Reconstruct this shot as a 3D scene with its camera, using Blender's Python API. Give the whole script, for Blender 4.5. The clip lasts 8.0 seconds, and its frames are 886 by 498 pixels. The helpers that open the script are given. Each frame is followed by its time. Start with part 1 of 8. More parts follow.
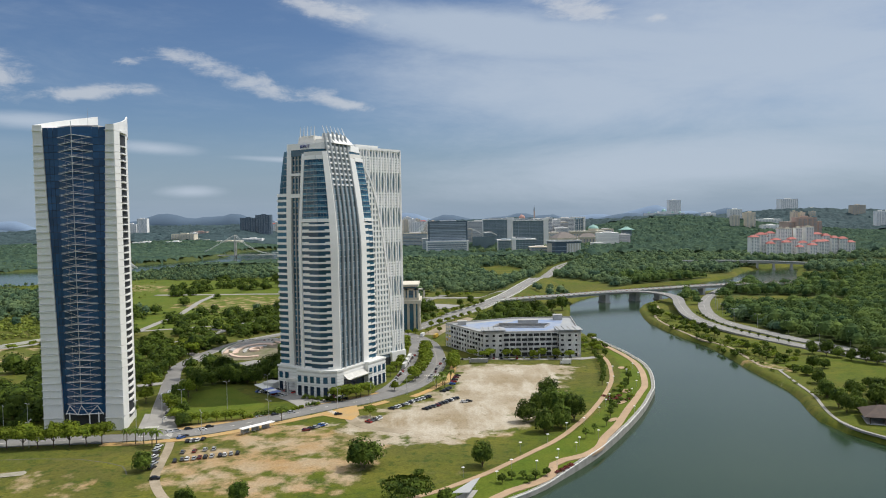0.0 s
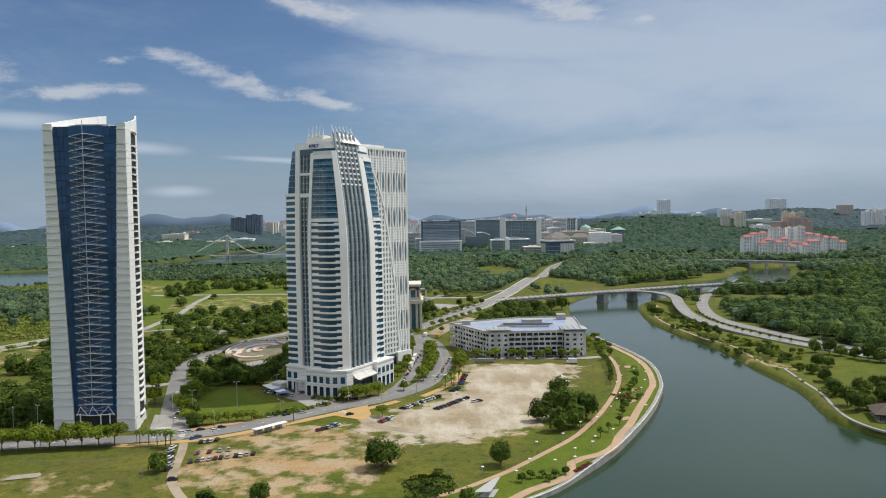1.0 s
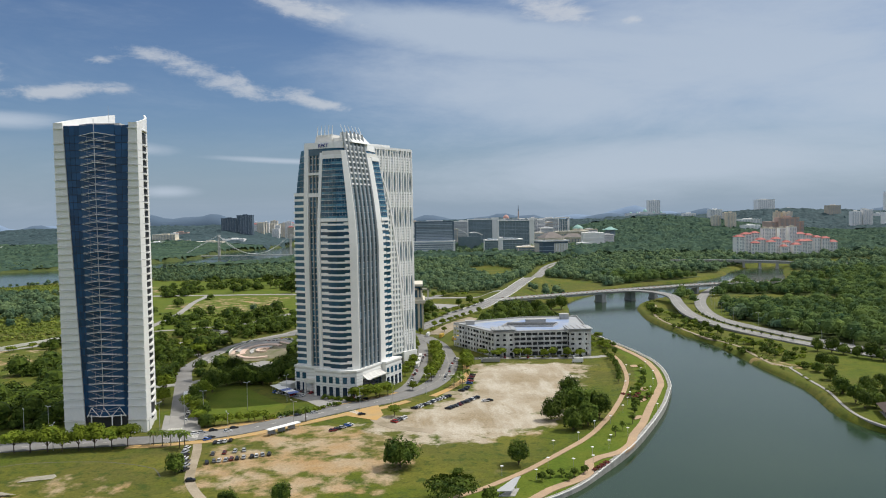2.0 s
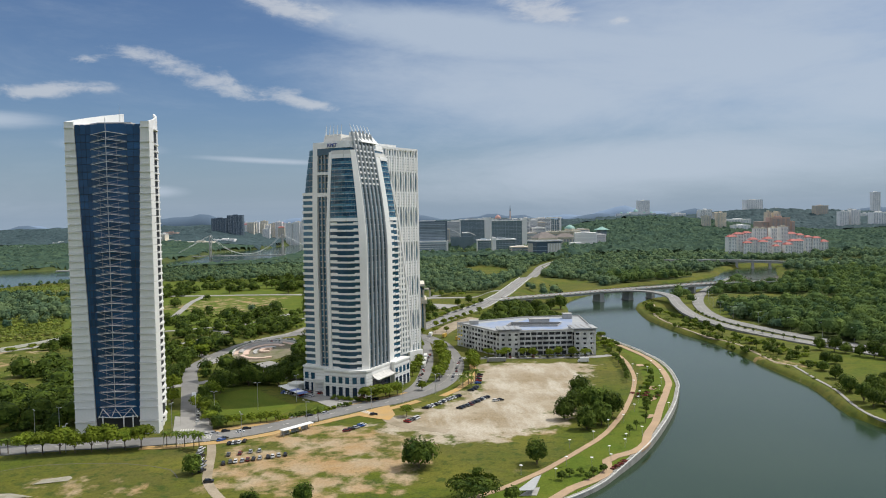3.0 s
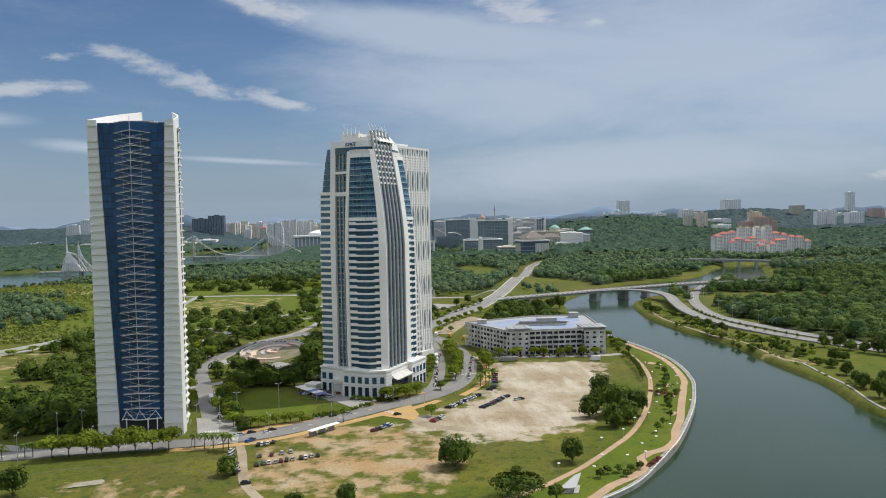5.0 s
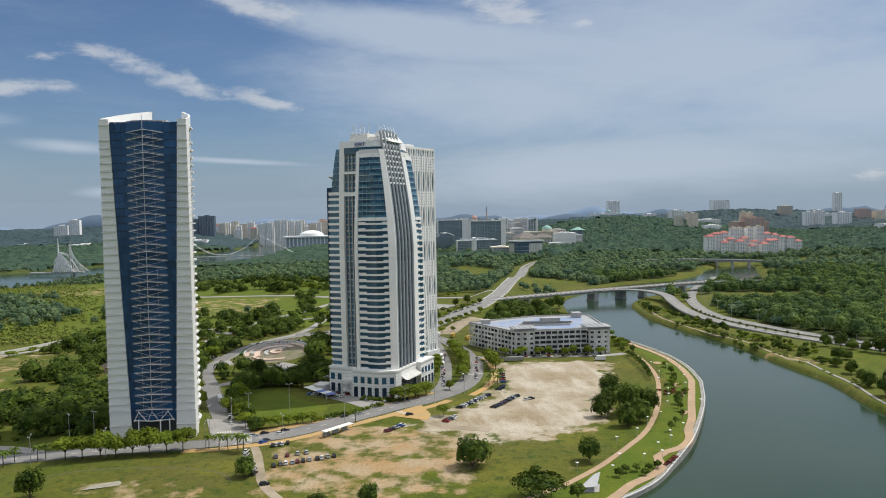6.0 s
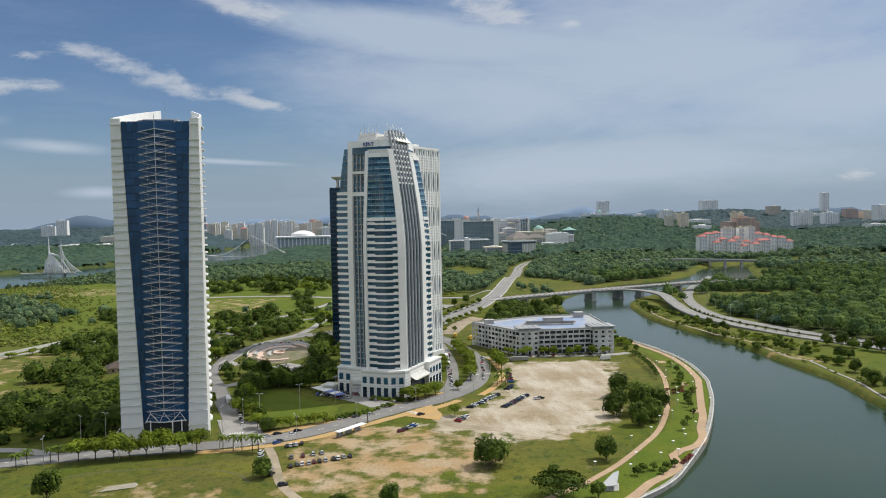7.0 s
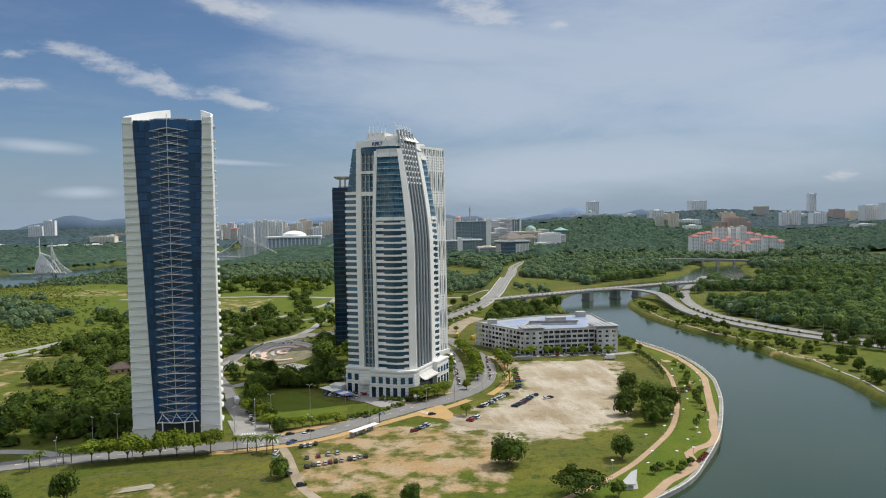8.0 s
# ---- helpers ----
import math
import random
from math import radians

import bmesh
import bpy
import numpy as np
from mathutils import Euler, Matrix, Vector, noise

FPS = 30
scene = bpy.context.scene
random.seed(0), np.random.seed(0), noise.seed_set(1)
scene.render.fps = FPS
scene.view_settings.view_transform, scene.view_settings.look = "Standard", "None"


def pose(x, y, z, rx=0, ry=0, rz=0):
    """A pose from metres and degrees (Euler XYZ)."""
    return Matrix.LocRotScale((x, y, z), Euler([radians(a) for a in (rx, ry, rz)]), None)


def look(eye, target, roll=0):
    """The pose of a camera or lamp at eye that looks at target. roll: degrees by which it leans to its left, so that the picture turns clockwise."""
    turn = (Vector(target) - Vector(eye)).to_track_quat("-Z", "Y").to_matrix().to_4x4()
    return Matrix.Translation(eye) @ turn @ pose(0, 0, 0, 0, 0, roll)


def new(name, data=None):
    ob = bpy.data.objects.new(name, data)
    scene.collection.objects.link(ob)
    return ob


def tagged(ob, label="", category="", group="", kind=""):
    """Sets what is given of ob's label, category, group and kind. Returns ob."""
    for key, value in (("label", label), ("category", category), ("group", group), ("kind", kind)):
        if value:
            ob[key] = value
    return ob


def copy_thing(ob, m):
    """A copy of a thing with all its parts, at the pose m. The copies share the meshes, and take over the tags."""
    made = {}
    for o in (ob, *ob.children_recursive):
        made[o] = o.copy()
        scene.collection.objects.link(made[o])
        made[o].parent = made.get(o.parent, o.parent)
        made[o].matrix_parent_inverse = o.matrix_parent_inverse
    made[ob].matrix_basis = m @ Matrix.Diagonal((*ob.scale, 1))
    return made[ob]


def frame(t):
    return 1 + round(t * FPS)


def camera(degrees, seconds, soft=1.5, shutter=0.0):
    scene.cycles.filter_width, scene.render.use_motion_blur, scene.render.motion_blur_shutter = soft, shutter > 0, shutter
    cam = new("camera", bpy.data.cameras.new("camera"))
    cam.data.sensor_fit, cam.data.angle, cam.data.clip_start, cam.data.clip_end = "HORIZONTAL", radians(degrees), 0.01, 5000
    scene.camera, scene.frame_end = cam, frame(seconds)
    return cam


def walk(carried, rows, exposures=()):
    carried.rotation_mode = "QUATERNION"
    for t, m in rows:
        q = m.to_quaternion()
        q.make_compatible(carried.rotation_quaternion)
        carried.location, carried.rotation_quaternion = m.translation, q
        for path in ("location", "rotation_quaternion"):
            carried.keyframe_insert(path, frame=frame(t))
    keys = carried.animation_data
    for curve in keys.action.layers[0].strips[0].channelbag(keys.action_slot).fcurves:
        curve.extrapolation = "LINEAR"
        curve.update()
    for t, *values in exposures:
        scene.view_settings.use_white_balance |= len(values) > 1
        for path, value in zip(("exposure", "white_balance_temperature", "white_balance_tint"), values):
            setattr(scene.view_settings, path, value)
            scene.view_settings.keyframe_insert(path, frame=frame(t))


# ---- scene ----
cam = camera(61.1, 8.0, soft=1.05)
METRES, EYE, TILT, LEAN, TURN = 100.0, 106.0, -2.4, 1.0, 0.0
ROWS = [
    (0.0, 0.0, 0.0, 0.0, 0.0, 0.0, -0.0),
    (0.5, -0.0628, 0.0004, -0.0014, -0.44, 0.0, 0.02),
    (1.0, -0.1255, 0.0013, -0.0029, -0.87, 0.01, 0.05),
    (1.5, -0.1879, 0.0024, -0.0045, -1.3, 0.02, 0.08),
    (3.0, -0.3791, 0.0104, -0.0083, -2.64, 0.04, 0.14),
    (3.5, -0.4413, 0.0136, -0.0096, -3.08, 0.05, 0.17),
    (4.0, -0.5033, 0.0179, -0.0105, -3.5, 0.06, 0.2),
    (4.5, -0.5653, 0.0222, -0.0117, -3.93, 0.05, 0.25),
    (6.0, -0.7518, 0.0365, -0.0141, -5.24, 0.08, 0.31),
    (6.5, -0.8137, 0.0427, -0.0148, -5.69, 0.08, 0.35),
    (7.0, -0.8748, 0.049, -0.016, -6.14, 0.1, 0.37),
    (7.5, -0.9361, 0.0561, -0.0167, -6.58, 0.09, 0.39),
    (8.0, -0.9972, 0.0633, -0.018, -7.04, 0.11, 0.4),
]
walk(cam, [(t, pose(0, 0, EYE, TILT, LEAN, TURN) @ pose(METRES * x, METRES * y, METRES * z, 90 + pitch, roll, yaw)) for t, x, y, z, yaw, pitch, roll in ROWS])

# ---------------------------------------------------------------- light
SUN_DIR = Vector((0.70, 0.20, 1.13)).normalized()      # towards the sun
world = bpy.data.worlds.new("sky")
scene.world = world
world.use_nodes = True


def link_nodes(tree):
    """Short makers of nodes and links for one node tree."""
    def make(kind, **values):
        n = tree.nodes.new(kind)
        for key, value in values.items():
            n.inputs[key].default_value = value
        return n

    def join(a, b):
        tree.links.new(a, b)
    return make, join


PUFFS = [(-0.336, 0.203, 0.055, 0.016, -0.05),
         (-0.389, 0.195, 0.032, 0.009, 0.05),
         (-0.272, 0.185, 0.062, 0.027, -0.28),
         (-0.220, 0.167, 0.046, 0.022, -0.25),
         (-0.155, 0.158, 0.055, 0.019, -0.22),
         (-0.115, 0.148, 0.045, 0.012, -0.10),
         (-0.400, 0.161, 0.090, 0.016, 0.06),
         (-0.455, 0.152, 0.050, 0.014, 0.10),
         (-0.530, 0.172, 0.060, 0.046, -0.30),
         (-0.120, 0.259, 0.078, 0.022, -0.20),
         (-0.175, 0.272, 0.060, 0.018, -0.20),
         (0.150, 0.270, 0.065, 0.030, -0.10),
         (0.205, 0.257, 0.055, 0.028, -0.20),
         (0.279, 0.243, 0.024, 0.010, 0.00),
         (0.612, 0.042, 0.030, 0.012, 0.10)]
SHEETS = [(0.48, 0.195, 0.36, 0.070, -0.10),
          (0.62, 0.125, 0.22, 0.050, 0.02),
          (0.33, 0.056, 0.46, 0.046, 0.02),
          (-0.366, 0.092, 0.075, 0.011, -0.06),
          (-0.18, 0.077, 0.12, 0.005, -0.05),
          (0.45, 0.30, 0.50, 0.09, -0.08),
          (-0.321, 0.038, 0.053, 0.010, 0.00),
          (0.03, 0.245, 0.26, 0.034, -0.12),
          (-0.50, 0.120, 0.10, 0.014, 0.00),
          (0.20, 0.165, 0.40, 0.120, -0.10)]


def build_sky():
    t = world.node_tree
    make, join = link_nodes(t)
    t.nodes.clear()
    out, bg = make("ShaderNodeOutputWorld"), make("ShaderNodeBackground", Strength=0.086)
    sky = make("ShaderNodeTexSky")
    sky.sky_type, sky.sun_disc = "NISHITA", False
    sky.sun_elevation = math.asin(SUN_DIR.z)
    sky.sun_rotation = math.atan2(SUN_DIR.x, SUN_DIR.y)
    sky.air_density, sky.dust_density, sky.ozone_density, sky.altitude = 1.0, 0.9, 3.0, 100
    co = make("ShaderNodeTexCoord")
    sep = make("ShaderNodeSeparateXYZ")
    join(co.outputs["Generated"], sep.inputs[0])
    # thin cloud decks lie on a flat layer overhead: the direction divided by its height
    lift = make("ShaderNodeMath")
    lift.operation = "MAXIMUM"
    lift.inputs[1].default_value = 0.0
    join(sep.outputs["Z"], lift.inputs[0])
    add = make("ShaderNodeMath")
    add.inputs[1].default_value = 0.09
    join(lift.outputs[0], add.inputs[0])
    comb = make("ShaderNodeCombineXYZ", Z=1.0)
    for i, axis in enumerate("XY"):
        div = make("ShaderNodeMath")
        div.operation = "DIVIDE"
        join(sep.outputs[axis], div.inputs[0])
        join(add.outputs[0], div.inputs[1])
        join(div.outputs[0], comb.inputs[axis])

    def layer(scale, stretch, offset, lo, hi, detail, rough, warp):
        m = make("ShaderNodeMapping")
        m.inputs["Scale"].default_value = (scale, scale * stretch, scale)
        m.inputs["Location"].default_value = offset
        m.inputs["Rotation"].default_value = (0, 0, 0.25)
        join(comb.outputs[0], m.inputs["Vector"])
        n = make("ShaderNodeTexNoise", Scale=1.0, Detail=detail, Roughness=rough, Distortion=warp)
        join(m.outputs[0], n.inputs["Vector"])
        r = make("ShaderNodeMapRange")
        r.interpolation_type = "SMOOTHSTEP"
        r.inputs["From Min"].default_value, r.inputs["From Max"].default_value = lo, hi
        join(n.outputs["Fac"], r.inputs["Value"])
        return r.outputs[0]

    # cloud banks by compass and height, in radians: azimuth, elevation, half width, half height, slant
    az, el, sky_map = make("ShaderNodeMath"), make("ShaderNodeMath"), make("ShaderNodeCombineXYZ")
    az.operation, el.operation = "ARCTAN2", "ARCSINE"
    join(sep.outputs["X"], az.inputs[0])
    join(sep.outputs["Y"], az.inputs[1])
    join(sep.outputs["Z"], el.inputs[0])
    join(az.outputs[0], sky_map.inputs["X"])
    join(el.outputs[0], sky_map.inputs["Y"])

    def bank(spots):
        total = None
        for a, e, w, h, slant in spots:
            m, g = make("ShaderNodeMapping"), make("ShaderNodeTexGradient")
            m.vector_type, g.gradient_type = "TEXTURE", "SPHERICAL"
            m.inputs["Location"].default_value, m.inputs["Rotation"].default_value, m.inputs["Scale"].default_value = (a, e, 0), (0, 0, slant), (w, h, 1)
            join(sky_map.outputs[0], m.inputs["Vector"])
            join(m.outputs[0], g.inputs["Vector"])
            if total is None:
                total = g.outputs["Fac"]
            else:
                add_ = make("ShaderNodeMath")
                join(total, add_.inputs[0])
                join(g.outputs["Fac"], add_.inputs[1])
                total = add_.outputs[0]
        return total

    def ragged(mask, scale, stretch, lo, hi, weight, detail, seed):
        m, n, mix_, r = make("ShaderNodeMapping"), make("ShaderNodeTexNoise", Scale=1.0, Detail=detail, Roughness=0.7, Distortion=0.3), make("ShaderNodeMath"), make("ShaderNodeMapRange")
        m.inputs["Scale"].default_value = (scale, scale * stretch, 1)
        m.inputs["Rotation"].default_value = (0, 0, 0.12)
        m.inputs["Location"].default_value = (seed, seed * 0.7, 0)
        join(sky_map.outputs[0], m.inputs["Vector"])
        join(m.outputs[0], n.inputs["Vector"])
        mix_.operation = "MULTIPLY_ADD"
        mix_.inputs[1].default_value = weight
        join(mask, mix_.inputs[0])
        join(n.outputs["Fac"], mix_.inputs[2])
        r.interpolation_type = "SMOOTHSTEP"
        r.inputs["From Min"].default_value, r.inputs["From Max"].default_value = lo, hi
        join(mix_.outputs[0], r.inputs["Value"])
        return r.outputs[0]

    puffs = ragged(bank(PUFFS), 24, 2.6, 0.66, 1.08, 0.50, 10, 3.3)
    sheets = ragged(bank(SHEETS), 3.2, 3.6, 0.42, 1.30, 0.85, 6, 1.7)
    veil = layer(0.45, 1.6, (1.3, 0.4, 0), 0.42, 0.78, 4, 0.5, 0.3)
    high = make("ShaderNodeMapRange")
    high.interpolation_type = "SMOOTHSTEP"
    high.inputs["From Min"].default_value, high.inputs["From Max"].default_value = 0.27, 0.62
    join(sep.outputs["Z"], high.inputs["Value"])
    haze = make("ShaderNodeMapRange")
    haze.interpolation_type = "SMOOTHSTEP"
    haze.inputs["From Min"].default_value, haze.inputs["From Max"].default_value = 0.15, -0.02
    haze.inputs["To Min"].default_value, haze.inputs["To Max"].default_value = 0.0, 0.9
    join(sep.outputs["Z"], haze.inputs["Value"])
    tint = make("ShaderNodeMixRGB", Fac=1.0, Color2=(0.70, 0.80, 0.94, 1))
    tint.blend_type = "MULTIPLY"
    join(sky.outputs[0], tint.inputs["Color1"])
    colour = tint.outputs[0]
    for fac, amount, tint in ((haze.outputs[0], 1.0, (3.35, 4.4, 5.75, 1)), (veil, 0.12, (5.2, 5.9, 7.0, 1)), (sheets, 0.80, (5.6, 6.5, 7.7, 1)), (puffs, 0.62, (7.5, 7.75, 8.1, 1)), (high.outputs[0], 0.75, (11.5, 11.7, 12.0, 1))):
        mul = make("ShaderNodeMath")
        mul.operation = "MULTIPLY"
        mul.inputs[1].default_value = amount
        join(fac, mul.inputs[0])
        mix = make("ShaderNodeMixRGB", Color2=tint)
        join(mul.outputs[0], mix.inputs["Fac"])
        join(colour, mix.inputs["Color1"])
        colour = mix.outputs[0]
    join(colour, bg.inputs["Color"])
    join(bg.outputs[0], out.inputs["Surface"])


build_sky()
sun = new("sun", bpy.data.lights.new("sun", "SUN"))
sun.data.energy, sun.data.angle, sun.data.color = 3.25, radians(0.6), (1.0, 0.95, 0.86)
sun.matrix_world = look(SUN_DIR * 100, (0, 0, 0))

# ---------------------------------------------------------------- materials
def surface(name, colour, rough=0.7, second=None, scale=0.5, amount=0.5, grain=0.15, bump=0.0, bump_scale=8.0,
            metal=0.0, spec=0.4, per_thing=0.0, per_piece=0.0, stretch=(1, 1, 1), sheen_through=0.0):
    """A procedural surface: two colours mixed by broad noise, fine grain over them, relief, and a tint that varies from thing to thing."""
    m = bpy.data.materials.new(name)
    m.use_nodes = True
    t = m.node_tree
    make, join = link_nodes(t)
    bsdf = t.nodes["Principled BSDF"]
    bsdf.inputs["Roughness"].default_value, bsdf.inputs["Metallic"].default_value = rough, metal
    bsdf.inputs["Specular IOR Level"].default_value = spec
    co, place = make("ShaderNodeTexCoord"), make("ShaderNodeMapping")
    place.inputs["Scale"].default_value = stretch
    join(co.outputs["Object"], place.inputs["Vector"])
    broad = make("ShaderNodeTexNoise", Scale=scale, Detail=4.0, Roughness=0.6)
    fine = make("ShaderNodeTexNoise", Scale=scale * 14, Detail=3.0, Roughness=0.6)
    join(place.outputs[0], broad.inputs["Vector"])
    join(place.outputs[0], fine.inputs["Vector"])
    second = second or [c * 0.75 for c in colour]
    ramp = make("ShaderNodeMapRange")
    ramp.inputs["From Min"].default_value, ramp.inputs["From Max"].default_value = 0.35, 0.65
    ramp.inputs["To Max"].default_value = amount
    join(broad.outputs["Fac"], ramp.inputs["Value"])
    mix = make("ShaderNodeMixRGB", Color1=(*colour, 1), Color2=(*second, 1))
    join(ramp.outputs[0], mix.inputs["Fac"])
    value = make("ShaderNodeMapRange")
    value.inputs["To Min"].default_value, value.inputs["To Max"].default_value = 1 - grain * 1.6, 1 + grain * 1.6
    join(fine.outputs["Fac"], value.inputs["Value"])
    factor = value.outputs[0]
    for share, node, socket in ((per_thing, "ShaderNodeObjectInfo", "Random"), (per_piece, "ShaderNodeNewGeometry", "Random Per Island")):
        if share:
            src, r, mul = make(node), make("ShaderNodeMapRange"), make("ShaderNodeMath")
            r.inputs["To Min"].default_value, r.inputs["To Max"].default_value = 1 - share, 1 + share
            join(src.outputs[socket], r.inputs["Value"])
            mul.operation = "MULTIPLY"
            join(factor, mul.inputs[0])
            join(r.outputs[0], mul.inputs[1])
            factor = mul.outputs[0]
    hsv = make("ShaderNodeHueSaturation")
    join(mix.outputs[0], hsv.inputs["Color"])
    join(factor, hsv.inputs["Value"])
    join(hsv.outputs[0], bsdf.inputs["Base Color"])
    if bump:
        n, b = make("ShaderNodeTexNoise", Scale=bump_scale, Detail=3.0), make("ShaderNodeBump", Strength=bump, Distance=0.1)
        join(co.outputs["Object"], n.inputs["Vector"])
        join(n.outputs["Fac"], b.inputs["Height"])
        join(b.outputs[0], bsdf.inputs["Normal"])
    if sheen_through:
        # leaves let part of the light through
        tr, add = make("ShaderNodeBsdfTranslucent"), make("ShaderNodeMixShader", Fac=sheen_through)
        join(hsv.outputs[0], tr.inputs["Color"])
        join(bsdf.outputs[0], add.inputs[1])
        join(tr.outputs[0], add.inputs[2])
        join(add.outputs[0], t.nodes["Material Output"].inputs["Surface"])
    return m


def glass(name, colour, rough=0.06, vary=0.35):
    """Tinted curtain-wall glazing: a dark body under a mirror-like coat, each pane a little different."""
    m = surface(name, colour, rough, [c * 0.6 for c in colour], 0.12, 0.7, 0.05, per_piece=vary, per_thing=0.3, spec=0.5)
    return m


WHITE_CLAD = surface("white cladding", (0.82, 0.82, 0.79), 0.5, (0.73, 0.73, 0.70), 0.08, 0.6, 0.06, per_piece=0.03)
WHITE_PAINT = surface("white paint", (0.85, 0.85, 0.83), 0.5, (0.76, 0.75, 0.72), 0.2, 0.5, 0.05)
STONE_GREY = surface("pale stone", (0.66, 0.65, 0.61), 0.6, (0.56, 0.55, 0.51), 0.15, 0.6, 0.08, per_piece=0.05)
CONCRETE = surface("concrete", (0.46, 0.45, 0.43), 0.8, (0.34, 0.33, 0.31), 0.2, 0.8, 0.12, 0.2)
OLD_SLAB = surface("old weathered slab", (0.36, 0.33, 0.27), 0.9, (0.25, 0.24, 0.17), 0.3, 0.9, 0.2)
KERB_STONE = surface("worn kerb stone", (0.30, 0.29, 0.27), 0.9, (0.22, 0.215, 0.20), 0.3, 0.9, 0.15)
KERB_DARK = surface("damp drain concrete", (0.13, 0.125, 0.09), 0.9, (0.08, 0.085, 0.05), 0.4, 0.9, 0.2)
GREY_PANEL = surface("grey panel", (0.38, 0.39, 0.39), 0.6, (0.30, 0.31, 0.31), 0.1, 0.6, 0.08)
# near-black for frames and lobbies; also painted as shade in decks, well and fin gaps
DARK_AND_SHADE = surface("dark parts and painted shade", (0.03, 0.033, 0.037), 0.7, grain=0.05)
BLUE_GLASS = glass("deep blue glazing", (0.018, 0.066, 0.155), 0.10, 0.6)
TEAL_GLASS = glass("teal glazing", (0.045, 0.140, 0.215), 0.08)
NAVY_GLASS = glass("navy glazing", (0.012, 0.03, 0.06), 0.08)
METAL = surface("galvanised metal", (0.55, 0.56, 0.57), 0.4, grain=0.06, metal=0.6)
DUST = surface("dusty track", (0.37, 0.31, 0.23), 0.95, (0.24, 0.20, 0.13), 0.08, 0.9, 0.2)
ASPHALT = surface("asphalt", (0.235, 0.23, 0.22), 0.9, (0.17, 0.167, 0.16), 0.05, 0.8, 0.15)
PALE_ROAD = surface("worn pale road", (0.34, 0.33, 0.31), 0.9, (0.26, 0.25, 0.235), 0.05, 0.8, 0.12)
RAMP_ROAD = surface("worn grey ramp road", (0.27, 0.265, 0.25), 0.9, (0.20, 0.197, 0.188), 0.05, 0.8, 0.12)
PAINT_LINE = surface("road marking", (0.72, 0.70, 0.64), 0.7, (0.5, 0.49, 0.45), 0.6, 0.7, 0.1)
ORANGE_PAVE = surface("orange paving", (0.50, 0.31, 0.11), 0.9, (0.40, 0.29, 0.15), 0.12, 0.9, 0.15)
PINK_PAVE = surface("pink block paving", (0.45, 0.315, 0.195), 0.85, (0.36, 0.255, 0.165), 0.12, 0.9, 0.15)
PINK_BUILDING = surface("pink render", (0.62, 0.48, 0.40), 0.7, grain=0.06)
CREAM = surface("cream render", (0.66, 0.61, 0.50), 0.7, grain=0.06, per_thing=0.12)
RED_ROOF = surface("red roof tiles", (0.40, 0.12, 0.10), 0.7, (0.32, 0.10, 0.09), 0.3, 0.8, 0.12)
BROWN_ROOF = surface("brown shingles", (0.11, 0.08, 0.065), 0.8, (0.07, 0.055, 0.05), 0.5, 0.8, 0.2)
GREEN_DOME = surface("green copper", (0.26, 0.45, 0.40), 0.5, grain=0.06)
BARK = surface("bark", (0.13, 0.095, 0.065), 0.9, (0.08, 0.06, 0.045), 1.5, 0.8, 0.25, 0.4)
LEAF = surface("leaves", (0.118, 0.165, 0.024), 0.6, (0.024, 0.050, 0.011), 0.22, 1.0, 0.2, per_thing=0.28, per_piece=0.25, spec=0.05, sheen_through=0.11)
LEAF_BRIGHT = surface("fresh leaves", (0.205, 0.250, 0.026), 0.6, (0.100, 0.150, 0.018), 0.3, 1.0, 0.15, per_thing=0.25, per_piece=0.2, spec=0.05, sheen_through=0.2)
LEAF_FOREST = surface("woodland canopy", (0.142, 0.200, 0.050), 0.65, (0.033, 0.074, 0.034), 0.055, 1.0, 0.3, per_piece=0.15, spec=0.03, sheen_through=0.16)
SHRUB_RED = surface("red shrub leaves", (0.22, 0.035, 0.03), 0.6, (0.12, 0.03, 0.02), 1.0, 1.0, 0.2, per_piece=0.4, sheen_through=0.2)

# ---------------------------------------------------------------- plan helpers
def smooth(points, step=6.0):
    """A Catmull-Rom curve through plan points, with a point about every step metres."""
    pts = [Vector(p) for p in points]
    pts = [pts[0] * 2 - pts[1], *pts, pts[-1] * 2 - pts[-2]]
    out = []
    for a, b, c, d in zip(pts, pts[1:], pts[2:], pts[3:]):
        n = max(1, int((c - b).length / step))
        for i in range(n):
            s = i / n
            out.append(0.5 * (2 * b + (c - a) * s + (2 * a - 5 * b + 4 * c - d) * s * s + (3 * b - a - 3 * c + d) * s ** 3))
    return out + [pts[-2]]


def line_distance(x, y, points, closed=False):
    """Distance of the places x, y (arrays) from a polyline, seen from above."""
    best = np.full(x.shape, 1e9)
    pts = list(points) + ([points[0]] if closed else [])
    for a, b in zip(pts, pts[1:]):
        dx, dy = b[0] - a[0], b[1] - a[1]
        s = np.clip(((x - a[0]) * dx + (y - a[1]) * dy) / (dx * dx + dy * dy + 1e-9), 0, 1)
        best = np.minimum(best, np.hypot(x - a[0] - s * dx, y - a[1] - s * dy))
    return best


def inside(x, y, points):
    """Which of the places x, y lie in a polygon, seen from above."""
    odd = np.zeros(x.shape, bool)
    for a, b in zip(points, list(points[1:]) + [points[0]]):
        if a[1] != b[1]:
            odd ^= ((a[1] > y) != (b[1] > y)) & (x < (b[0] - a[0]) * (y - a[1]) / (b[1] - a[1]) + a[0])
    return odd


def depth_in(x, y, points):
    """Signed distance: positive inside a polygon."""
    d = line_distance(x, y, points, True)
    return np.where(inside(x, y, points), d, -d)


def soft(x, lo, hi):
    s = np.clip((x - lo) / (hi - lo), 0, 1)
    return s * s * (3 - 2 * s)


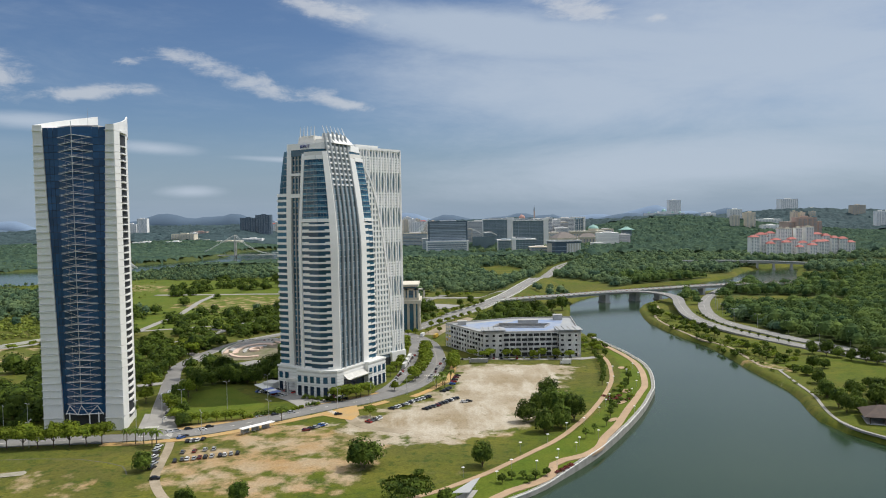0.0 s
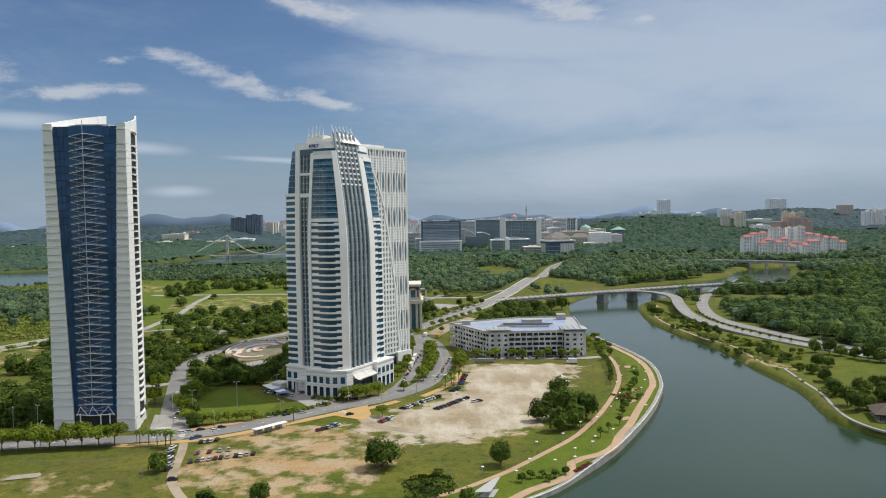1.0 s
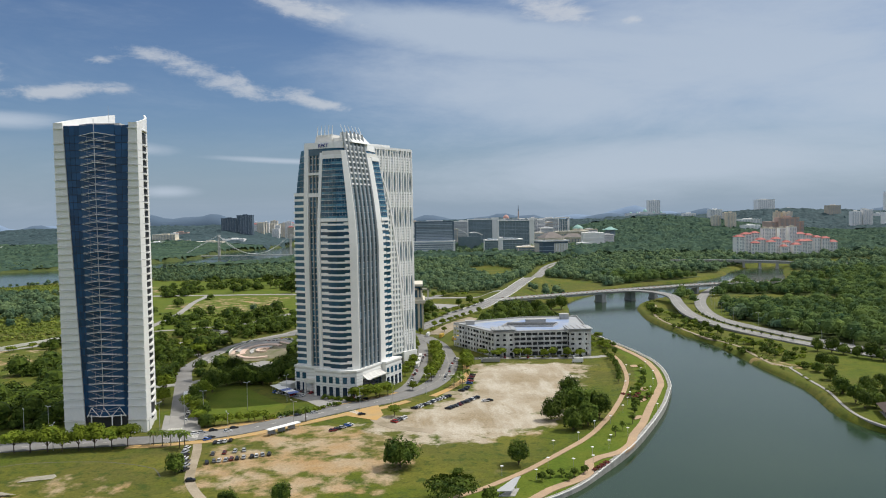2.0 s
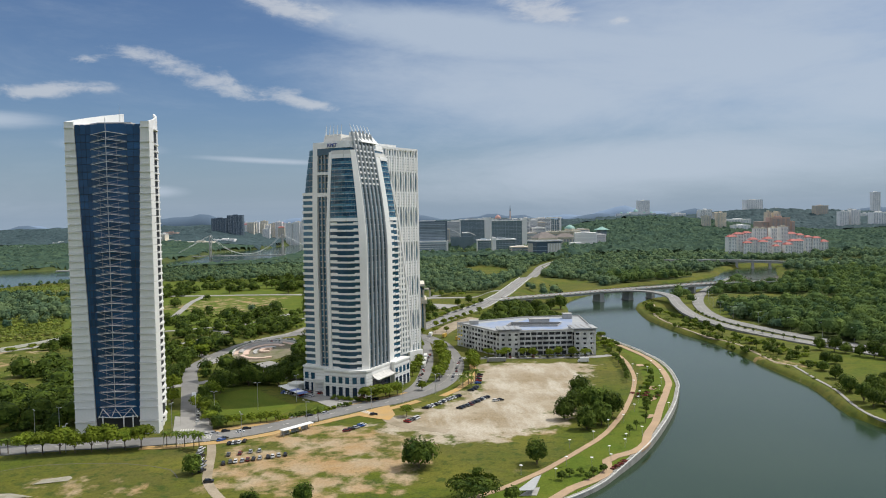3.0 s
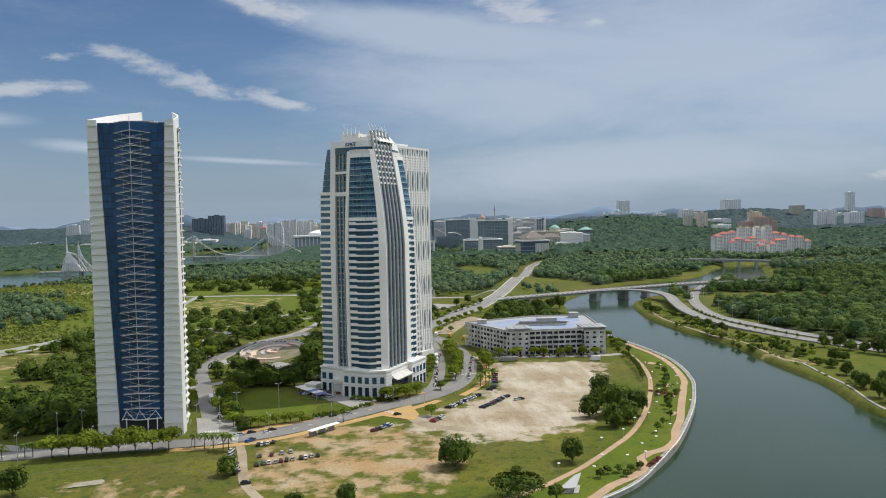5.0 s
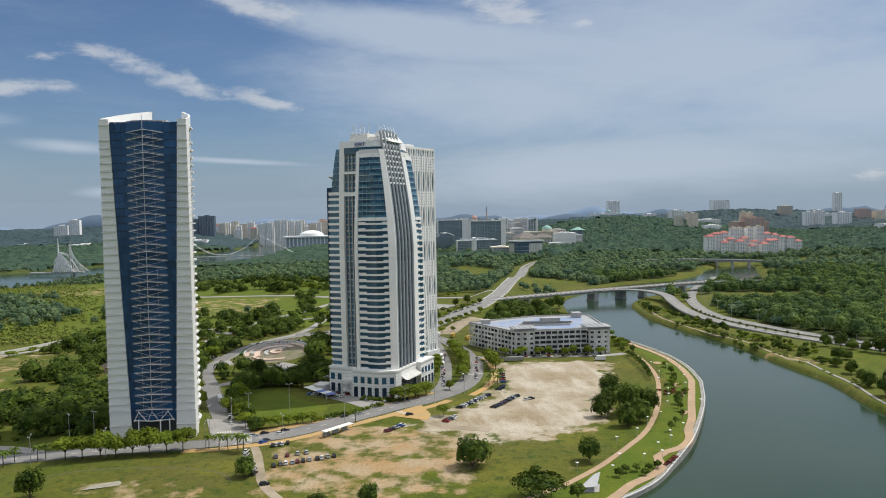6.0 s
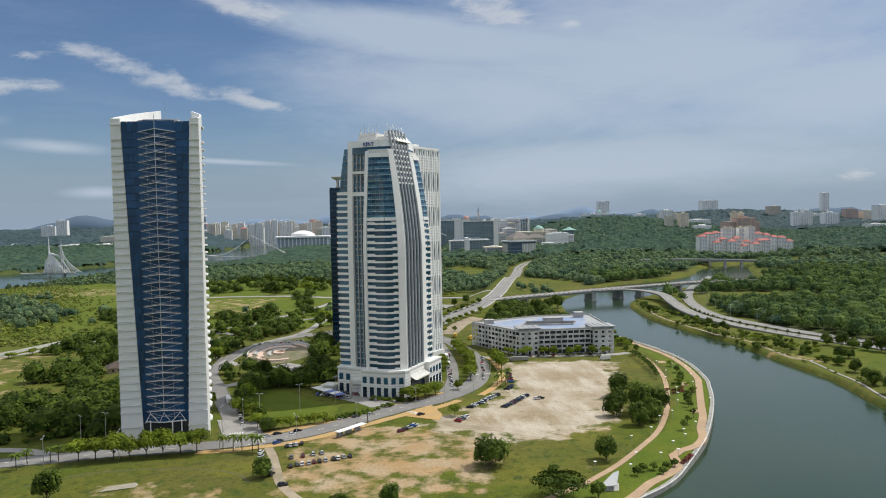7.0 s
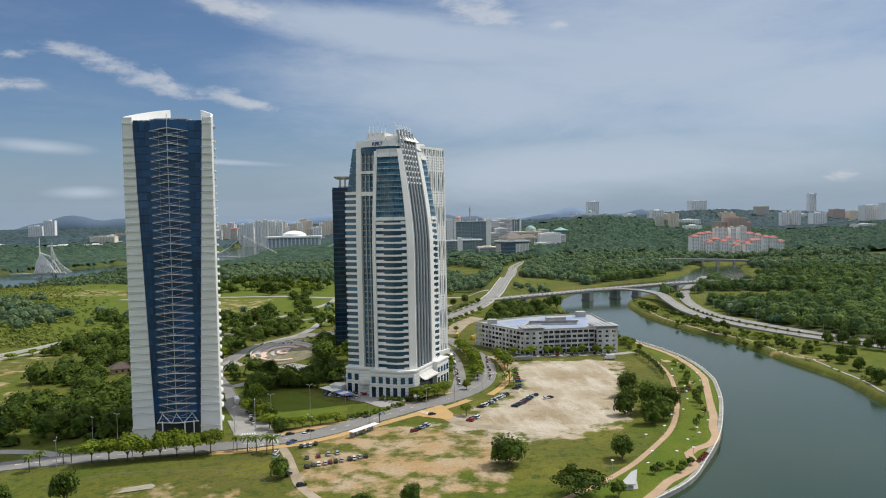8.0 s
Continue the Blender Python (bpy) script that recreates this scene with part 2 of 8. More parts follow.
def wave(x, y, size, seed=0.0):
    """Cheap smooth unevenness between -1 and 1, of about that size in metres."""
    k = 2 * math.pi / size
    return (np.sin(k * (x + 0.31 * y) + seed * 1.7) * np.cos(k * 0.83 * (y - 0.27 * x) + seed) * 0.6
            + np.sin(k * 2.1 * (x * 0.62 - y) + seed * 2.3) * np.cos(k * 1.9 * (0.4 * y + x) - seed) * 0.4)


# ---------------------------------------------------------------- the plan
WATER_Z = -3.2
QUAY = [(-17.6, 253.6), (27, 284.6), (48.4, 308.6), (73.4, 344.1), (102.9, 398.6), (120.4, 438.8), (128.4, 461), (138, 504.3), (140.4, 540), (137.5, 580), (131, 625),
        (126, 660), (129, 744), (136, 810), (146, 866), (158, 925), (205, 1010), (300, 1120), (404, 1178), (490, 1270), (570, 1400), (700, 1490), (900, 1545), (1300, 1580)]
FAR_BANK = [(1300, 1500), (950, 1470), (790, 1440), (690, 1440), (628, 1330), (560, 1190), (500, 1105), (400, 1060), (322, 985), (262, 925), (232, 880), (221, 850), (208, 780), (205, 740), (207, 664),
            (214, 613), (213, 560), (210, 515), (208.5, 456), (205, 434), (198, 408), (193.5, 385), (195.5, 364), (204, 343), (232, 270), (280, 200), (330, 60), (120, -150), (-60, 120)]
LAKE = [(-1700, 1120), (-1000, 1230), (-740, 1290), (-665, 1420), (-640, 1600), (-590, 1750), (-500, 1775), (-430, 1840), (-385, 1990), (-370, 2280), (-335, 2530), (-290, 2780), (-300, 3300), (-420, 3700),
        (-560, 3700), (-570, 3525), (-580, 3122), (-610, 2914), (-660, 2743), (-722, 2602), (-690, 2396), (-690, 2176), (-760, 1980), (-845, 1850), (-900, 1780), (-1000, 1715), (-1300, 1650), (-1700, 1600)]
RIVER = [tuple(p) for p in smooth(QUAY, 4)[:118]] + [tuple(p) for p in smooth(QUAY[11:], 16)[1:]] + [tuple(p) for p in smooth(FAR_BANK, 16)]
LAKE_LINE = [tuple(p) for p in smooth(LAKE, 90)]
MAIN_ROAD = [(-420, 288), (-330, 330), (-262, 351), (-231, 357), (-200, 362), (-157, 366), (-125, 375), (-98, 394), (-66, 421), (-49, 433), (-31, 452), (-16, 482), (-7, 532), (-8, 583), (-14, 630),
             (-27, 668), (-46, 690), (-90, 702), (-150, 706)]
UPPER_ROAD = [(-46, 690), (-33, 706), (-18, 741), (8, 787), (40, 830), (62, 881), (84, 950), (108, 1040), (146, 1180), (198, 1380), (228, 1500), (268, 1600), (330, 1690), (420, 1770)]
RISE = UPPER_ROAD[2:10]
TOWER_STREET = [(-146, 366), (-155, 400), (-169, 448), (-184, 500), (-196, 560), (-175, 660), (-100, 740), (-60, 860), (0, 1020)]
RIVER_ROAD_A = [(395, 400, 0.9), (345, 470, 0.9), (308, 521, 0.9), (288, 562, 1.0), (264, 628, 1.3), (247, 690, 3.0), (243, 740, 5.2), (254, 805, 7.6), (269, 868, 8.8), (263, 912, 9.8), (238, 934, 10.1), (205, 930, 9.7)]
BRIDGE_LINE = [(58, 866, 8.9), (104, 885, 9.6), (146, 905, 9.5), (195, 930, 9.6), (239, 945, 10.2), (277, 957, 10.6), (320, 970, 11.3), (365, 985, 11.3), (404, 1000, 10.8), (480, 1022, 9.0)]
RIVER_ROAD_B = [(415, 410), (362, 482), (325, 533), (304, 575), (284, 640), (270, 728), (284, 813), (322, 919), (387, 1038), (480, 1180)]
LEFT_ROAD = [(-700, 470), (-480, 585), (-380, 640), (-345, 690), (-308, 723), (-230, 760), (-120, 830)]
LOT = [(6, 530), (40, 536), (78, 532), (88, 518), (70, 462), (56, 430), (44, 394), (34, 368), (8, 354), (-18, 350), (-40, 362), (-60, 384), (-45, 397), (-16, 425), (3, 458)]
BARE = [(-128, 300), (-122, 352), (-108, 384), (-70, 390), (-44, 372), (-22, 345), (-34, 300), (-60, 285), (-80, 280)]
PATH_IN = [(-30, 272), (2, 296), (26, 318.5), (54, 354), (80, 405), (103, 466), (113, 510), (117, 539), (118, 565)]
PATH_OUT = [(4, 268), (16, 280), (24, 289), (36, 298), (43, 306), (45.5, 317), (51, 322), (61, 327.5), (69.5, 339), (75, 353), (85, 372), (97, 400), (115, 441), (124, 464), (132.8, 506), (135.2, 541), (132.3, 580), (126, 622)]
PITCH = [(-158, 464), (-137, 476), (-103, 426), (-112, 402), (-140, 397)]
MEADOW = [(-383, 649), (-347, 719), (-332, 663), (-331, 617), (-317, 561), (-304, 514), (-290, 467), (-300, 432), (-420, 440), (-470, 560)]


def land_height(x, y):
    """The lie of the land, without the river."""
    r = np.hypot(x, y)
    z = 9 * soft(y, 1100, 2300) + 7 * soft(r, 2000, 4200) + wave(x, y, 900, 1.0) * 6 * soft(r, 1200, 2500)
    for cx, cy, sx, sy, h in ((900, 2950, 400, 420, 78), (2100, 4150, 900, 380, 90), (500, 4450, 900, 260, 58), (-1900, 4450, 1100, 280, 52), (2400, 2700, 500, 600, 40), (500, 1900, 240, 260, 14), (-700, 4550, 800, 200, 30)):
        z = z + h * np.exp(-((x - cx) / sx) ** 2 - ((y - cy) / sy) ** 2)
    if np.max(y) > 2300:
        z = z + 44 * np.exp(-((x + 800) / 800) ** 2 - ((y - 3420) / 420) ** 2) * soft(-depth_in(x, y, LAKE_LINE), 40, 320)
    z = z + 8.5 * soft(y, 735, 880) * soft(-y, -1300, -1150) * soft(48 - line_distance(x, y, RISE), 0, 34)
    return z - 1.6 * soft(-y, -330, -290) + 0.25 * wave(x, y, 60, 3.0) * soft(r, 150, 400)


def ground_height(x, y):
    x, y = np.asarray(x, float), np.asarray(y, float)
    z = land_height(x, y)
    wet = np.maximum(depth_in(x, y, RIVER), depth_in(x, y, LAKE_LINE))
    quay = soft(line_distance(x, y, QUAY[:12]), 6, 14)
    return z + (-6.5 - z) * np.where(quay < 0.5, soft(wet, -0.7, 0.9), soft(wet, -3, 3))


def ground_at(x, y):
    return float(ground_height(np.array([x]), np.array([y]))[0])


def axis(cells):
    out = [cells[0][0]]
    for lo, hi, step in cells:
        n = max(1, round((hi - lo) / step))
        out += [lo + (hi - lo) * (i + 1) / n for i in range(n)]
    return np.array(out)


def ground_material():
    m = bpy.data.materials.new("ground cover")
    m.use_nodes = True
    t = m.node_tree
    make, join = link_nodes(t)
    bsdf = t.nodes["Principled BSDF"]
    bsdf.inputs["Roughness"].default_value, bsdf.inputs["Specular IOR Level"].default_value = 0.95, 0.15
    co = make("ShaderNodeTexCoord")

    def noise_at(scale, detail=4.0, lo=0.35, hi=0.65):
        n, r = make("ShaderNodeTexNoise", Scale=scale, Detail=detail, Roughness=0.62), make("ShaderNodeMapRange")
        join(co.outputs["Object"], n.inputs["Vector"])
        r.inputs["From Min"].default_value, r.inputs["From Max"].default_value = lo, hi
        join(n.outputs["Fac"], r.inputs["Value"])
        return r.outputs[0]

    def blend(fac, a, b):
        mix = make("ShaderNodeMixRGB")
        join(fac, mix.inputs["Fac"])
        for socket, value in (("Color1", a), ("Color2", b)):
            if isinstance(value, tuple):
                mix.inputs[socket].default_value = (*value, 1)
            else:
                join(value, mix.inputs[socket])
        return mix.outputs[0]

    def mask(name, broken):
        """A cover's share, its border broken up by noise."""
        at, add, r = make("ShaderNodeAttribute"), make("ShaderNodeMath"), make("ShaderNodeMapRange")
        at.attribute_name = name
        join(at.outputs["Fac"], add.inputs[0])
        n, s = noise_at(0.07, 9.0, 0.25, 0.75), make("ShaderNodeMath")
        s.operation = "MULTIPLY_ADD"
        s.inputs[1].default_value, s.inputs[2].default_value = broken, -broken / 2
        join(n, s.inputs[0])
        join(s.outputs[0], add.inputs[1])
        r.inputs["From Min"].default_value, r.inputs["From Max"].default_value = 0.40, 0.62
        join(add.outputs[0], r.inputs["Value"])
        return r.outputs[0]

    grass = blend(noise_at(0.03), (0.078, 0.108, 0.010), (0.116, 0.126, 0.015))
    grass = blend(noise_at(0.16, 5.0, 0.45, 0.8), grass, (0.058, 0.086, 0.016))
    grass = blend(noise_at(0.011, 6.0, 0.42, 0.72), grass, (0.120, 0.100, 0.034))
    grass = blend(noise_at(0.07, 7.0, 0.60, 0.85), grass, (0.170, 0.145, 0.075))
    lawn = blend(noise_at(0.05), (0.080, 0.124, 0.012), (0.118, 0.144, 0.017))
    dirt = blend(noise_at(0.045, 6.0), (0.47, 0.415, 0.325), (0.36, 0.305, 0.225))
    dirt = blend(noise_at(0.024, 8.0, 0.40, 0.64), dirt, (0.285, 0.225, 0.140))
    streak, ramp_, lay = make("ShaderNodeTexNoise", Scale=0.06, Detail=6.0, Roughness=0.65), make("ShaderNodeMapRange"), make("ShaderNodeMapping")
    lay.inputs["Scale"].default_value, lay.inputs["Rotation"].default_value = (1.0, 0.28, 1.0), (0, 0, 0.55)
    join(co.outputs["Object"], lay.inputs["Vector"])
    join(lay.outputs[0], streak.inputs["Vector"])
    ramp_.inputs["From Min"].default_value, ramp_.inputs["From Max"].default_value, ramp_.inputs["To Max"].default_value = 0.48, 0.68, 0.85
    join(streak.outputs["Fac"], ramp_.inputs["Value"])
    dirt = blend(ramp_.outputs[0], dirt, (0.54, 0.50, 0.42))
    dirt = blend(noise_at(0.12, 8.0, 0.60, 0.72), dirt, (0.20, 0.165, 0.085))
    clay = blend(noise_at(0.05, 6.0), (0.36, 0.235, 0.11), (0.39, 0.315, 0.21))
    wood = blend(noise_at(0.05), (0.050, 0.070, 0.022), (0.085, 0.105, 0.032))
    grass = blend(noise_at(0.022, 7.0, 0.50, 0.62), grass, (0.135, 0.135, 0.022))
    grass = blend(noise_at(0.19, 8.0, 0.52, 0.66), grass, (0.052, 0.078, 0.014))
    grass = blend(noise_at(0.35, 6.0, 0.55, 0.75), grass, (0.040, 0.060, 0.012))
    lawn = blend(noise_at(0.35, 6.0, 0.58, 0.8), lawn, (0.050, 0.082, 0.012))
    colour = blend(mask("lawn", 0.2), grass, lawn)
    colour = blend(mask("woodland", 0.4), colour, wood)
    colour = blend(mask("clay", 0.9), colour, clay)
    colour = blend(mask("gravel", 1.05), colour, dirt)
    grain = make("ShaderNodeHueSaturation")
    g = make("ShaderNodeMapRange")
    n = make("ShaderNodeTexNoise", Scale=0.9, Detail=5.0, Roughness=0.7)
    join(co.outputs["Object"], n.inputs["Vector"])
    g.inputs["To Min"].default_value, g.inputs["To Max"].default_value = 0.40, 1.58
    join(n.outputs["Fac"], g.inputs["Value"])
    join(g.outputs[0], grain.inputs["Value"])
    join(colour, grain.inputs["Color"])
    join(grain.outputs[0], bsdf.inputs["Base Color"])
    b = make("ShaderNodeBump", Strength=0.5, Distance=0.25)
    join(n.outputs["Fac"], b.inputs["Height"])
    join(b.outputs[0], bsdf.inputs["Normal"])
    return m


def mesh_object(name, verts, faces, material, smooth_faces=False):
    me = bpy.data.meshes.new(name)
    me.from_pydata(verts, [], faces)
    me.materials.append(material)
    if smooth_faces:
        me.polygons.foreach_set("use_smooth", [True] * len(me.polygons))
    return new(name, me)


def build_ground():
    xs = axis([(-4900, -1500, 200), (-1500, -520, 28), (-520, -330, 8), (-330, -230, 5), (-230, 330, 2.6), (330, 700, 8), (700, 1500, 28), (1500, 4900, 200)])
    ys = axis([(-3000, -200, 200), (-200, 180, 8), (180, 560, 2.6), (560, 760, 4), (760, 1300, 8), (1300, 2400, 22), (2400, 4950, 85)])
    gx, gy = np.meshgrid(xs, ys)
    z = ground_height(gx, gy)
    verts = np.stack([gx.ravel(), gy.ravel(), z.ravel()], 1)
    w, h = len(xs), len(ys)
    i = (np.arange(h - 1)[:, None] * w + np.arange(w - 1)[None]).ravel()
    faces = np.stack([i, i + 1, i + w + 1, i + w], 1)
    ob = mesh_object("ground", verts.tolist(), faces.tolist(), ground_material(), True)
    x, y = gx.ravel(), gy.ravel()
    lawn = np.maximum.reduce([soft(depth_in(x, y, PITCH), -1, 1),
                              soft(44 - line_distance(x, y, QUAY[:9]), -2, 2) * (x > 1.06 * np.interp(y, [p[1] for p in PATH_IN], [p[0] for p in PATH_IN])),
                              0.45 * soft(depth_in(x, y, MEADOW), -4, 4), 0.6 * soft(depth_in(x, y, [(-900, 760), (-340, 740), (-130, 730), (-60, 900), (-120, 1420), (-500, 1420), (-900, 1200)]), -10, 10), 0.46 * soft(depth_in(x, y, [(206, 300), (330, 300), (330, 520), (280, 600), (230, 900), (206, 640)]), -3, 3)])
    gravel = soft(depth_in(x, y, LOT) + 4 * wave(x, y, 37, 2.0), -22, 22)
    clay = np.maximum.reduce([0.42 * soft(depth_in(x, y, [(-640, 1180), (-420, 1120), (-420, 1240), (-600, 1330)]) + 20 * wave(x, y, 80, 2.0), -20, 20), 0.36 * soft(depth_in(x, y, MEADOW) + 8 * wave(x, y, 60, 3.0), -8, 8), 0.42 * soft(depth_in(x, y, [(-290, 850), (-190, 850), (-200, 1050), (-330, 1060)]) + 20 * wave(x, y, 90, 1.0), -20, 20),
                              0.56 * soft(depth_in(x, y, BARE) + 5 * wave(x, y, 33, 5.0), -10, 10),
                              0.40 * soft(depth_in(x, y, [(-222, 286), (-150, 290), (-142, 312), (-176, 320), (-215, 316)]) + 3 * wave(x, y, 24, 1.0), -6, 6),
                              0.46 * soft(depth_in(x, y, [(-60, 388), (-10, 345), (30, 345), (48, 385), (70, 440), (40, 420), (0, 372)]) + 3 * wave(x, y, 29, 2.0), -6, 6),
                              0.50 * soft(depth_in(x, y, [(206, 540), (216, 505), (232, 490), (236, 505), (226, 530)]), -4, 4), 0.42 * soft(depth_in(x, y, [(-330, 1000), (-250, 980), (-230, 900), (-300, 880), (-380, 940)]), -20, 20)])
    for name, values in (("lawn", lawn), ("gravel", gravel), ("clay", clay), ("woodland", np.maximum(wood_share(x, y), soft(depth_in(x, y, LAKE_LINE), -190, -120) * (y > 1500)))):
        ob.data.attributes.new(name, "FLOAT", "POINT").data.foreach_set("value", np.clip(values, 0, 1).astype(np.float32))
    return tagged(ob, "uneven grassland with bare gravel and clay patches", "ground", kind="structure")


CLEARINGS = [(230, 2010, 260, 150), (540, 2190, 95, 190), (398, 885, 100, 62), (500, 1085, 130, 55), (610, 1240, 60, 80), (420, 1265, 100, 34), (265, 470, 40, 50), (-300, 1120, 270, 260), (-560, 1260, 170, 110), (190, 1110, 60, 120), (112, 1400, 50, 150), (330, 470, 45, 75), (230, 1020, 90, 50), (60, 900, 70, 130)]


def wood_share(x, y):
    """How much of the land is under trees."""
    far = soft(y + 0.35 * np.abs(x), 900, 1250)
    right = soft(x - np.interp(y, [300, 520, 640, 730, 920, 1100], [322, 322, 288, 280, 332, 420]), 0, 14) * (y > 250)
    left = soft(depth_in(x, y, [(-420, 860), (-560, 850), (-660, 950), (-620, 1130), (-480, 1140), (-430, 980)]), -20, 20)
    share = np.maximum.reduce([far, right, left])
    for cx, cy, sx, sy in CLEARINGS:
        share = share * soft(np.hypot((x - cx) / sx, (y - cy) / sy) + 0.25 * wave(x, y, 70, cx), 0.85, 1.15)
    for road, gap in ((MAIN_ROAD, 16), (UPPER_ROAD, 19), (RIVER_ROAD_A, 8), (RIVER_ROAD_B, 8), (LEFT_ROAD, 12), (TOWER_STREET, 10)):
        share = share * soft(line_distance(x, y, road), gap, gap + 4)
    lake_side = soft(-depth_in(x, y, LAKE_LINE), 6, 14)
    return share * soft(-depth_in(x, y, RIVER), 12, 20) * lake_side


ground = build_ground()

water_mat = surface("river water", (0.021, 0.043, 0.021), 0.14, (0.027, 0.050, 0.025), 0.01, 1.0, 0.03, 0.10, 0.35, spec=0.25)
water = tagged(mesh_object("water", [(-4900, -3000, WATER_Z), (4900, -3000, WATER_Z), (4900, 4950, WATER_Z), (-4900, 4950, WATER_Z)], [(0, 1, 2, 3)], water_mat),
               "calm grey-green river and lake water", "water", kind="structure")


def strip(name, points, width, lift, material, thick=0.12, step=5.0, level=None, shift=0.0):
    """A paved strip that follows the land along a curve: a slab with a top and edges."""
    pts3 = smooth(points, step)
    pts = [Vector(p[:2]) for p in pts3]
    if len(points[0]) > 2:
        level = lambda s: pts3[round(s * (len(pts3) - 1))][2]
    left, right = [], []
    for i, p in enumerate(pts):
        d = (pts[min(i + 1, len(pts) - 1)] - pts[max(i - 1, 0)]).normalized()
        n = Vector((-d.y, d.x))
        left.append(p + n * (width / 2 + shift))
        right.append(p - n * (width / 2 - shift))
    both = left + right
    base = land_height(np.array([p.x for p in both]), np.array([p.y for p in both])) if level is None else np.array([level(i / (len(pts) - 1)) for i in range(len(pts))] * 2)
    n = len(pts)
    verts = [(p.x, p.y, z + lift) for p, z in zip(both, base)] + [(p.x, p.y, z + lift - thick) for p, z in zip(both, base)]
    faces = []
    for i in range(n - 1):
        a, b, c, d = i, i + 1, n + i + 1, n + i
        faces += [(d, c, b, a), (2 * n + a, 2 * n + b, 2 * n + c, 2 * n + d), (a, b, 2 * n + b, 2 * n + a), (c, d, 2 * n + d, 2 * n + c)]
    return mesh_object(name, verts, faces, material)


STREETS = [[(-240, 655), (-226, 680), (-208, 743), (-192, 810), (-160, 877), (-130, 960), (-120, 1030)], [(-196, 560), (-178, 655), (-152, 701), (-139, 742), (-120, 834), (-60, 930)],
           [(-210, 480), (-182, 492), (-158, 514), (-126, 539), (-104, 545)], [(-300, 720), (-304, 850), (-312, 913), (-325, 1000), (-330, 1090)]]
tagged(strip("road", MAIN_ROAD, 13, 0.30, ASPHALT, 1.2), "grey asphalt main road through the district", "road", kind="structure")
for side in (-1, 1):
    tagged(strip("road", UPPER_ROAD[1:], 7.4, 0.34, RAMP_ROAD, 1.4, shift=side * 5.2), "pale concrete carriageway climbing to the bridge", "road", kind="structure")
    tagged(strip("parapet", UPPER_ROAD[3:9], 0.5, 1.25, STONE_GREY, 1.6, shift=side * 9.2), "low concrete parapet along the ramp", "parapet", kind="structure")
tagged(strip("median", UPPER_ROAD[1:11], 2.6, 0.55, KERB_STONE, 0.9), "raised planted median between the carriageways", "median", kind="structure")
tagged(strip("road", TOWER_STREET, 10, 0.27, ASPHALT, 1.2), "grey asphalt side street beside the tower", "road", kind="structure")
tagged(strip("road", RIVER_ROAD_A, 12.5, 0.0, RAMP_ROAD, 1.6), "pale concrete riverside carriageway", "road", kind="structure")
tagged(strip("road", RIVER_ROAD_B, 13, 0.9, RAMP_ROAD, 2), "pale concrete riverside carriageway", "road", kind="structure")
tagged(strip("road", LEFT_ROAD, 6, 0.3, PALE_ROAD, 1.2), "narrow pale service road", "road", kind="structure")
tagged(strip("pavement", PATH_IN, 2.7, 0.26, PINK_PAVE, 1.0), "pinkish block-paved park path", "path", kind="structure")
tagged(strip("pavement", PATH_OUT, 4.0, 0.28, PINK_PAVE, 1.0), "pinkish block-paved riverside path", "path", kind="structure")
for line in STREETS:
    tagged(strip("road", line, 7.5, 0.24, PALE_ROAD, 1.2), "pale paved lane between lawns", "road", kind="structure")
tagged(strip("road", [(-420, 1090), (-282, 1080), (-196, 1068), (-125, 1026), (0, 985), (80, 978)], 13, 0.35, PALE_ROAD, 1.5), "pale straight road beyond the meadow", "road", kind="structure")
for x, y, yaw, long, wide in ((100, 422, 60, 14, 5), (108, 446, 68, 10, 5), (86, 384, 55, 9, 3.5), (122, 515, 80, 8, 6)):
    m = pose(x, y, 0.3 + ground_at(x, y), 0, 0, yaw)
    tagged(mesh_object("pavement", [tuple(m @ Vector((long / 2 * math.cos(a * math.pi / 8) * (1 + 0.12 * math.sin(3 * a)), wide / 2 * math.sin(a * math.pi / 8), 0))) for a in range(16)], [tuple(range(16))], PINK_PAVE), "rounded paved bay beside the promenade", "path", kind="structure")
tagged(strip("pavement", [(226, 500), (223, 497), (216.5, 458), (211, 426), (203, 399), (198.5, 379), (199, 360), (206, 343), (236, 268)], 1.7, 0.3, PALE_ROAD, 1.0), "narrow pale footpath along the far bank", "path", kind="structure")
tagged(strip("pavement", [(246, 862), (232, 810), (218, 774), (212.5, 733), (213, 667), (215, 624), (221, 605), (224, 575), (220, 545), (218, 512), (225, 499)], 2.4, 0.2, DUST, 1.0), "sandy worn footpath on the far bank", "path", kind="structure")
tagged(strip("pavement", [(-166, 356), (-150, 356), (-122, 365), (-96, 382), (-74, 400), (-54, 413), (-34, 431)], 5.0, 0.2, ORANGE_PAVE, 1.0), "orange sandy verge beside the main road", "verge", kind="structure")
tagged(strip("pavement", [(-142, 379), (-93, 405), (-62, 434), (-45, 446), (-32, 462)], 5.6, 0.2, ORANGE_PAVE, 1.0), "orange sandy verge beside the main road", "verge", kind="structure")
tagged(strip("pavement", [(-20, 441), (-8, 462), (2, 490), (6, 540), (4, 560)], 4.5, 0.2, ORANGE_PAVE, 1.0), "orange sandy verge beside the main road", "verge", kind="structure")
tagged(strip("road", [(-55, 412), (-52, 398), (-48, 388), (-40, 378), (-20, 368)], 6, 0.08, DUST, 0.6), "worn track into the gravel lot", "road", kind="structure")
tagged(strip("road", [(-134, 360), (-130, 345), (-126, 325), (-122, 308), (-112, 290), (-100, 275)], 4, 0.06, DUST, 0.6), "worn dusty track along the field", "road", kind="structure")
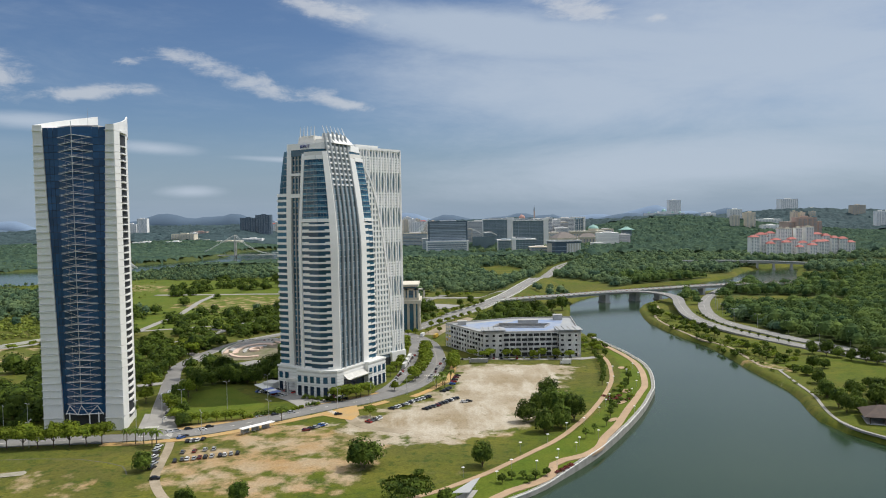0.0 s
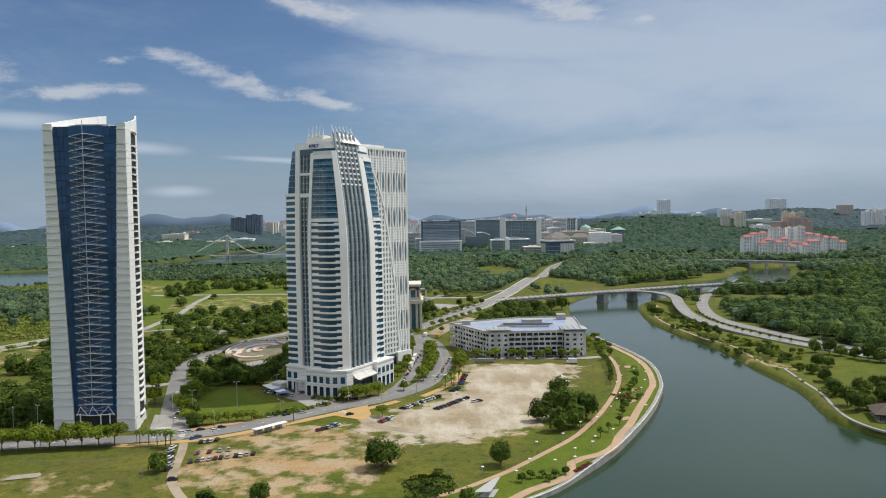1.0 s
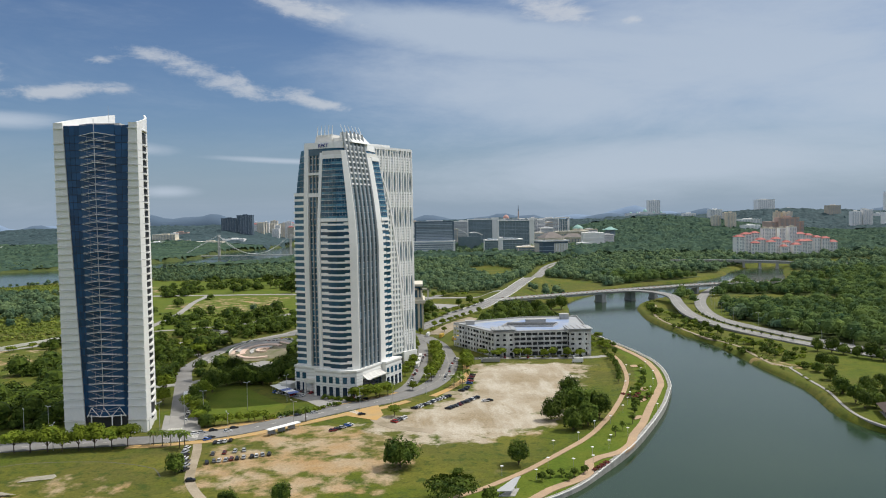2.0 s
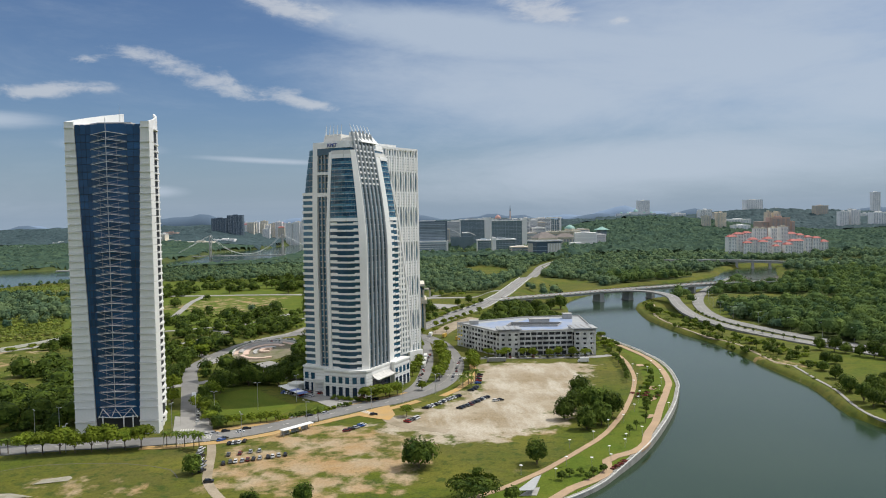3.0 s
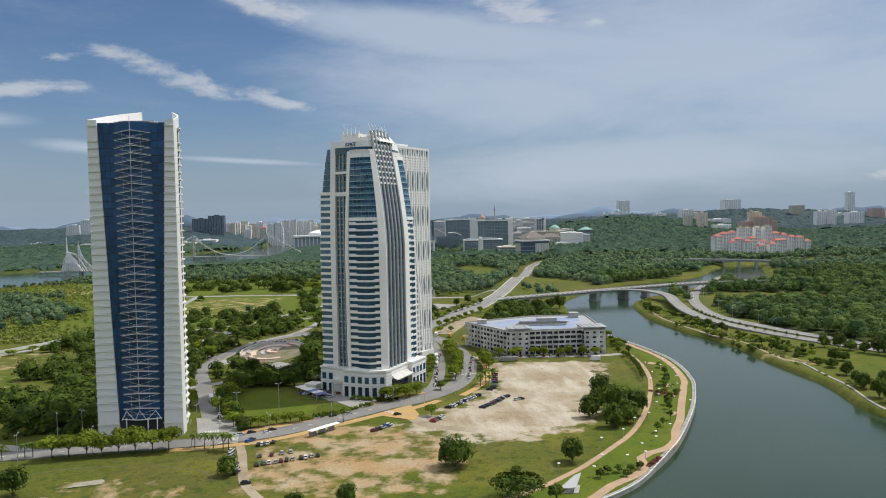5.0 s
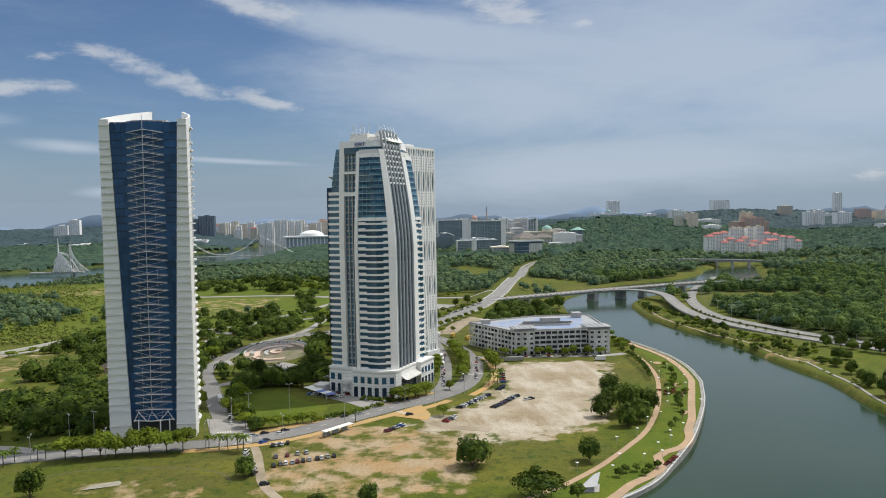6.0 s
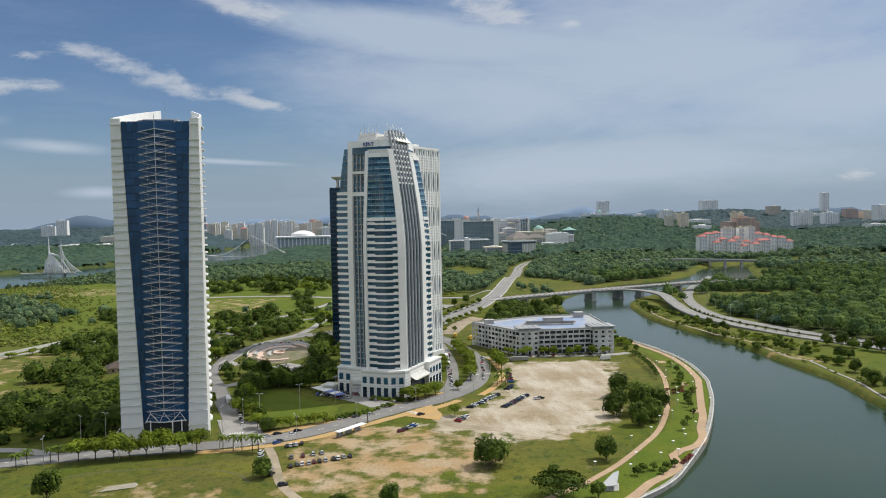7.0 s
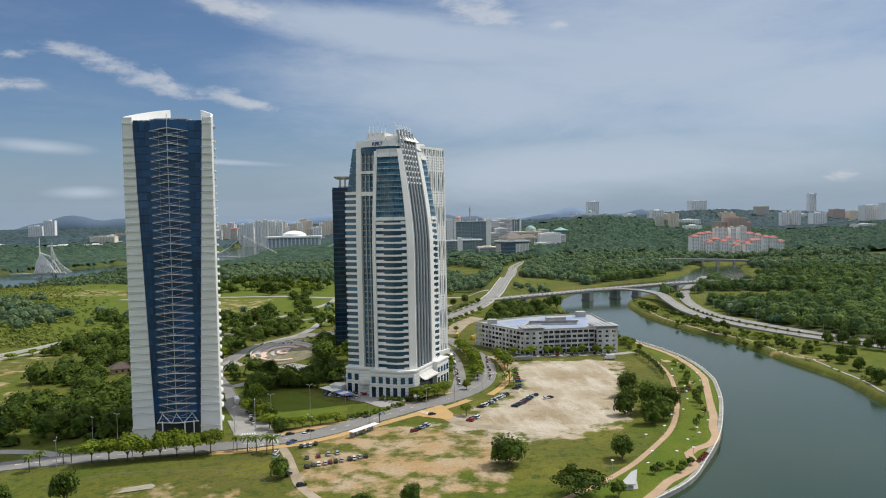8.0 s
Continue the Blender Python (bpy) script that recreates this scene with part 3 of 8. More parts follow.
tagged(strip("road", [(-6, 560), (20, 556), (60, 553), (100, 551), (112, 556)], 7, 0.2, PALE_ROAD, 1.0), "pale service road in front of the car park", "road", kind="structure")

tagged(strip("road", [(-40, 452), (-32, 482), (-26, 540), (-25, 600), (-27, 660)], 8, 0.26, ASPHALT, 1.2), "grey service road before the towers", "road", kind="structure")
tagged(strip("road", [(-330, 372), (-290, 377), (-258, 375), (-240, 368), (-228, 360)], 6, 0.26, PALE_ROAD, 1.2), "pale curved lane into the trees", "road", kind="structure")
for run, wide, words in (([(-128, 536), (-140, 552), (-150, 562)], 16, "pale paved court among the trees"), ([(-206, 604), (-196, 590), (-182, 566)], 9, "pale paved court among the trees"), ([(-182, 655), (-160, 662), (-140, 668)], 18, "grey parking court beyond the plaza"),
                         ([(-118, 500), (-108, 520), (-100, 540)], 12, "grey parking court beside the tower"), ([(-232, 735), (-200, 725)], 12, "pale paved court among the trees")):
    tagged(strip("pavement", run, wide, 0.16, PALE_ROAD if "pale" in words else ASPHALT, 1.0), words, "pavement", kind="structure")
tagged(mesh_object("pavement", [(-167, 412, 0.26), (-158, 379, 0.26), (-138, 378, 0.26), (-145, 405, 0.26)], [(0, 1, 2, 3)], PALE_ROAD), "pale paved forecourt beside the office tower", "forecourt", kind="structure")
tagged(mesh_object("pavement", [(-93, 436, 0.22), (-80, 416, 0.22), (-64, 431, 0.22), (-70, 450, 0.22), (-100, 468, 0.22), (-118, 462, 0.22)], [(0, 1, 2, 3, 4, 5)], PALE_ROAD), "pale paved forecourt before the ministry tower", "forecourt", kind="structure")
tagged(mesh_object("pavement", [(-72, 405, 0.2), (-58, 396, 0.2), (-50, 391, 0.2), (-47, 402, 0.2), (-51, 424, 0.2), (-62, 414, 0.2)], [(0, 1, 2, 3, 4, 5)], ORANGE_PAVE), "orange sandy traffic island by the lot", "verge", kind="structure")
tagged(strip("pavement", [(-13, 676), (-4, 706), (10, 745), (30, 772)], 17, 0.14, DUST, 1.0), "sandy open lot behind the car park", "lot", kind="structure")
tagged(strip("pavement", [(490, 2080), (540, 2190), (600, 2330)], 80, 1.5, PALE_ROAD, 3.0), "pale paved square beside the white hall", "square", kind="structure")
tagged(strip("pavement", [(-34, 900), (-12, 897), (14, 880)], 40, 0.3, PALE_ROAD, 2.0), "pale open car park beyond the colonnade", "car park", kind="structure")
tagged(mesh_object("pavement", [(-194, 311.5, -0.45), (-181, 315, -0.45), (-179.6, 321.5, -0.3), (-192, 317, -0.3)], [(0, 1, 2, 3)], OLD_SLAB), "old bare concrete slab in the grass", "slab", kind="structure")
tagged(mesh_object("pavement", [(-212, 296, -0.8), (-187, 298.5, -0.8), (-198, 303, -0.75), (-216, 302, -0.75)], [(0, 1, 2, 3)], OLD_SLAB), "old bare concrete slab in the grass", "slab", kind="structure")

tagged(strip("drain", [(-226, 322), (-214, 329.7), (-199, 335), (-170, 334.4), (-150, 328), (-142, 324), (-136, 314)], 0.6, 0.03, KERB_DARK, 0.5), "narrow concrete drain round the field", "drain", kind="structure")
# kerbs, lane lines and crossings
def kerbs(line, width, lift, first=0.0, last=1.0):
    run = line[int(len(line) * first):max(2, int(len(line) * last))]
    for side in (-1, 1):
        tagged(strip("kerb", run, 0.3, lift, KERB_STONE, 0.6, 6, shift=side * (width / 2 + 0.2)), "pale concrete kerb along the road", "kerb", kind="structure")


def lane_line(line, lift, gap=9.0, dash=3.5, shift=0.0, wide=0.22):
    pts = smooth([p[:2] for p in line], 1.0)
    level = smooth(line, 1.0) if len(line[0]) > 2 else None
    s_v, s_f = [], []
    i = 0
    while i + int(dash) < len(pts) - 1:
        a, b = pts[i], pts[i + int(dash)]
        d = (b - a).normalized()
        n = Vector((-d.y, d.x))
        za = (level[i][2] if level else float(land_height(np.array([a.x]), np.array([a.y]))[0])) + lift
        zb = (level[min(i + int(dash), len(level) - 1)][2] if level else float(land_height(np.array([b.x]), np.array([b.y]))[0])) + lift
        k = len(s_v)
        for q, z, w in ((a, za, -wide), (b, zb, -wide), (b, zb, wide), (a, za, wide)):
            e = q + n * (shift + w)
            s_v.append((e.x, e.y, z))
        s_f.append((k, k + 1, k + 2, k + 3))
        i += int(gap)
    return tagged(mesh_object("road_marking", s_v, s_f, PAINT_LINE), "broken white lane line", "marking", kind="structure")


kerbs(MAIN_ROAD[:16], 13, 0.42)
kerbs(TOWER_STREET[:4], 10, 0.38)
lane_line(MAIN_ROAD[:16], 0.33)
for side in (-5.2, 5.2):
    lane_line(UPPER_ROAD[1:], 0.37, shift=side)
lane_line(RIVER_ROAD_A, 0.05)
lane_line(RIVER_ROAD_B, 0.95)
tagged(strip("median", MAIN_ROAD[10:15], 1.2, 0.45, KERB_STONE, 0.8), "raised median strip of the boulevard", "median", kind="structure")


def crossing(x, y, yaw, n, length, lift=0.36):
    v, f = [], []
    m = pose(x, y, 0, 0, 0, yaw)
    for k in range(n):
        u = -n * 0.6 + 1.2 * k
        a = len(v)
        v += [tuple(m @ Vector(q)) for q in ((u, -length / 2, lift), (u + 0.6, -length / 2, lift), (u + 0.6, length / 2, lift), (u, length / 2, lift))]
        f.append((a, a + 1, a + 2, a + 3))
    return tagged(mesh_object("road_marking", v, f, PAINT_LINE), "white zebra crossing stripes", "marking", kind="structure")


crossing(-138, 368, 100, 9, 3.5)
crossing(-62, 408, 130, 8, 3.5, 0.3)
crossing(-152, 384, 8, 6, 3.0)
crossing(-146, 362, 20, 7, 3.0)
crossing(-9, 500, 8, 9, 3.0)

# ---------------------------------------------------------------- building tools
class Shape:
    """Collects the faces of one part."""

    def __init__(self):
        self.v, self.f = [], []

    def add(self, verts, faces):
        n = len(self.v)
        self.v += [tuple(p) for p in verts]
        self.f += [tuple(n + i for i in face) for face in faces]
        return self

    def prism(self, low, z0, z1, high=None):
        """A closed prism between a plan polygon (counter-clockwise) at z0 and one at z1."""
        high, n = high or low, len(low)
        verts = [(x, y, z0) for x, y in low] + [(x, y, z1) for x, y in high]
        return self.add(verts, [tuple(range(n - 1, -1, -1)), tuple(range(n, 2 * n))] + [(i, (i + 1) % n, n + (i + 1) % n, n + i) for i in range(n)])

    def box(self, x0, x1, y0, y1, z0, z1):
        return self.prism([(x0, y0), (x1, y0), (x1, y1), (x0, y1)], z0, z1)

    def slab(self, corners, out):
        """A thick plate: four or more corners, and the vector to its other side."""
        n, o = len(corners), Vector(out)
        a = [Vector(c) for c in corners]
        return self.add(a + [c + o for c in a], [tuple(range(n)), tuple(range(2 * n - 1, n - 1, -1))] + [(i, n + i, n + (i + 1) % n, (i + 1) % n) for i in range(n)])

    def tube(self, points, radius, sides=6, end=None):
        """A round bar along points; end: its radius at the last one."""
        pts = [Vector(p) for p in points]
        rings = []
        for i, p in enumerate(pts):
            d = (pts[min(i + 1, len(pts) - 1)] - pts[max(i - 1, 0)]).normalized()
            side = d.cross(Vector((0.31, 0.95, 0.02)) if abs(d.z) > 0.9 else Vector((0, 0, 1))).normalized()
            up = side.cross(d)
            r = radius if end is None else radius + (end - radius) * i / (len(pts) - 1)
            rings.append([p + side * math.cos(2 * math.pi * k / sides) * r + up * math.sin(2 * math.pi * k / sides) * r for k in range(sides)])
        verts = [q for ring in rings for q in ring]
        faces = [(i * sides + k, i * sides + (k + 1) % sides, (i + 1) * sides + (k + 1) % sides, (i + 1) * sides + k) for i in range(len(pts) - 1) for k in range(sides)]
        last = (len(pts) - 1) * sides
        return self.add(verts, faces + [tuple(range(sides - 1, -1, -1)), tuple(last + k for k in range(sides))])

    def lathe(self, profile, sides=16, x=0.0, y=0.0):
        """A body of revolution from (radius, z) pairs, low to high."""
        verts = [(x + r * math.cos(2 * math.pi * k / sides), y + r * math.sin(2 * math.pi * k / sides), z) for r, z in profile for k in range(sides)]
        faces = [(i * sides + k, i * sides + (k + 1) % sides, (i + 1) * sides + (k + 1) % sides, (i + 1) * sides + k) for i in range(len(profile) - 1) for k in range(sides)]
        last = (len(profile) - 1) * sides
        return self.add(verts, faces + [tuple(range(sides - 1, -1, -1)), tuple(last + k for k in range(sides))])

    def mesh(self, name, material):
        me = bpy.data.meshes.new(name)
        me.from_pydata(self.v, [], self.f)
        me.materials.append(material)
        return me


def thing(name, m, label, category, group="", kind=""):
    """An Empty at a thing's base, which carries its parts."""
    ob = new(name)
    ob.empty_display_size = 0.5
    ob.matrix_world = m
    return tagged(ob, label, category, group, kind)


def part(name, shape, material, parent, label=""):
    """One mesh under a thing or under a part; its coordinates are those of the thing."""
    ob = new(name, shape if isinstance(shape, bpy.types.Mesh) else shape.mesh(name, material))
    ob.parent = parent
    return tagged(ob, label)


def lerp(a, b, s):
    return a + (b - a) * s


def lettering(words, height, material, parent, m, name="sign_letters"):
    """Raised letters in the built-in font."""
    curve = bpy.data.curves.new(name, "FONT")
    curve.body, curve.size, curve.extrude, curve.align_x = words, height, 0.12, "CENTER"
    curve.offset = 0.04
    tmp = bpy.data.objects.new(name, curve)
    scene.collection.objects.link(tmp)
    bpy.context.view_layer.update()
    me = bpy.data.meshes.new_from_object(tmp.evaluated_get(bpy.context.evaluated_depsgraph_get()))
    bpy.data.objects.remove(tmp)
    me.materials.clear()
    me.materials.append(material)
    ob = part(name, me, None, parent)
    ob.matrix_basis = m
    return ob

# ---------------------------------------------------------------- trees and woods
def leaf_cards(centres, outward, size, rng, loose=0.27):
    """Four corners for each leaf clump: small bent cards that lie roughly across the outward direction."""
    n = len(centres)
    tilt = outward + rng.normal(0, loose, (n, 3))
    tilt /= np.linalg.norm(tilt, axis=1, keepdims=True) + 1e-9
    any_dir = rng.normal(0, 1, (n, 3))
    a = np.cross(tilt, any_dir)
    a /= np.linalg.norm(a, axis=1, keepdims=True) + 1e-9
    b = np.cross(tilt, a)
    s = size * rng.uniform(0.6, 1.35, (n, 1))
    t = size * rng.uniform(0.5, 1.1, (n, 1))
    return np.stack([centres - a * s - b * t * 0.4, centres + b * t * -1.0 + a * s * 0.2, centres + a * s + b * t * 0.3, centres + b * t - a * s * 0.25 - tilt * size * 0.25], 1)


def quads_mesh(name, corners, material):
    """A mesh of separate quads from an (n, 4, 3) array."""
    n = len(corners)
    me = bpy.data.meshes.new(name)
    me.vertices.add(4 * n)
    me.vertices.foreach_set("co", corners.reshape(-1).astype(np.float32))
    me.loops.add(4 * n)
    me.loops.foreach_set("vertex_index", np.arange(4 * n, dtype=np.int32))
    me.polygons.add(n)
    me.polygons.foreach_set("loop_start", np.arange(0, 4 * n, 4, dtype=np.int32))
    me.polygons.foreach_set("loop_total", np.full(n, 4, np.int32))
    me.materials.append(material)
    me.update(calc_edges=True)
    return me


def crown_points(rng, lobes, n, radius, height, base, flat):
    """Places on the shells of several lobes that make up one uneven crown, and the way out at each."""
    spots, ways = [], []
    share = n // lobes
    for k in range(lobes):
        ang = 2 * math.pi * (k * 0.381966 * 1.0) + rng.uniform(-0.4, 0.4)
        r = radius * (0.0 if k == 0 else rng.uniform(0.34, 0.62))
        c = np.array([r * math.cos(ang), r * math.sin(ang), base + height * (0.62 if k == 0 else rng.uniform(0.22, 0.72))])
        size = np.array([radius, radius, height * flat]) * (0.74 if k == 0 else rng.uniform(0.44, 0.60))
        d = rng.normal(0, 1, (share, 3))
        d /= np.linalg.norm(d, axis=1, keepdims=True)
        d[:, 2] = np.where(d[:, 2] < -0.35, -d[:, 2], d[:, 2])
        reach = 0.82 + 0.22 * np.sin(3.1 * d[:, :1] * 2 + k) * np.cos(4.3 * d[:, 1:2] + k) + rng.normal(0, 0.07, (share, 1))
        spots.append(c + d * size * reach)
        ways.append(d + np.array([0, 0, 0.25]))
    return np.concatenate(spots), np.concatenate(ways)


def tree_pattern(name, label, seed, radius, height, trunk, lobes, cards, size, leaf, flat=0.5, category="tree"):
    rng = np.random.default_rng(seed)
    t = thing(name, pose(0, 0, -80), label, category)
    s = Shape()
    s.tube([(0, 0, -0.6), (0.1, 0.05, trunk * 0.6), (0.0, 0.2, trunk * 1.15 + height * 0.3)], 0.030 * (height + trunk), 7, 0.012 * (height + trunk))
    for k in range(5):
        a = 2 * math.pi * k / 5 + 0.4 * k
        r = radius * 0.55
        s.tube([(0, 0.1, trunk * 0.85), (math.cos(a) * r * 0.5, math.sin(a) * r * 0.5, trunk + height * 0.22), (math.cos(a) * r, math.sin(a) * r, trunk + height * 0.5)], 0.014 * (height + trunk), 5, 0.004 * (height + trunk))
    part("trunk", s, BARK, t)
    p, w = crown_points(rng, lobes, cards, radius, height, trunk, flat)
    part("crown", quads_mesh("crown", leaf_cards(p, w, size, rng), leaf), None, t)
    return t


def palm_pattern():
    t = thing("palm_tree", pose(0, 0, -80), "slender palm with a ring of drooping fronds", "palm")
    part("trunk", Shape().tube([(0, 0, -0.5), (0.15, 0, 3.5), (0.1, 0.1, 7.0)], 0.24, 7, 0.15), BARK, t)
    for k in range(13):
        a, up = 2 * math.pi * k / 13, 0.9 if k % 2 else 0.35
        s = Shape()
        pts = [Vector((math.cos(a) * r, math.sin(a) * r, 7.0 + up * r - 0.27 * r * r)) for r in (0, 0.9, 1.8, 2.7, 3.4)]
        side = Vector((-math.sin(a), math.cos(a), 0))
        for i, (p, q) in enumerate(zip(pts, pts[1:])):
            w0, w1 = (0.12, 0.5, 0.55, 0.4)[i], (0.5, 0.55, 0.4, 0.05)[i]
            for sg in (-1, 1):
                s.add([p, q, q + side * sg * w1 - Vector((0, 0, 0.35 * w1)), p + side * sg * w0 - Vector((0, 0, 0.35 * w0))], [(0, 1, 2, 3) if sg > 0 else (3, 2, 1, 0)])
        part("frond", s, LEAF, t)
    return t


PATTERNS = {
    "broad": [tree_pattern("tree", "broad dark green rain tree with a dense crown", 3, 6.2, 11.5, 1.2, 13, 3900, 0.43, LEAF, 0.75), tree_pattern("tree", "rounded dark green tree with an uneven crown", 4, 5.4, 9.5, 0.8, 12, 3400, 0.43, LEAF, 0.8),
              tree_pattern("tree", "wide green tree with a ragged crown", 5, 6.4, 8.5, 0.6, 13, 3900, 0.43, LEAF, 0.8)],
    "street": [tree_pattern("street_tree", "rounded bright green street tree on a short trunk", 6, 3.9, 5.4, 2.2, 8, 1300, 0.37, LEAF_BRIGHT, 0.7), tree_pattern("street_tree", "spreading bright green street tree", 7, 4.5, 4.8, 3.2, 10, 1500, 0.37, LEAF_BRIGHT, 0.45)],
    "park": [tree_pattern("tree", "mid-sized green park tree", 8, 4.6, 6.6, 1.4, 6, 520, 0.75, LEAF, 0.75), tree_pattern("tree", "flat-topped green park tree", 9, 5.8, 4.8, 2.6, 7, 460, 0.75, LEAF_BRIGHT, 0.42), tree_pattern("tree", "tall dark green park tree", 10, 4.4, 8.0, 1.4, 6, 540, 0.75, LEAF, 0.75)],
    "bush": [tree_pattern("bush", "low rounded green bush", 12, 1.7, 1.9, 0.2, 4, 160, 0.34, LEAF, 0.5, "bush"), tree_pattern("bush", "low bright green bush", 13, 1.5, 1.5, 0.2, 4, 160, 0.32, LEAF_BRIGHT, 0.5, "bush")],
    "red": [tree_pattern("shrub", "red-leaved ornamental shrub bed", 14, 1.6, 1.0, 0.1, 5, 150, 0.28, SHRUB_RED, 0.5, "shrub")],
    "sapling": [tree_pattern("young_tree", "thin young tree with a sparse crown", 15, 1.9, 3.2, 2.0, 5, 180, 0.34, LEAF, 0.5)],
    "palm": [palm_pattern()],
    "rain": [tree_pattern("tree", "wide flat-topped rain tree with a loose crown", 19, 11.5, 6.0, 4.2, 19, 2700, 0.46, LEAF, 0.24)],
}
planter = random.Random(21)


def plant(kind, x, y, scale=1.0, group="", pick=None):
    pattern = PATTERNS[kind][planter.randrange(len(PATTERNS[kind])) if pick is None else pick]
    s = scale * planter.uniform(0.9, 1.1)
    t = copy_thing(pattern, pose(x, y, ground_at(x, y), 0, 0, planter.uniform(0, 360)))
    t.scale = (s * planter.uniform(0.93, 1.07), s * planter.uniform(0.93, 1.07), s)
    return tagged(t, group=group)


def plant_row(kind, line, n, scale, group, jitter=0.8):
    pts = smooth(line, 1.0)
    for i in range(n):
        p = pts[round((len(pts) - 1) * (i + 0.5) / n)]
        plant(kind, p.x + planter.uniform(-jitter, jitter), p.y + planter.uniform(-jitter, jitter), scale, group)


ALL_ROADS = [MAIN_ROAD, UPPER_ROAD, TOWER_STREET, [p[:2] for p in RIVER_ROAD_A], RIVER_ROAD_B, LEFT_ROAD, *STREETS]
BUILT = [[(-210, 376), (-160, 376), (-160, 430), (-210, 430)], [(-112, 466), (-66, 438), (-36, 490), (-80, 520)], [(-72, 505), (-26, 555), (-52, 585), (-98, 540)], [(-2, 616), (27, 556), (104, 552), (112, 646), (58, 646)],
         [(-78, 695), (-22, 695), (-22, 745), (-78, 745)], [(-188, 564), (-132, 564), (-132, 660), (-188, 660)], [(-184, 645), (-138, 652), (-138, 682), (-184, 675)], [(-140, 528), (-120, 528), (-138, 570), (-160, 570)], [(-118, 636), (-66, 636), (-66, 676), (-118, 676)], PITCH]


def free_at(x, y, gap):
    ax, ay = np.array([x]), np.array([y])
    return (all(line_distance(ax, ay, r)[0] > gap + 4 for r in ALL_ROADS) and not any(inside(ax, ay, b)[0] for b in BUILT) and depth_in(ax, ay, RIVER)[0] < -8)


def plant_area(kind, area, n, scale, group, gap=2.5):
    xs, ys = [p[0] for p in area], [p[1] for p in area]
    made, tries = 0, 0
    while made < n and tries < 40 * n:
        tries += 1
        x, y = planter.uniform(min(xs), max(xs)), planter.uniform(min(ys), max(ys))
        if inside(np.array([x]), np.array([y]), area)[0] and free_at(x, y, gap):
            plant(kind, x, y, scale * planter.uniform(0.8, 1.25), group)
            made += 1


# trees in the foreground
plant("broad", -131, 318, 0.80, "field trees", 1)
plant("broad", -211, 305, 0.95, "field trees", 0)
plant("broad", -80, 282, 0.78, "field trees", 1)
plant("broad", -35.5, 317, 1.22, "field trees", 2)
plant("broad", 15, 316, 0.80, "field trees", 0)
plant("rain", -15, 279, 1.0, "field trees")
plant("park", -1, 277, 0.8, "field trees", 0)
plant("broad", -98, 276, 0.7, "field trees", 1)
plant("broad", -232, 300, 0.8, "field trees", 0)
plant("park", -12, 303, 0.62, "field trees", 0)
for x, y, s, pick in ((58, 423, 1.05, 0), (41, 383, 0.95, 1), (50, 400, 1.0, 1), (56, 385, 1.15, 0), (65, 398, 1.1, 1), (48, 364, 1.1, 1), (66, 384, 1.0, 0), (57, 370, 1.0, 1)):
    plant("broad", x, y, s, "clump of trees beside the lot", pick)
# the row in front of the office tower and the street trees
plant_row("street", [(-219, 350), (-190, 352), (-162, 356.5)], 8, 1.42, "row of trees before the office tower", 0.5)
for x, y in ((-228, 352), (-225, 353), (-239, 344), (-237, 350), (-154, 357), (-149, 355), (-145, 355), (-140, 352), (-137, 350), (-6, 464), (-2, 470), (3, 476), (-1, 462), (-87, 392)):
    plant("palm", x, y, 1.0, "palms beside the road")
plant_row("street", [(-66, 431), (-56, 437), (-46, 447)], 6, 1.15, "trees before the ministry tower", 1.5)
plant_row("bush", [(-84, 442), (-72, 436), (-62, 433)], 10, 1.2, "bushes before the ministry tower", 1.2)
plant_row("sapling", [(-86, 440), (-76, 434), (-64, 431)], 6, 0.8, "young trees before the ministry tower", 1.0)
plant_row("street", [(-41, 398), (-42, 397)], 1, 0.8, "trees beside the lot", 0.5)
plant_row("street", [(-33, 455), (-31, 459)], 1, 0.75, "trees beside the lot", 0.5)
plant_row("street", [(-20, 478), (-15, 520), (-14, 560), (-17, 600)], 11, 1.2, "boulevard trees", 1.0)
plant_row("street", [(-37, 492), (-33, 530), (-31, 590), (-34, 640)], 9, 0.9, "boulevard trees", 1.2)
plant_row("street", [(4, 505), (7, 530), (6, 552)], 5, 1.25, "boulevard trees", 1.2)
plant_row("street", [(14, 556), (50, 553), (98, 550)], 9, 1.0, "trees before the car park", 3.2)
plant_row("bush", [(-110, 398), (-90, 410), (-72, 426)], 14, 1.3, "hedge along the pitch", 0.8)
plant_row("street", [(-141, 388), (-124, 391), (-109, 398)], 8, 0.72, "trees along the pitch", 1.0)
plant_row("broad", [(-166, 476), (-152, 484), (-134, 486), (-122, 480)], 7, 0.85, "trees along the pitch", 2.0)
for x, y, s, pick in ((-144, 404, 0.85, 1), (-137, 386, 0.7, 2), (-152, 420, 0.75, 0), (-158, 440, 0.9, 1), (-156, 466, 0.9, 0)):
    plant("broad", x, y, s, "trees in the side street", pick)
plant_row("street", [(-120, 640), (-60, 650), (-26, 680), (0, 690)], 12, 0.7, "row of small trees before the colonnade", 1.0)
plant_row("park", [(-36, 730), (-8, 776), (24, 822), (46, 850)], 11, 0.75, "row of dark trees along the ramp", 0.8)
plant_row("street", [(-16, 716), (12, 764), (40, 800)], 7, 0.8, "small trees beside the sandy lot", 1.0)
plant_row("park", [(-60, 1000), (-10, 1002), (40, 996)], 7, 0.8, "trees along the straight road", 3.0)
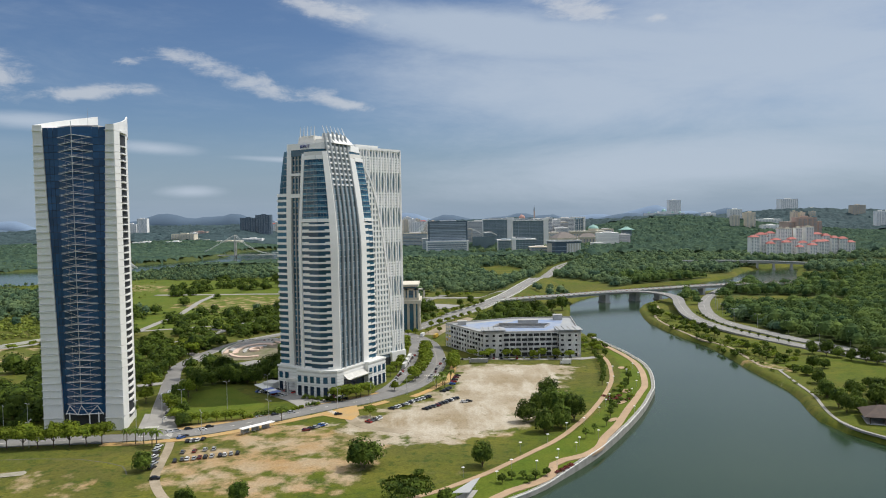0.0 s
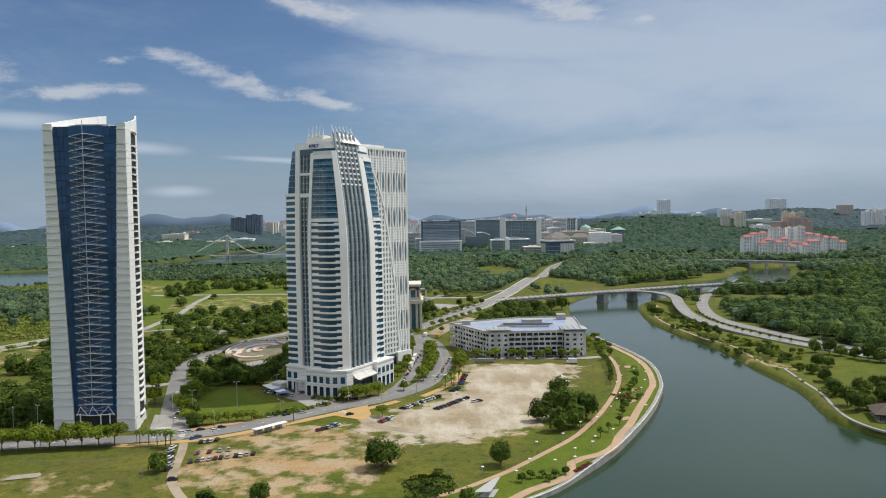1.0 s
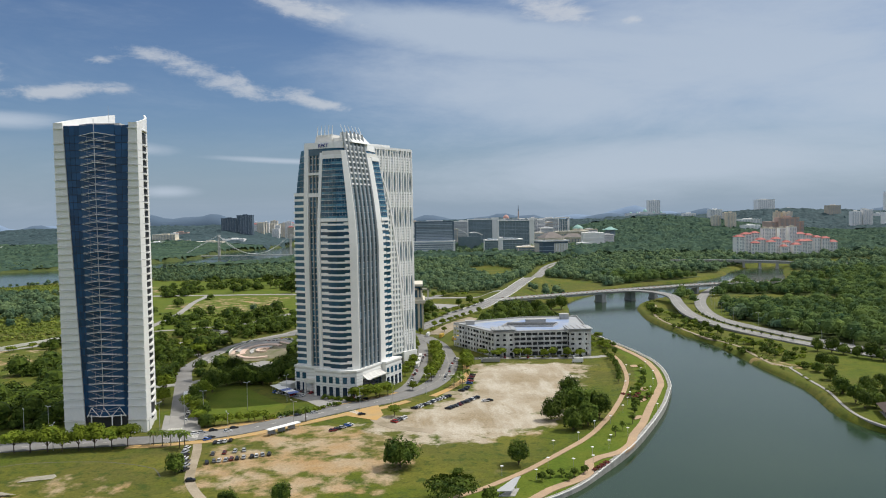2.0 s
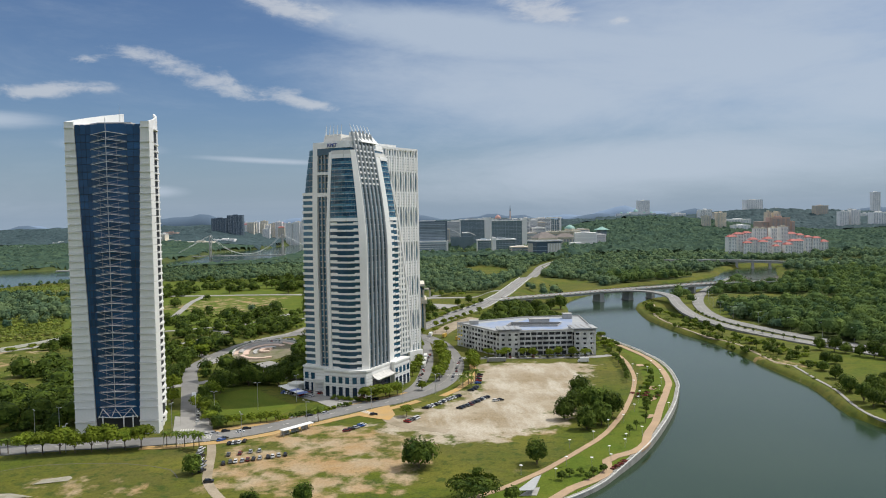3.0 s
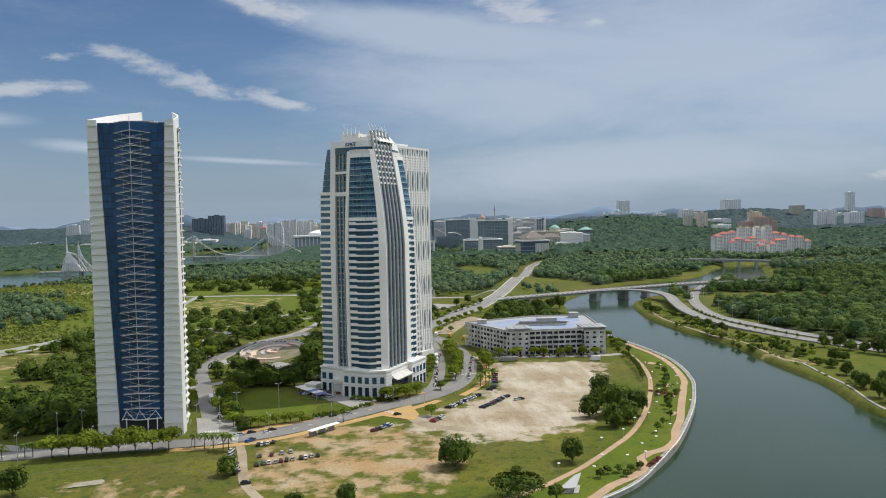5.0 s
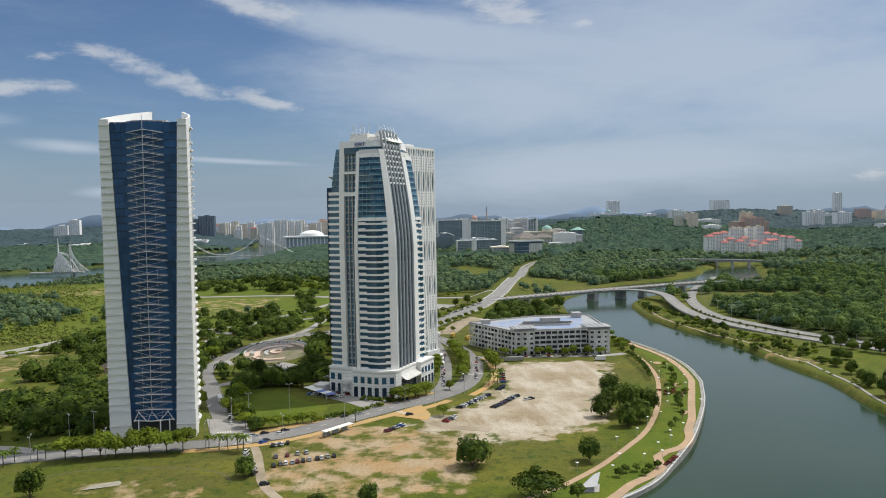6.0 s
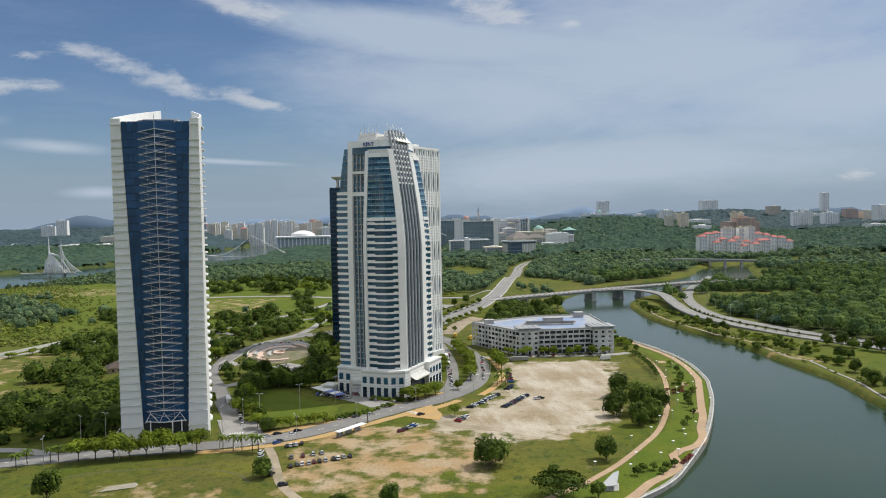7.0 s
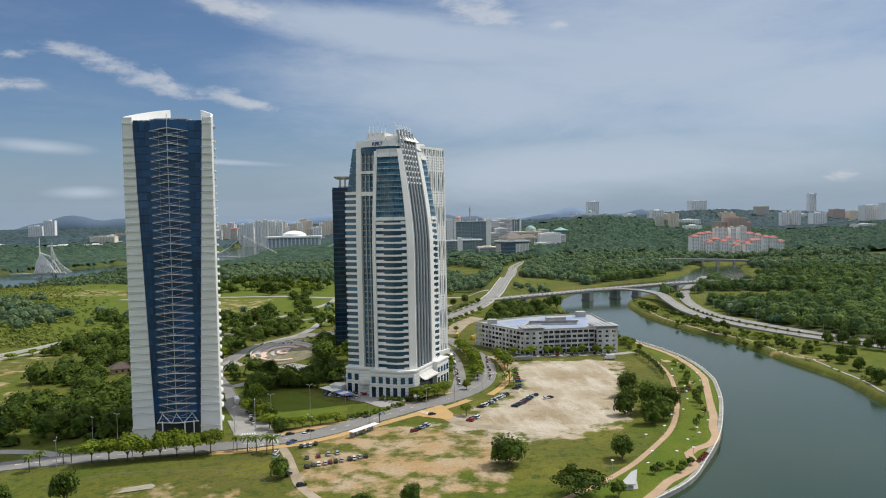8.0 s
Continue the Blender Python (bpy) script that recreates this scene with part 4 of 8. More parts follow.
for x, y, sc in ((132, 838, 1.25), (118, 826, 0.9), (98, 800, 1.1), (86, 790, 1.2), (74, 806, 1.0), (60, 790, 0.9), (140, 880, 0.8), (30, 862, 0.8), (18, 878, 0.7)):
    plant("broad", x, y, sc, "trees below the bridge")
plant_area("broad", [(-206, 436), (-184, 440), (-196, 545), (-222, 545)], 14, 0.95, "tall trees behind the office tower", 0.5)
plant_area("broad", [(-163, 490), (-116, 492), (-104, 522), (-165, 548)], 10, 0.85, "shade trees beyond the pitch", 0.5)
plant_area("park", [(-262, 560), (-196, 575), (-192, 655), (-252, 655)], 24, 1.1, "trees beside the sunken plaza", 1.0)
plant_area("park", [(-128, 560), (-84, 560), (-84, 640), (-128, 650)], 14, 1.2, "trees behind the ministry tower", 1.0)
plant_area("park", [(-240, 690), (-130, 700), (-110, 820), (-240, 820)], 26, 1.2, "scattered parkland trees", 1.0)
plant_area("park", [(-330, 1090), (-130, 1080), (-120, 1250), (-330, 1280)], 26, 1.5, "scattered meadow trees", 1.0)
for x, y, sc in ((-172, 404, 0.8), (-158, 424, 0.7), (-176, 436, 0.85), (-143, 392, 0.75), (-148, 408, 0.8), (-156, 450, 0.9), (-186, 470, 0.9)):
    plant("street", x, y, sc * 1.5, "trees in the side street")
# riverside park
for x, y in ((36, 302), (41, 305), (31, 303), (26, 302), (33, 298), (22, 298)):
    plant("park", x, y, 0.42, "small trees in the riverside park", 0)
plant_row("sapling", [(96, 460), (104, 490), (109, 520), (110, 545)], 13, 1.1, "young trees beside the park path", 1.0)
plant_row("sapling", [(62, 345), (80, 378), (98, 415)], 6, 1.0, "young trees in the riverside park", 3.0)
for x, y in ((108, 452), (111, 458), (105, 448), (118, 480), (122, 500), (90, 402), (113, 545), (120, 560), (126, 590), (118, 600), (122, 612), (112, 560)):
    plant("park", x, y, 0.52, "small trees in the riverside park")
plant_area("street", [(104, 570), (128, 570), (126, 640), (114, 640)], 10, 0.8, "trees at the end of the car park")
for k in range(9):
    plant("red", 92 + 3.1 * (k % 5), 425 + 7 * (k // 5) + 1.2 * (k % 3), 1.1, "red flower beds")
for k in range(4):
    plant("red", 46 + 2.2 * k, 308 + 2.4 * k, 1.0, "red flower beds")
plant_area("bush", [(90, 418), (112, 418), (118, 446), (98, 446)], 16, 0.9, "park bushes")
plant_area("park", [(215, 600), (236, 600), (235, 860), (226, 860), (213, 740)], 44, 0.62, "small trees on the far bank", 0)
for x, y, s in ((246, 499, 0.8), (255, 502, 0.75), (234, 481, 0.85), (229, 458, 1.0), (216, 422, 0.95), (211, 400, 1.0), (209, 388, 0.9), (233, 425, 1.15), (224, 407, 0.9), (235, 406, 1.1), (248, 429, 1.0), (217, 391, 0.9), (254, 447, 0.7), (222, 436, 1.0), (240, 412, 1.0)):
    plant("broad", x, y, s * 0.82, "trees on the far bank")
for x, y in ((209, 689), (215, 630), (219, 609), (212, 583), (218, 563), (220, 554), (235, 521), (242, 544), (247, 535), (242, 587), (240, 560), (234, 500), (236, 493)):
    for k in range(3):
        plant("bush", x + planter.uniform(-5, 5), y + planter.uniform(-9, 9), 1.7, "shrubs on the far bank")
plant_area("park", [(226, 520), (262, 520), (262, 600), (232, 600)], 26, 0.55, "small trees on the far bank", 0)
plant_area("park", [(240, 330), (330, 300), (300, 470), (240, 420)], 40, 1.15, "trees by the lakeside hut", 0)
plant_row("broad", [(322, 474), (304, 502), (286, 532), (270, 558)], 10, 0.85, "trees along the riverside road", 1.5)
plant_row("sapling", [(277, 590), (262, 640), (256, 700), (262, 780)], 16, 0.9, "young trees on the road's median", 0.6)
plant_row("park", [(-470, 560), (-380, 622), (-330, 690)], 14, 0.7, "trees along the service road", 6)
for kind in PATTERNS.values():
    for t in kind:
        for o in (*t.children_recursive, t):
            bpy.data.objects.remove(o)


def woods(name, label, spacing, area, radius, height, cards, size, material, seed, share=None, wide=1.0):
    """Closed woodland: many uneven crowns joined into one canopy. area: x from, x to, y from, y to."""
    rng = np.random.default_rng(seed)
    x0, x1, y0, y1 = area
    gx, gy = np.meshgrid(np.arange(x0, x1, spacing), np.arange(y0, y1, spacing))
    x = gx.ravel() + rng.uniform(-0.8, 0.8, gx.size) * spacing
    y = gy.ravel() + rng.uniform(-0.8, 0.8, gx.size) * spacing
    wedge = np.abs(x + 60) < 0.74 * y + 120
    x, y = x[wedge], y[wedge]
    keep = (share or wood_share)(x, y) * (0.80 + 0.35 * wave(x, y, 130, seed)) > rng.uniform(0, 0.75, x.size)
    x, y = x[keep], y[keep]
    n = len(x)
    z = ground_height(x, y)
    big = rng.uniform(0.5, 1.0, n) + 0.75 * rng.uniform(0, 1, n) ** 3 * (1 + 0.2 * wave(x, y, 90, seed + 1))
    big = big * (0.42 + 0.58 * soft(-depth_in(x, y, LAKE_LINE), 30, 420))
    d = rng.normal(0, 1, (n, cards, 3))
    d /= np.linalg.norm(d, axis=2, keepdims=True)
    d[:, :, 2] = np.abs(d[:, :, 2]) * 1.0 - 0.15
    lump = 0.88 + 0.22 * np.sin(d[:, :, :1] * 5 + x[:, None, None]) * np.cos(d[:, :, 1:2] * 5 + y[:, None, None]) + rng.normal(0, 0.06, (n, cards, 1))
    centre = np.stack([x, y, z + height * 0.35 * big], 1)[:, None, :]
    spots = centre + d * lump * np.stack([radius * big, radius * big, height * 0.65 * big], 1)[:, None, :]
    corners = leaf_cards(spots.reshape(-1, 3), d.reshape(-1, 3) + np.array([0, 0, 0.3]), size, rng, 0.25)
    # the closed body of each crown below its outer leaves
    sides, rings = 7, ((0.55, -0.12), (0.70, 0.22), (0.50, 0.52), (0.10, 0.68))
    ang = 2 * math.pi * (np.arange(sides + 1) % sides) / sides
    ring = np.stack([np.stack([r * np.cos(ang), r * np.sin(ang), np.full(sides + 1, h)], 1) for r, h in rings])
    unit = np.stack([ring[:-1, :-1], ring[:-1, 1:], ring[1:, 1:], ring[1:, :-1]], 2).reshape(-1, 4, 3)
    body = centre[:, :, None, :] + unit[None] * np.stack([radius * big, radius * big, height * 0.65 * big], 1)[:, None, None, :]
    corners = np.concatenate([corners, body.reshape(-1, 4, 3)])
    ob = new(name, quads_mesh(name, corners, material))
    return tagged(ob, label, "woodland", kind="stuff")


# bluer or paler base colours put distance haze into these three canopies
LEAF_DISTANT_HAZED = surface("distant woodland canopy, haze in colour", (0.078, 0.122, 0.076), 0.8, (0.044, 0.080, 0.062), 0.03, 1.0, 0.25, per_piece=0.2, spec=0.02, sheen_through=0.15)
LEAF_MIDDLE_HAZED = surface("middle-distance woodland canopy, haze in colour", (0.172, 0.236, 0.104), 0.7, (0.058, 0.108, 0.068), 0.05, 1.0, 0.3, per_piece=0.15, spec=0.03, sheen_through=0.16)
LEAF_FARTHEST_HAZED = surface("far canopy, haze in colour", (0.052, 0.084, 0.090), 0.8, (0.040, 0.066, 0.074), 0.004, 1.0, 0.2, per_piece=0.12, spec=0.1)
LEAF_YELLOWISH = surface("scrub leaves", (0.205, 0.235, 0.032), 0.6, (0.115, 0.155, 0.024), 0.06, 1.0, 0.3, per_piece=0.35, spec=0.2, sheen_through=0.2)
GROVES = [([(-300, 420), (-216, 395), (-212, 470), (-235, 480), (-290, 470)], 0.85), ([(-212, 484), (-112, 488), (-104, 545), (-190, 545)], 0.45), ([(-212, 640), (-120, 660), (-92, 690), (-150, 700)], 0.3),
          ([(-120, 720), (-60, 700), (10, 850), (-60, 930), (-110, 900)], 0.36), ([(-340, 730), (-130, 730), (-120, 900), (-340, 900)], 0.08), ([(18, 655), (124, 660), (127, 740), (92, 860), (40, 790)], 0.5)]
# stands of trees on the parkland: place and half width
STANDS = [(-409, 1250, 13), (-345, 1195, 14), (-337, 1252, 9), (-341, 1445, 15), (-272, 1372, 14), (-222, 1155, 16), (-279, 1169, 7), (-272, 844, 10), (-250, 849, 9), (-221, 798, 12), (-193, 838, 16), (-243, 710, 14), (-224, 721, 14),
          (-181, 703, 16), (-162, 728, 11), (-158, 778, 9), (-379, 1092, 17), (-370, 1130, 14), (-371, 878, 9), (-347, 839, 8), (-334, 655, 13), (-309, 692, 16), (-303, 549, 12), (-277, 525, 12), (-262, 506, 8), (-270, 451, 13),
          (-242, 439, 13), (-267, 405, 10), (-247, 412, 15), (-231, 431, 10), (-286, 600, 14), (-250, 610, 12), (-235, 545, 12), (-224, 505, 12), (-206, 520, 10), (-128, 640, 10), (-122, 600, 9), (-200, 615, 9), (-214, 580, 10), (-232, 393, 9), (-248, 390, 11), (-265, 388, 11), (-284, 394, 12), (-224, 405, 9), (-304, 402, 11), (-318, 392, 10), (-252, 470, 12), (-228, 460, 11), (-236, 485, 10), (-300, 1150, 9), (-240, 1240, 10), (-190, 1220, 11), (-160, 1150, 12), (-300, 1300, 10), (-420, 1180, 12), (-390, 1330, 12), (-230, 1320, 10), (-170, 1040, 10), (-330, 960, 9), (-160, 940, 10), (-290, 790, 9), (-180, 780, 8), (-320, 1020, 8)]


def grove_share(x, y):
    """Trees in loose groups over the parkland, kept off streets and buildings."""
    share = np.zeros(x.shape)
    for area, amount in GROVES:
        share = np.maximum(share, amount * inside(x, y, area) * np.where(amount > 0.7, 1, 0.55 + 0.9 * (wave(x, y, 75, 6.0) > 0.0)))
    for cx, cy, r in STANDS:
        share = np.maximum(share, 0.62 * (np.hypot((x - cx) / (r + 2), (y - cy) / (1.6 * r + 4)) < 1))
    for road in ALL_ROADS:
        share = share * (line_distance(x, y, road) > 6.5)
    for area in BUILT:
        share = share * ~inside(x, y, area)
    return share * (depth_in(x, y, RIVER) < -9)


woods("park_trees", "rounded parkland trees in loose groups", 9.0, (-720, 130, 390, 1480), 6.4, 11.0, 230, 0.8, LEAF, 51, grove_share)
woods("park_shrubs", "bright undergrowth below the parkland trees", 6.5, (-720, 130, 390, 1480), 2.4, 3.0, 30, 0.6, LEAF, 52, grove_share)
woods("riverside_wood", "dense mixed woodland on the far bank", 9.0, (285, 760, 330, 1260), 6.6, 14, 120, 0.95, LEAF_FOREST, 31)
woods("parkland_wood", "closed woodland beyond the parkland", 9.0, (-1150, 300, 660, 1300), 5.8, 12, 48, 1.2, LEAF_MIDDLE_HAZED, 32)
woods("river_wood", "closed woodland along the upper river", 9.5, (-250, 1080, 1260, 1700), 6.2, 13, 40, 1.5, LEAF_MIDDLE_HAZED, 33)
woods("quarter_trees", "trees between the ministry buildings", 13.0, (-60, 640, 1640, 2140), 6.4, 12, 30, 1.7, LEAF_MIDDLE_HAZED, 37, lambda x, y: 0.42 * (line_distance(x, y, UPPER_ROAD) > 16) * (x < 470) + 0.0 * x)
woods("lake_wood", "woodland between the lake and the meadows", 10.0, (-1250, -250, 1300, 1900), 6.4, 13, 36, 1.6, LEAF_MIDDLE_HAZED, 34)


def canopy(name, label, step, area, height, material, seed):
    """A closed far canopy: one uneven sheet at tree height over all wooded land."""
    rng = np.random.default_rng(seed)
    x0, x1, y0, y1 = area
    gx, gy = np.meshgrid(np.arange(x0, x1, step), np.arange(y0, y1, step))
    h, w = gx.shape
    x = gx.ravel() + rng.uniform(-0.42, 0.42, gx.size) * step
    y = gy.ravel() + rng.uniform(-0.42, 0.42, gx.size) * step
    share = wood_share(x, y)
    z = ground_height(x, y) + np.where(share > 0.5, (0.42 + 0.58 * soft(-depth_in(x, y, LAKE_LINE), 30, 420)) * height * (0.45 + 0.75 * rng.uniform(0, 1, gx.size) ** 1.3 + 0.25 * wave(x, y, 140, seed)), 0.6)
    i = (np.arange(h - 1)[:, None] * w + np.arange(w - 1)[None]).ravel()
    faces = np.stack([i, i + 1, i + w + 1, i + w], 1)
    keep = (share[faces] > 0.5).any(axis=1) & (np.abs(x[i] + 60) < 0.74 * y[i] + 120)
    verts = np.stack([x, y, z], 1)
    ob = new(name, quads_mesh(name, verts[faces[keep]], material))
    return tagged(ob, label, "woodland", kind="stuff")


canopy("far_wood", "distant rolling woodland", 8.0, (-2200, 2200, 1690, 2900), 14, LEAF_DISTANT_HAZED, 35)
canopy("farthest_wood", "woodland towards the hills, haze painted into its leaves", 15.0, (-3400, 3400, 2890, 4540), 15, LEAF_FARTHEST_HAZED, 36)


def scrub_share(x, y):
    """Loose scrub over the meadows."""
    field = (y > 690) & (y < 1500) & (x > -1000) & (x < -330) & (y > 640 - 0.35 * (x + 400))
    wet = np.maximum(depth_in(x, y, RIVER), depth_in(x, y, LAKE_LINE))
    share = 0.9 * soft(-330 - 0.35 * (y - 700) - x + 45 * wave(x, y, 120, 2.0), -30, 60) * field * (wave(x, y, 160, 4.0) > -0.6) * soft(-wet, 14, 20)
    for road in ALL_ROADS:
        share = share * soft(line_distance(x, y, road), 6, 10)
    return share


woods("scrub", "loose yellowish scrub over the meadow", 6.5, (-1000, -330, 640, 1500), 2.4, 2.8, 16, 0.85, LEAF_YELLOWISH, 41, scrub_share)


def bank_share(x, y):
    """Reeds and shrubs along the far bank."""
    d = depth_in(x, y, RIVER)
    return 0.5 * ((d > -16) & (d < -7) & (x > 195) & (y < 900) & (wave(x, y, 40, 2.0) > 0.1))


woods("bank_shrubs", "low shrubs along the river bank", 3.0, (190, 260, 420, 900), 1.4, 1.8, 14, 0.5, LEAF_YELLOWISH, 42, bank_share)

# ---------------------------------------------------------------- quay, bridges and the car park
def run_wall(shape, line, inner, outer, z0, z1, follow=False):
    """A wall along a plan line, from inner to outer metres on its right-hand side."""
    sides = []
    for i, p in enumerate(line):
        d = (Vector(line[min(i + 1, len(line) - 1)][:2]) - Vector(line[max(i - 1, 0)][:2])).normalized()
        sides.append(Vector((d.y, -d.x)))
    for p, q, m, n in zip(line, line[1:], sides, sides[1:]):
        a, b = Vector(p[:2]), Vector(q[:2])
        up = float(land_height(np.array([(a.x + b.x) / 2]), np.array([(a.y + b.y) / 2]))[0]) if follow else 0.0
        shape.prism([tuple(a + m * inner), tuple(a + m * outer), tuple(b + n * outer), tuple(b + n * inner)], z0 + (up if z0 > -5 else 0), z1 + up)
    return shape


quay = thing("quay", pose(0, 0, 0), "pale concrete quay wall with a raised kerb along the promenade", "quay", kind="structure")
quay_line = smooth(QUAY[:12], 4.0)
part("wall", run_wall(Shape(), quay_line, -1.2, 0.95, -6, 0.10, True), surface("stained quay concrete", (0.36, 0.35, 0.32), 0.85, (0.24, 0.235, 0.21), 0.25, 0.9, 0.15, stretch=(1, 1, 0.3)), quay)
part("kerb", run_wall(Shape(), quay_line, 0.55, 1.05, 0.10, 0.5, True), STONE_GREY, quay)
for p in quay_line[::2]:
    up = float(land_height(np.array([p.x]), np.array([p.y]))[0])
    part("post", Shape().box(p.x + 0.6, p.x + 0.72, p.y - 0.4, p.y - 0.28, up + 0.3, up + 1.5), METAL, quay)


def girder_bridge(line, width, piers, label, depth=1.7):
    b = thing("road_bridge", pose(0, 0, 0), label, "bridge")
    deck = strip("deck", line, width, 0.0, PALE_ROAD, 0.5, 6)
    deck.parent = b
    girder = strip("girder", [(x, y, z - 0.5) for x, y, z in line], width - 2.5, 0.0, CONCRETE, depth, 6)
    girder.parent = b
    for side in (-1, 1):
        rail = strip("parapet", [(x, y, z + 0.9) for x, y, z in line], 0.4, 0.0, STONE_GREY, 1.0, 6, shift=side * (width / 2 - 0.2))
        rail.parent = b
    for x, y, z, yaw, w, d in piers:
        p = part("pier", Shape().prism([(-w / 2, -d / 2), (w / 2, -d / 2), (w / 2, d / 2), (-w / 2, d / 2)], -7, z - depth - 0.4), CONCRETE, b)
        p.matrix_basis = pose(x, y, 0, 0, 0, yaw)
        part("cutwater", Shape().prism([(-w / 2 - 0.8, -d / 2 - 0.8), (w / 2 + 0.8, -d / 2 - 0.8), (w / 2 + 0.8, d / 2 + 0.8), (-w / 2 - 0.8, d / 2 + 0.8)], -7, -1.6), CONCRETE, p)
    return b


near_bridge = girder_bridge(BRIDGE_LINE, 17, [(199, 932, 9.7, 22, 6, 15), (240, 945.5, 10.2, 18, 6, 15), (273, 956, 10.5, 16, 4, 13), (104, 885, 9.6, 24, 3, 12), (335, 975, 11.3, 17, 3, 12)],
                            "grey concrete girder bridge with flower boxes on its parapet", 2.2)
flower = Shape().box(-1.0, 1.0, -0.35, 0.35, 0, 0.55)
flower_mesh = flower.mesh("flower_box", surface("red flowers", (0.28, 0.05, 0.04), 0.7, (0.12, 0.10, 0.03), 1.2, 0.9, 0.2))
deck_line = smooth(BRIDGE_LINE, 7.5)
for i, p in enumerate(deck_line[2:-2]):
    d = (deck_line[i + 3] - deck_line[i + 1]).normalized()
    for side in (-1, 1):
        f = part("flower_box", flower_mesh, None, near_bridge)
        f.matrix_basis = pose(p.x - d.y * side * 8.3, p.y + d.x * side * 8.3, p.z + 0.92, 0, 0, math.degrees(math.atan2(d.y, d.x)))
girder_bridge([(470, 1480, 12.6), (548, 1450, 13.4), (598, 1430, 12.8), (625, 1420, 12.2), (654, 1410, 11.2), (706, 1390, 9.0), (770, 1366, 7.4)], 14, [(598, 1430, 12.8, -19, 4, 12), (625, 1420, 12.2, -19, 4, 12), (654, 1410, 11.2, -19, 4, 12)],
              "far pale concrete girder bridge over the river", 3.4)


def car_park():
    t = thing("car_park_building", pose(0, 0, 0), "grey multi-storey car park with open decks and pale-blue roof", "building")
    roof_blue = surface("weathered roof membrane", (0.31, 0.33, 0.36), 0.7, (0.40, 0.41, 0.40), 0.06, 1.0, 0.1)
    blue_deck = surface("blue deck coating", (0.20, 0.28, 0.46), 0.6, (0.34, 0.38, 0.45), 0.09, 1.0, 0.12)
    grime = surface("weather-stained concrete", (0.72, 0.72, 0.70), 0.85, (0.40, 0.40, 0.39), 0.16, 0.85, 0.2, stretch=(1, 1, 0.3))
    plan = [(29, 560), (44, 560), (44, 563), (85, 563), (85, 558), (101, 557), (108, 642), (60, 642), (1, 616)]
    inner = [(31, 563), (44, 563.5), (85, 563.5), (87, 561), (99, 560), (105, 639), (60, 639), (5, 614)]
    rise = 3.6
    top = 18.6
    # one solid near-black core carries the shade inside the open decks
    part("core", Shape().prism(inner, 0, top - 1), DARK_AND_SHADE, t, "solid near-black core painted as shade inside the decks")
    part("roof_deck", Shape().prism(plan, top - 1.0, top - 0.4), roof_blue, t)
    part("roof_coating", Shape().prism([(36, 572), (78, 572), (90, 588), (100, 632), (62, 632), (40, 600)], top - 0.4, top - 0.34), blue_deck, t, "faded blue roof coating")
    part("roof_coating", Shape().prism([(12, 608), (30, 582), (36, 596), (56, 634)], top - 0.4, top - 0.34), blue_deck, t, "faded blue roof coating")
    for level in range(5):
        z = 0.2 + rise * level
        part("deck", Shape().prism(plan, z - 0.3, z + 0.1), CONCRETE, t)
    # facades: bays of openings between posts and parapets, each bay a panel with a real opening
    for (ax, ay), (bx, by), open_share in (((44, 563), (85, 563), 0.66), ((29, 560), (44, 560), 0.0), ((85, 558), (101, 557), 0.0), ((1, 616), (29, 560), 0.5), ((101, 557), (108, 642), 0.55)):
        d = Vector((bx - ax, by - ay))
        n = max(2, round(d.length / 4.6))
        out = Vector((d.y, -d.x)).normalized()
        u = d / n
        for i in range(n):
            p = Vector((ax, ay)) + u * i
            for level in range(5):
                z0, z1 = 0.3 + rise * level, 0.3 + rise * (level + 1)
                s = Shape()
                ground = level == 0
                narrow = (0.35, 0.84, 0.62, 0.9, 0.5)[(i * 7 + level * 3) % 5]
                w = ((0.94, 0.66, 0.86)[(i * 2 + level * 5) % 3] if open_share > 0.6 else narrow if open_share else (0.34 if (i * 3 + level) % 2 else 0.5))
                sill, head = (0.1, 3.0) if ground else (0.8, 2.9) if open_share else (1.0, 2.6)

                def block(s0, s1, h0, h1, proud):
                    a, b = p + u * s0, p + u * s1
                    s.slab([(a.x, a.y, h0), (b.x, b.y, h0), (b.x, b.y, h1), (a.x, a.y, h1)], (out * proud).to_3d())
                m0, m1 = (1 - w) / 2, (1 + w) / 2
                block(0, m0, z0, z1, 0.35)
                block(m1, 1, z0, z1, 0.35)
                block(m0, m1, z0, z0 + sill, 0.3)
                block(m0, m1, z0 + head, z1, 0.3)
                if (i * 5 + level * 3) % 4 == 0 and not ground:
                    block(m0 - 0.1, m1 + 0.1, z0 + head, z0 + head + 0.25, 0.9)
                part("facade_panel", s, grime, t)
    part("parapet", run_wall(Shape(), plan + [plan[0]], -0.3, 0.25, top - 0.4, top + 0.7), CONCRETE, t)
    for x0, x1, y0, y1 in ((28, 45, 559, 575), (84, 102, 556, 574)):
        part("stair_tower", Shape().box(x0, x1, y0 + 3, y1, top - 1, top + 1.8), grime, t)
        part("tower_roof", Shape().box(x0 - 0.6, x1 + 0.6, y0 - 0.4, y1 + 0.6, top + 1.8, top + 2.3), roof_blue, t)
        for k in range(4):
            part("roof_rib", Shape().box(x0 + 1 + 4.2 * k, x0 + 1.4 + 4.2 * k, y0, y1, top + 2.3, top + 2.7), CONCRETE, t)
